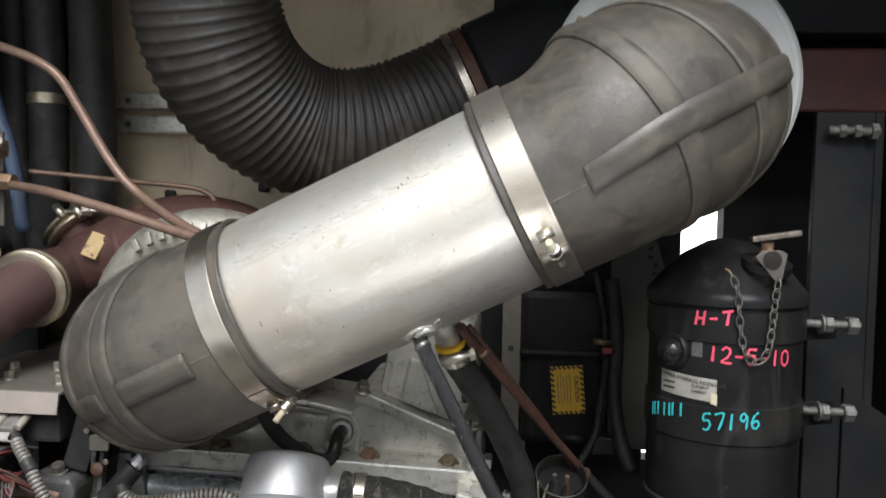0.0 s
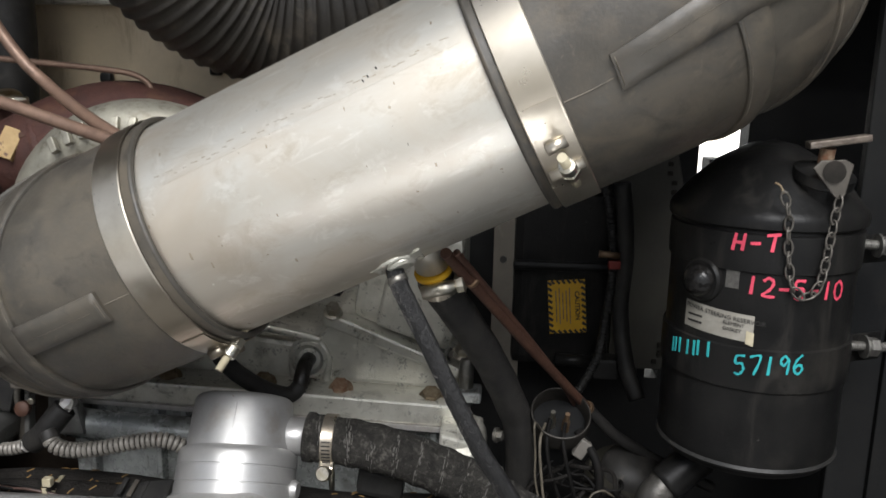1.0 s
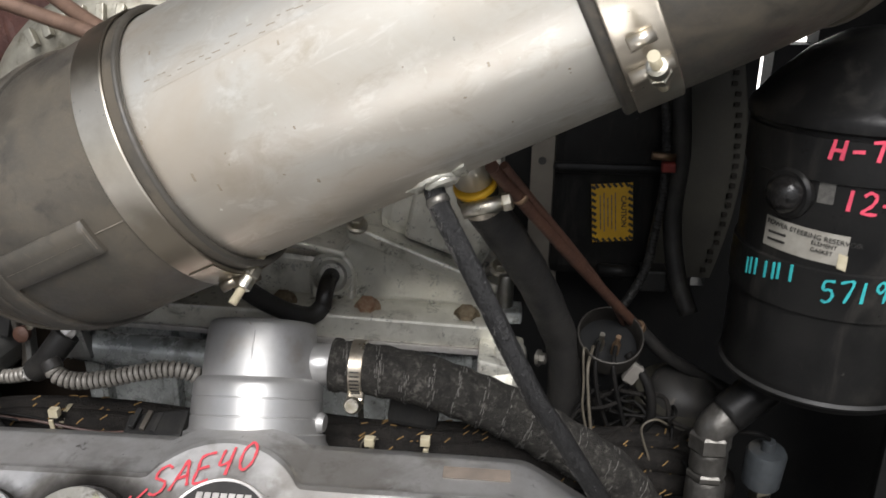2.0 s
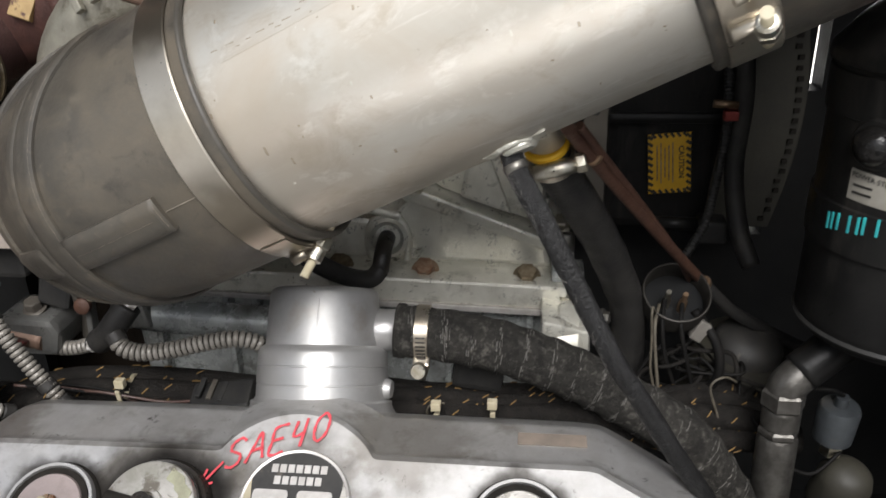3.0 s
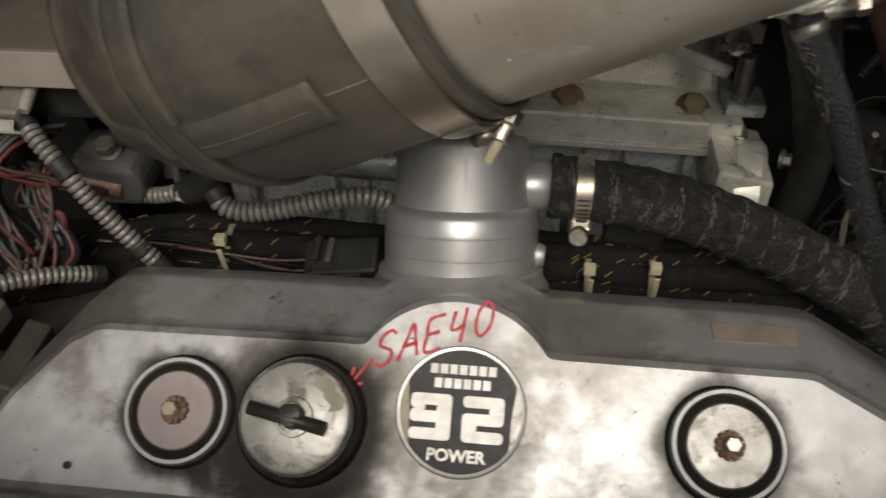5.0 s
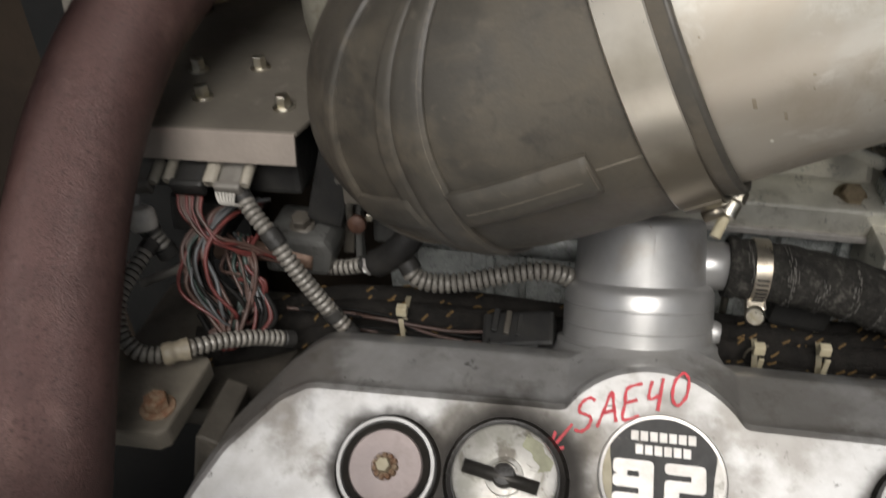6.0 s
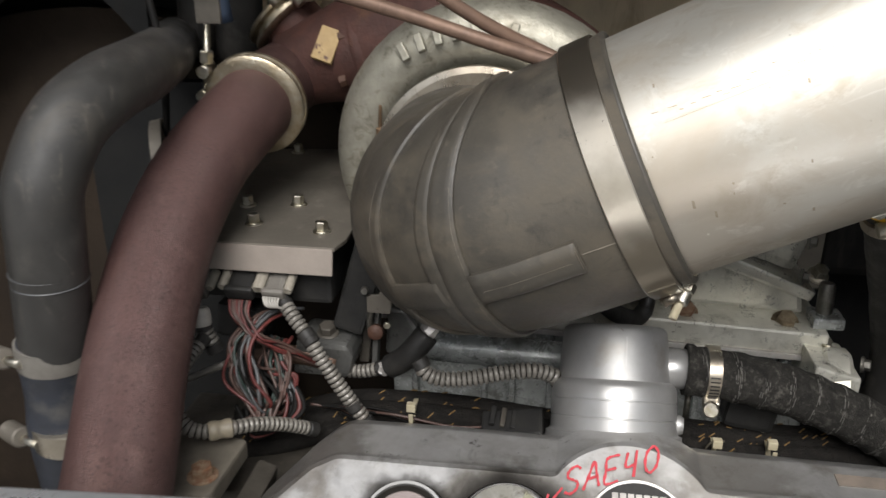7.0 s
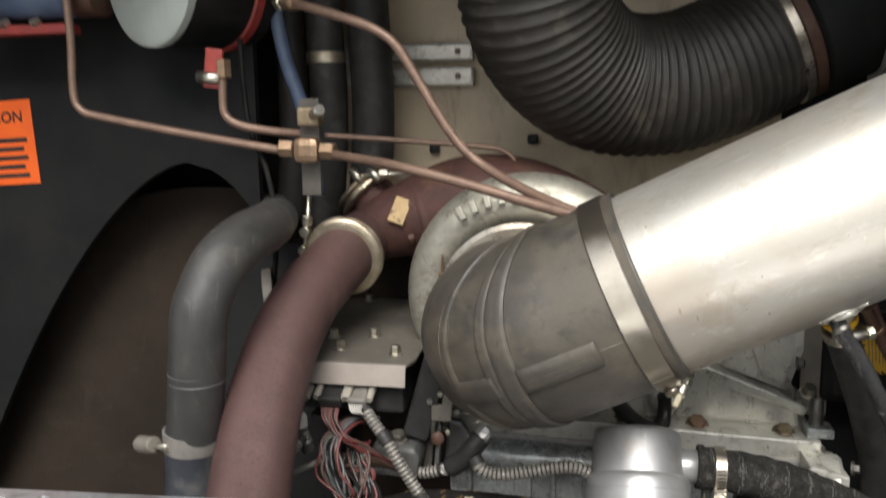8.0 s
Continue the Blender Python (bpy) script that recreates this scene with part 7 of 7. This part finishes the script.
whole("dipstick", tube([V3((-0.395, 0.150, 0.902)), V3((-0.345, 0.155, 0.925))], 0.0036, 10), GREYCON, "pale rod end lying by the conduit", "rod")
whole("copper_stub", tube(spline([(-0.345, 0.19, 0.912), (-0.30, 0.19, 0.914), (-0.262, 0.19, 0.908)], 4), 0.009, 14), COPPER, "copper-brown tube behind the wire bundle", "tube")

# ---- brackets and bosses at the engine's end ----
ebr = thing("engine_bracket", (-0.34, 0.05, 0.86), "oily grey engine bracket with one rusty bolt", "bracket")
part("plate", prism([(-0.43, 0.014), (-0.322, 0.014), (-0.316, 0.020), (-0.314, 0.088), (-0.318, 0.092), (-0.43, 0.092)], 0.018, Matrix.Translation((0, 0, 0.868)), 0.003), BRACKET, ebr)
part("ledge", prism([(-0.43, 0.088), (-0.29, 0.088), (-0.27, 0.24), (-0.43, 0.24)], 0.02, Matrix.Translation((0, 0, 0.810)), 0.003), GREASY, ebr)
part("side", prism([(-0.335, 0.75), (-0.310, 0.75), (-0.288, 0.862), (-0.305, 0.868)], 0.06, at_y(0.09), 0.003), GREASY, ebr)
bolt((-0.331, 0.037, 0.886), (0, 0, 1), 0.0088, 0.009, RUSTY, 0.0125, "bolt", ebr)
ebs = thing("lifting_boss", (-0.272, 0.20, 0.90), "oily grey cast ledge with a plated bolt and upright lugs", "bracket")
part("ledge", prism([(-0.305, 0.895), (-0.250, 0.895), (-0.244, 0.918), (-0.250, 0.931), (-0.300, 0.933)], 0.05, at_y(0.235), 0.006), CASTOIL, ebs)
bolt((-0.273, 0.203, 0.933), (0.02, -0.3, 1), 0.0080, 0.009, GREASY, 0.0105, "bolt", ebs)
part("lug", prism([(-0.250, 0.890), (-0.240, 0.890), (-0.231, 0.960), (-0.224, 1.02), (-0.230, 1.022), (-0.240, 0.96)], 0.010, at_y(0.236), 0.002), GREASY, ebs)
part("lug", prism([(-0.234, 0.890), (-0.228, 0.890), (-0.224, 0.955), (-0.229, 0.957)], 0.012, at_y(0.222), 0.002), CASTOIL, ebs)
part("web", prism([(-0.226, 0.895), (-0.186, 0.895), (-0.192, 0.925), (-0.206, 0.945), (-0.222, 0.947)], 0.014, at_y(0.252), 0.004), CASTOIL, ebs)
lev = thing("throttle_lever", (-0.22, 0.20, 0.95), "plated throttle linkage plate with small bolts", "linkage")
part("plate", prism([(-0.232, 0.962), (-0.210, 0.962), (-0.206, 0.994), (-0.217, 0.997), (-0.220, 0.981), (-0.232, 0.979)], 0.004, at_y(0.198), 0.001), PLATE, lev)
for x, z in ((-0.234, 0.985), (-0.203, 0.975), (-0.206, 0.997)):
    part("screw", hexagon(0.0036, 0.007, (x, 0.196, z), (0.2, -1, 0.1)), STEELDARK, lev)
part("pivot", lathe([(0.0075, 0), (0.0075, 0.005), (0.005, 0.007), (0, 0.007)], (-0.226, 0.204, 0.938), (0, -1, 0.2), 18), RUSTROD, lev)
part("arm", tube(spline([(-0.231, 0.205, 0.930), (-0.232, 0.203, 0.95), (-0.226, 0.20, 0.972)], 4), 0.0030, 10), STEELDARK, lev)
whole("oil_gallery", tube(spline([(-0.215, 0.262, 0.90), (-0.17, 0.258, 0.898), (-0.11, 0.256, 0.898), (-0.03, 0.256, 0.895)], 4), 0.016, 18), CASTDK, "grey cast gallery along the engine case", "engine casting")

# ---- coolant hose at the side ----
lh = thing("radiator_hose", (-0.44, 0.04, 0.80), "worn black radiator hose with a blue sleeve at its foot", "hose")
lh_path = spline([(-0.53, 0.48, 1.165), (-0.452, 0.30, 1.178), (-0.411, 0.17, 1.183), (-0.404, 0.100, 1.180), (-0.410, 0.058, 1.164), (-0.419, 0.038, 1.133), (-0.424, 0.034, 1.110), (-0.430, 0.036, 1.060), (-0.436, 0.038, 1.010), (-0.440, 0.040, 0.985)], 7)
part("hose", tube(lh_path, 0.0272, 32), WORNHOSE, lh)
for z in (1.060, 1.052):
    part("pale_line", lathe([(0.0270, -0.0006), (0.0276, 0), (0.0270, 0.0006)], (-0.4305, 0.036, z), (0.05, -0.03, 1), 32), GREYWIRE, lh)
part("blue_sleeve", tube(spline([(-0.439, 0.040, 1.0), (-0.444, 0.042, 0.95), (-0.450, 0.046, 0.88), (-0.452, 0.05, 0.75)], 5), lambda i, s: 0.0278 + 0.001 * math.sin(i), 28), SLEEVE, lh, "faded blue silicone sleeve")
for z in (0.990, 0.918):
    hc = thing("spring_clamp", (-0.436, 0.042, z), "band clamp with a spring-loaded bolt on the radiator hose", "hose clamp", "radiator hose clamps")
    part("band", lathe([(0.0282, -0.010), (0.0296, -0.0095), (0.0296, 0.0095), (0.0282, 0.010)], (-0.4405, 0.041, z), (0.05, -0.03, 1), 36), GREYCON if z > 0.95 else STEEL, hc)
    part("bolt", tube([V3((-0.452, 0.014, z)), V3((-0.500, 0.045, z - 0.014))], 0.0035, 10), ZINC, hc)
    part("spring", ribbed([(-0.476, 0.028, z - 0.005), (-0.490, 0.038, z - 0.010), (-0.502, 0.046, z - 0.013)], 0.0088, 0.002, 0.005, 14), PLATE, hc)
    part("nut", hexagon(0.0075, 0.008, (-0.500, 0.045, z - 0.013), (-0.048, 0.031, -0.014)), TARNISH, hc)
fl = thing("pipe_flange", (-0.40, 0.24, 1.05), "pale flange edge behind the exhaust pipe", "flange")
part("ring", lathe([(0.036, 0), (0.044, 0.001), (0.045, 0.012), (0.036, 0.013)], (-0.452, 0.255, 1.075), (0.9, 0.35, 0.1), 36), PLATE, fl)

# ---- copper lines ----
def line(pts, r, label, material=COPPER):
    return whole("copper_line", tube(spline(pts, 8), r, 14), material, label, "tube", "copper lines")


line([(-0.690, 0.25, 1.470), (-0.688, 0.25, 1.40), (-0.690, 0.25, 1.335), (-0.680, 0.25, 1.315), (-0.655, 0.25, 1.307), (-0.55, 0.25, 1.287), (-0.415, 0.25, 1.264)], 0.0052, "copper line bending from the compressor to the tee")
line([(-0.360, 0.25, 1.260), (-0.31, 0.21, 1.256), (-0.255, 0.168, 1.250), (-0.183, 0.150, 1.234), (-0.118, 0.135, 1.217), (-0.062, 0.118, 1.204), (-0.02, 0.13, 1.19)], 0.0054, "copper line from the tee over the elbow")
line([(-0.395, 0.245, 1.432), (-0.353, 0.215, 1.418), (-0.300, 0.200, 1.400), (-0.268, 0.198, 1.380), (-0.245, 0.200, 1.345), (-0.218, 0.200, 1.300), (-0.196, 0.20, 1.270), (-0.172, 0.195, 1.250), (-0.127, 0.165, 1.228), (-0.072, 0.130, 1.208), (-0.03, 0.14, 1.19)], 0.0054, "copper line bending down behind the intake pipe")
line([(-0.489, 0.25, 1.370), (-0.492, 0.25, 1.330), (-0.490, 0.25, 1.308), (-0.474, 0.25, 1.296), (-0.44, 0.26, 1.288), (-0.395, 0.285, 1.282)], 0.0052, "copper line looping from the red bracket to the tee")
line([(-0.405, 0.36, 1.280), (-0.314, 0.377, 1.273), (-0.202, 0.377, 1.264), (-0.172, 0.377, 1.258), (-0.158, 0.377, 1.246), (-0.156, 0.377, 1.225)], 0.0034, "thin copper line hooking into the turbine")
tee = thing("brass_tee", (-0.387, 0.25, 1.24), "dull brass tee with hexagon nuts on a tarnished bracket", "fitting")
part("body", box((0.032, 0.022, 0.030), Matrix.Translation((-0.388, 0.25, 1.265)), 0.009), BRASS, tee)
part("nut", hexagon(0.0105, 0.018, (-0.4045, 0.25, 1.2665), (-1, 0, 0.05)), BRASS, tee)
part("nut", hexagon(0.0105, 0.018, (-0.3715, 0.25, 1.264), (1, -0.1, -0.05)), BRASS, tee)
part("bracket", box((0.024, 0.004, 0.115), Matrix.Translation((-0.391, 0.268, 1.2675)), 0.001), GREASY, tee, "dark grey steel bracket strip")
part("clip", box((0.028, 0.02, 0.022), Matrix.Translation((-0.388, 0.262, 1.304)), 0.004), TARNISH, tee)
part("bolt", tube([V3((-0.380, 0.25, 1.306)), V3((-0.366, 0.235, 1.312))], 0.0062, 12), ZINC, tee)

# ---- compressor, hoses and bulkhead clutter at the top ----
comp = thing("air_compressor", (-0.58, 0.3, 1.38), "black compressor drum with a grey-green end and red trim", "compressor")
cw = V3((0.44, 0.90, 0.03)).normalized()
cc0 = V3((-0.585, 0.258, 1.474))
part("end_plate", lathe([(0.0, -0.004), (0.080, -0.004), (0.085, 0.0), (0.085, 0.01), (0, 0.01)], cc0, cw, 56), GREYGREEN, comp)
part("drum", lathe([(0.082, 0.008), (0.084, 0.012), (0.084, 0.11), (0.080, 0.14), (0, 0.14)], cc0, cw, 56), CANPAINT, comp)
part("red_band", lathe([(0.084, 0.096), (0.087, 0.098), (0.087, 0.110), (0.084, 0.112)], cc0, cw, 56), REDPAINT, comp, "dull red band")
part("fitting", tube([V3((-0.415, 0.262, 1.436)), V3((-0.392, 0.245, 1.432))], 0.0085, 12), BRASS, comp)
part("fitting_nut", hexagon(0.0105, 0.012, (-0.424, 0.268, 1.4375), (0.8, -0.6, -0.1)), ZINC, comp)
part("red_bracket", box((0.022, 0.006, 0.046), Matrix.Translation((-0.503, 0.252, 1.362)) @ Matrix.Rotation(radians(8), 4, "Y"), 0.002), REDPAINT, comp, "red painted bracket")
part("bracket_bolt", tube([V3((-0.522, 0.25, 1.352)), V3((-0.492, 0.248, 1.350))], 0.0072, 12), ZINC, comp)
part("brass_nut", hexagon(0.009, 0.022, (-0.489, 0.25, 1.372), (0, 0, -1)), BRASS, comp)
tank = thing("air_tank", (-0.75, 0.28, 1.40), "blue and rust capped cylinder over a red bracket", "cylinder")
part("body", tube([V3((-0.86, 0.30, 1.462)), V3((-0.70, 0.29, 1.462))], 0.030, 28), BLUESLEEVE, tank)
part("rust_cap", tube([V3((-0.70, 0.29, 1.462)), V3((-0.665, 0.288, 1.462))], 0.0305, 28), RUSTROD, tank)
part("bracket", box((0.20, 0.03, 0.012), Matrix.Translation((-0.81, 0.29, 1.418)), 0.002), REDPAINT, tank)
for x in (-0.80, -0.755):
    part("bolt", hexagon(0.008, 0.008, (x, 0.28, 1.424), (0, -0.6, 0.8)), ZINC, tank)
for k, (x, y, r) in enumerate(((-0.43, 0.44, 0.026), (-0.372, 0.46, 0.030), (-0.49, 0.46, 0.022))):
    whole("black_riser", tube(spline([(x - 0.01, y, 1.64), (x, y, 1.45), (x + 0.005, y, 1.30), (x - 0.01, y + 0.01, 1.15)], 6), r, 20), BLACKRUB, "black rubber riser hose against the bulkhead", "hose", "riser hoses")
whole("riser_clamp", lathe([(0.0255, -0.008), (0.0275, -0.007), (0.0275, 0.007), (0.0255, 0.008)], (-0.4275, 0.44, 1.385), (0, 0, 1), 28), VBAND, "bright band clamp on a black riser hose", "hose clamp")
whole("blue_hose", tube(spline([(-0.47, 0.36, 1.46), (-0.455, 0.36, 1.38), (-0.43, 0.36, 1.30), (-0.42, 0.37, 1.20)], 6), 0.0095, 14), BLUESLEEVE, "dark blue air hose", "hose")
wire([(-0.49, 0.30, 1.40), (-0.475, 0.28, 1.30), (-0.445, 0.26, 1.24), (-0.432, 0.25, 1.17), (-0.445, 0.26, 1.08), (-0.46, 0.28, 1.0)], 0.0036, BLACKWIRE, "black_cable", "black cable hanging beside the tee bracket")
for x, z in ((-0.15, 1.268), (0.03, 1.262), (-0.30, 1.255)):
    whole("wall_clip", box((0.016, 0.012, 0.014), Matrix.Translation((x, 0.562, z)), 0.004), PLASTIC, "small black clip on the beige bulkhead", "clip", "bulkhead clips")
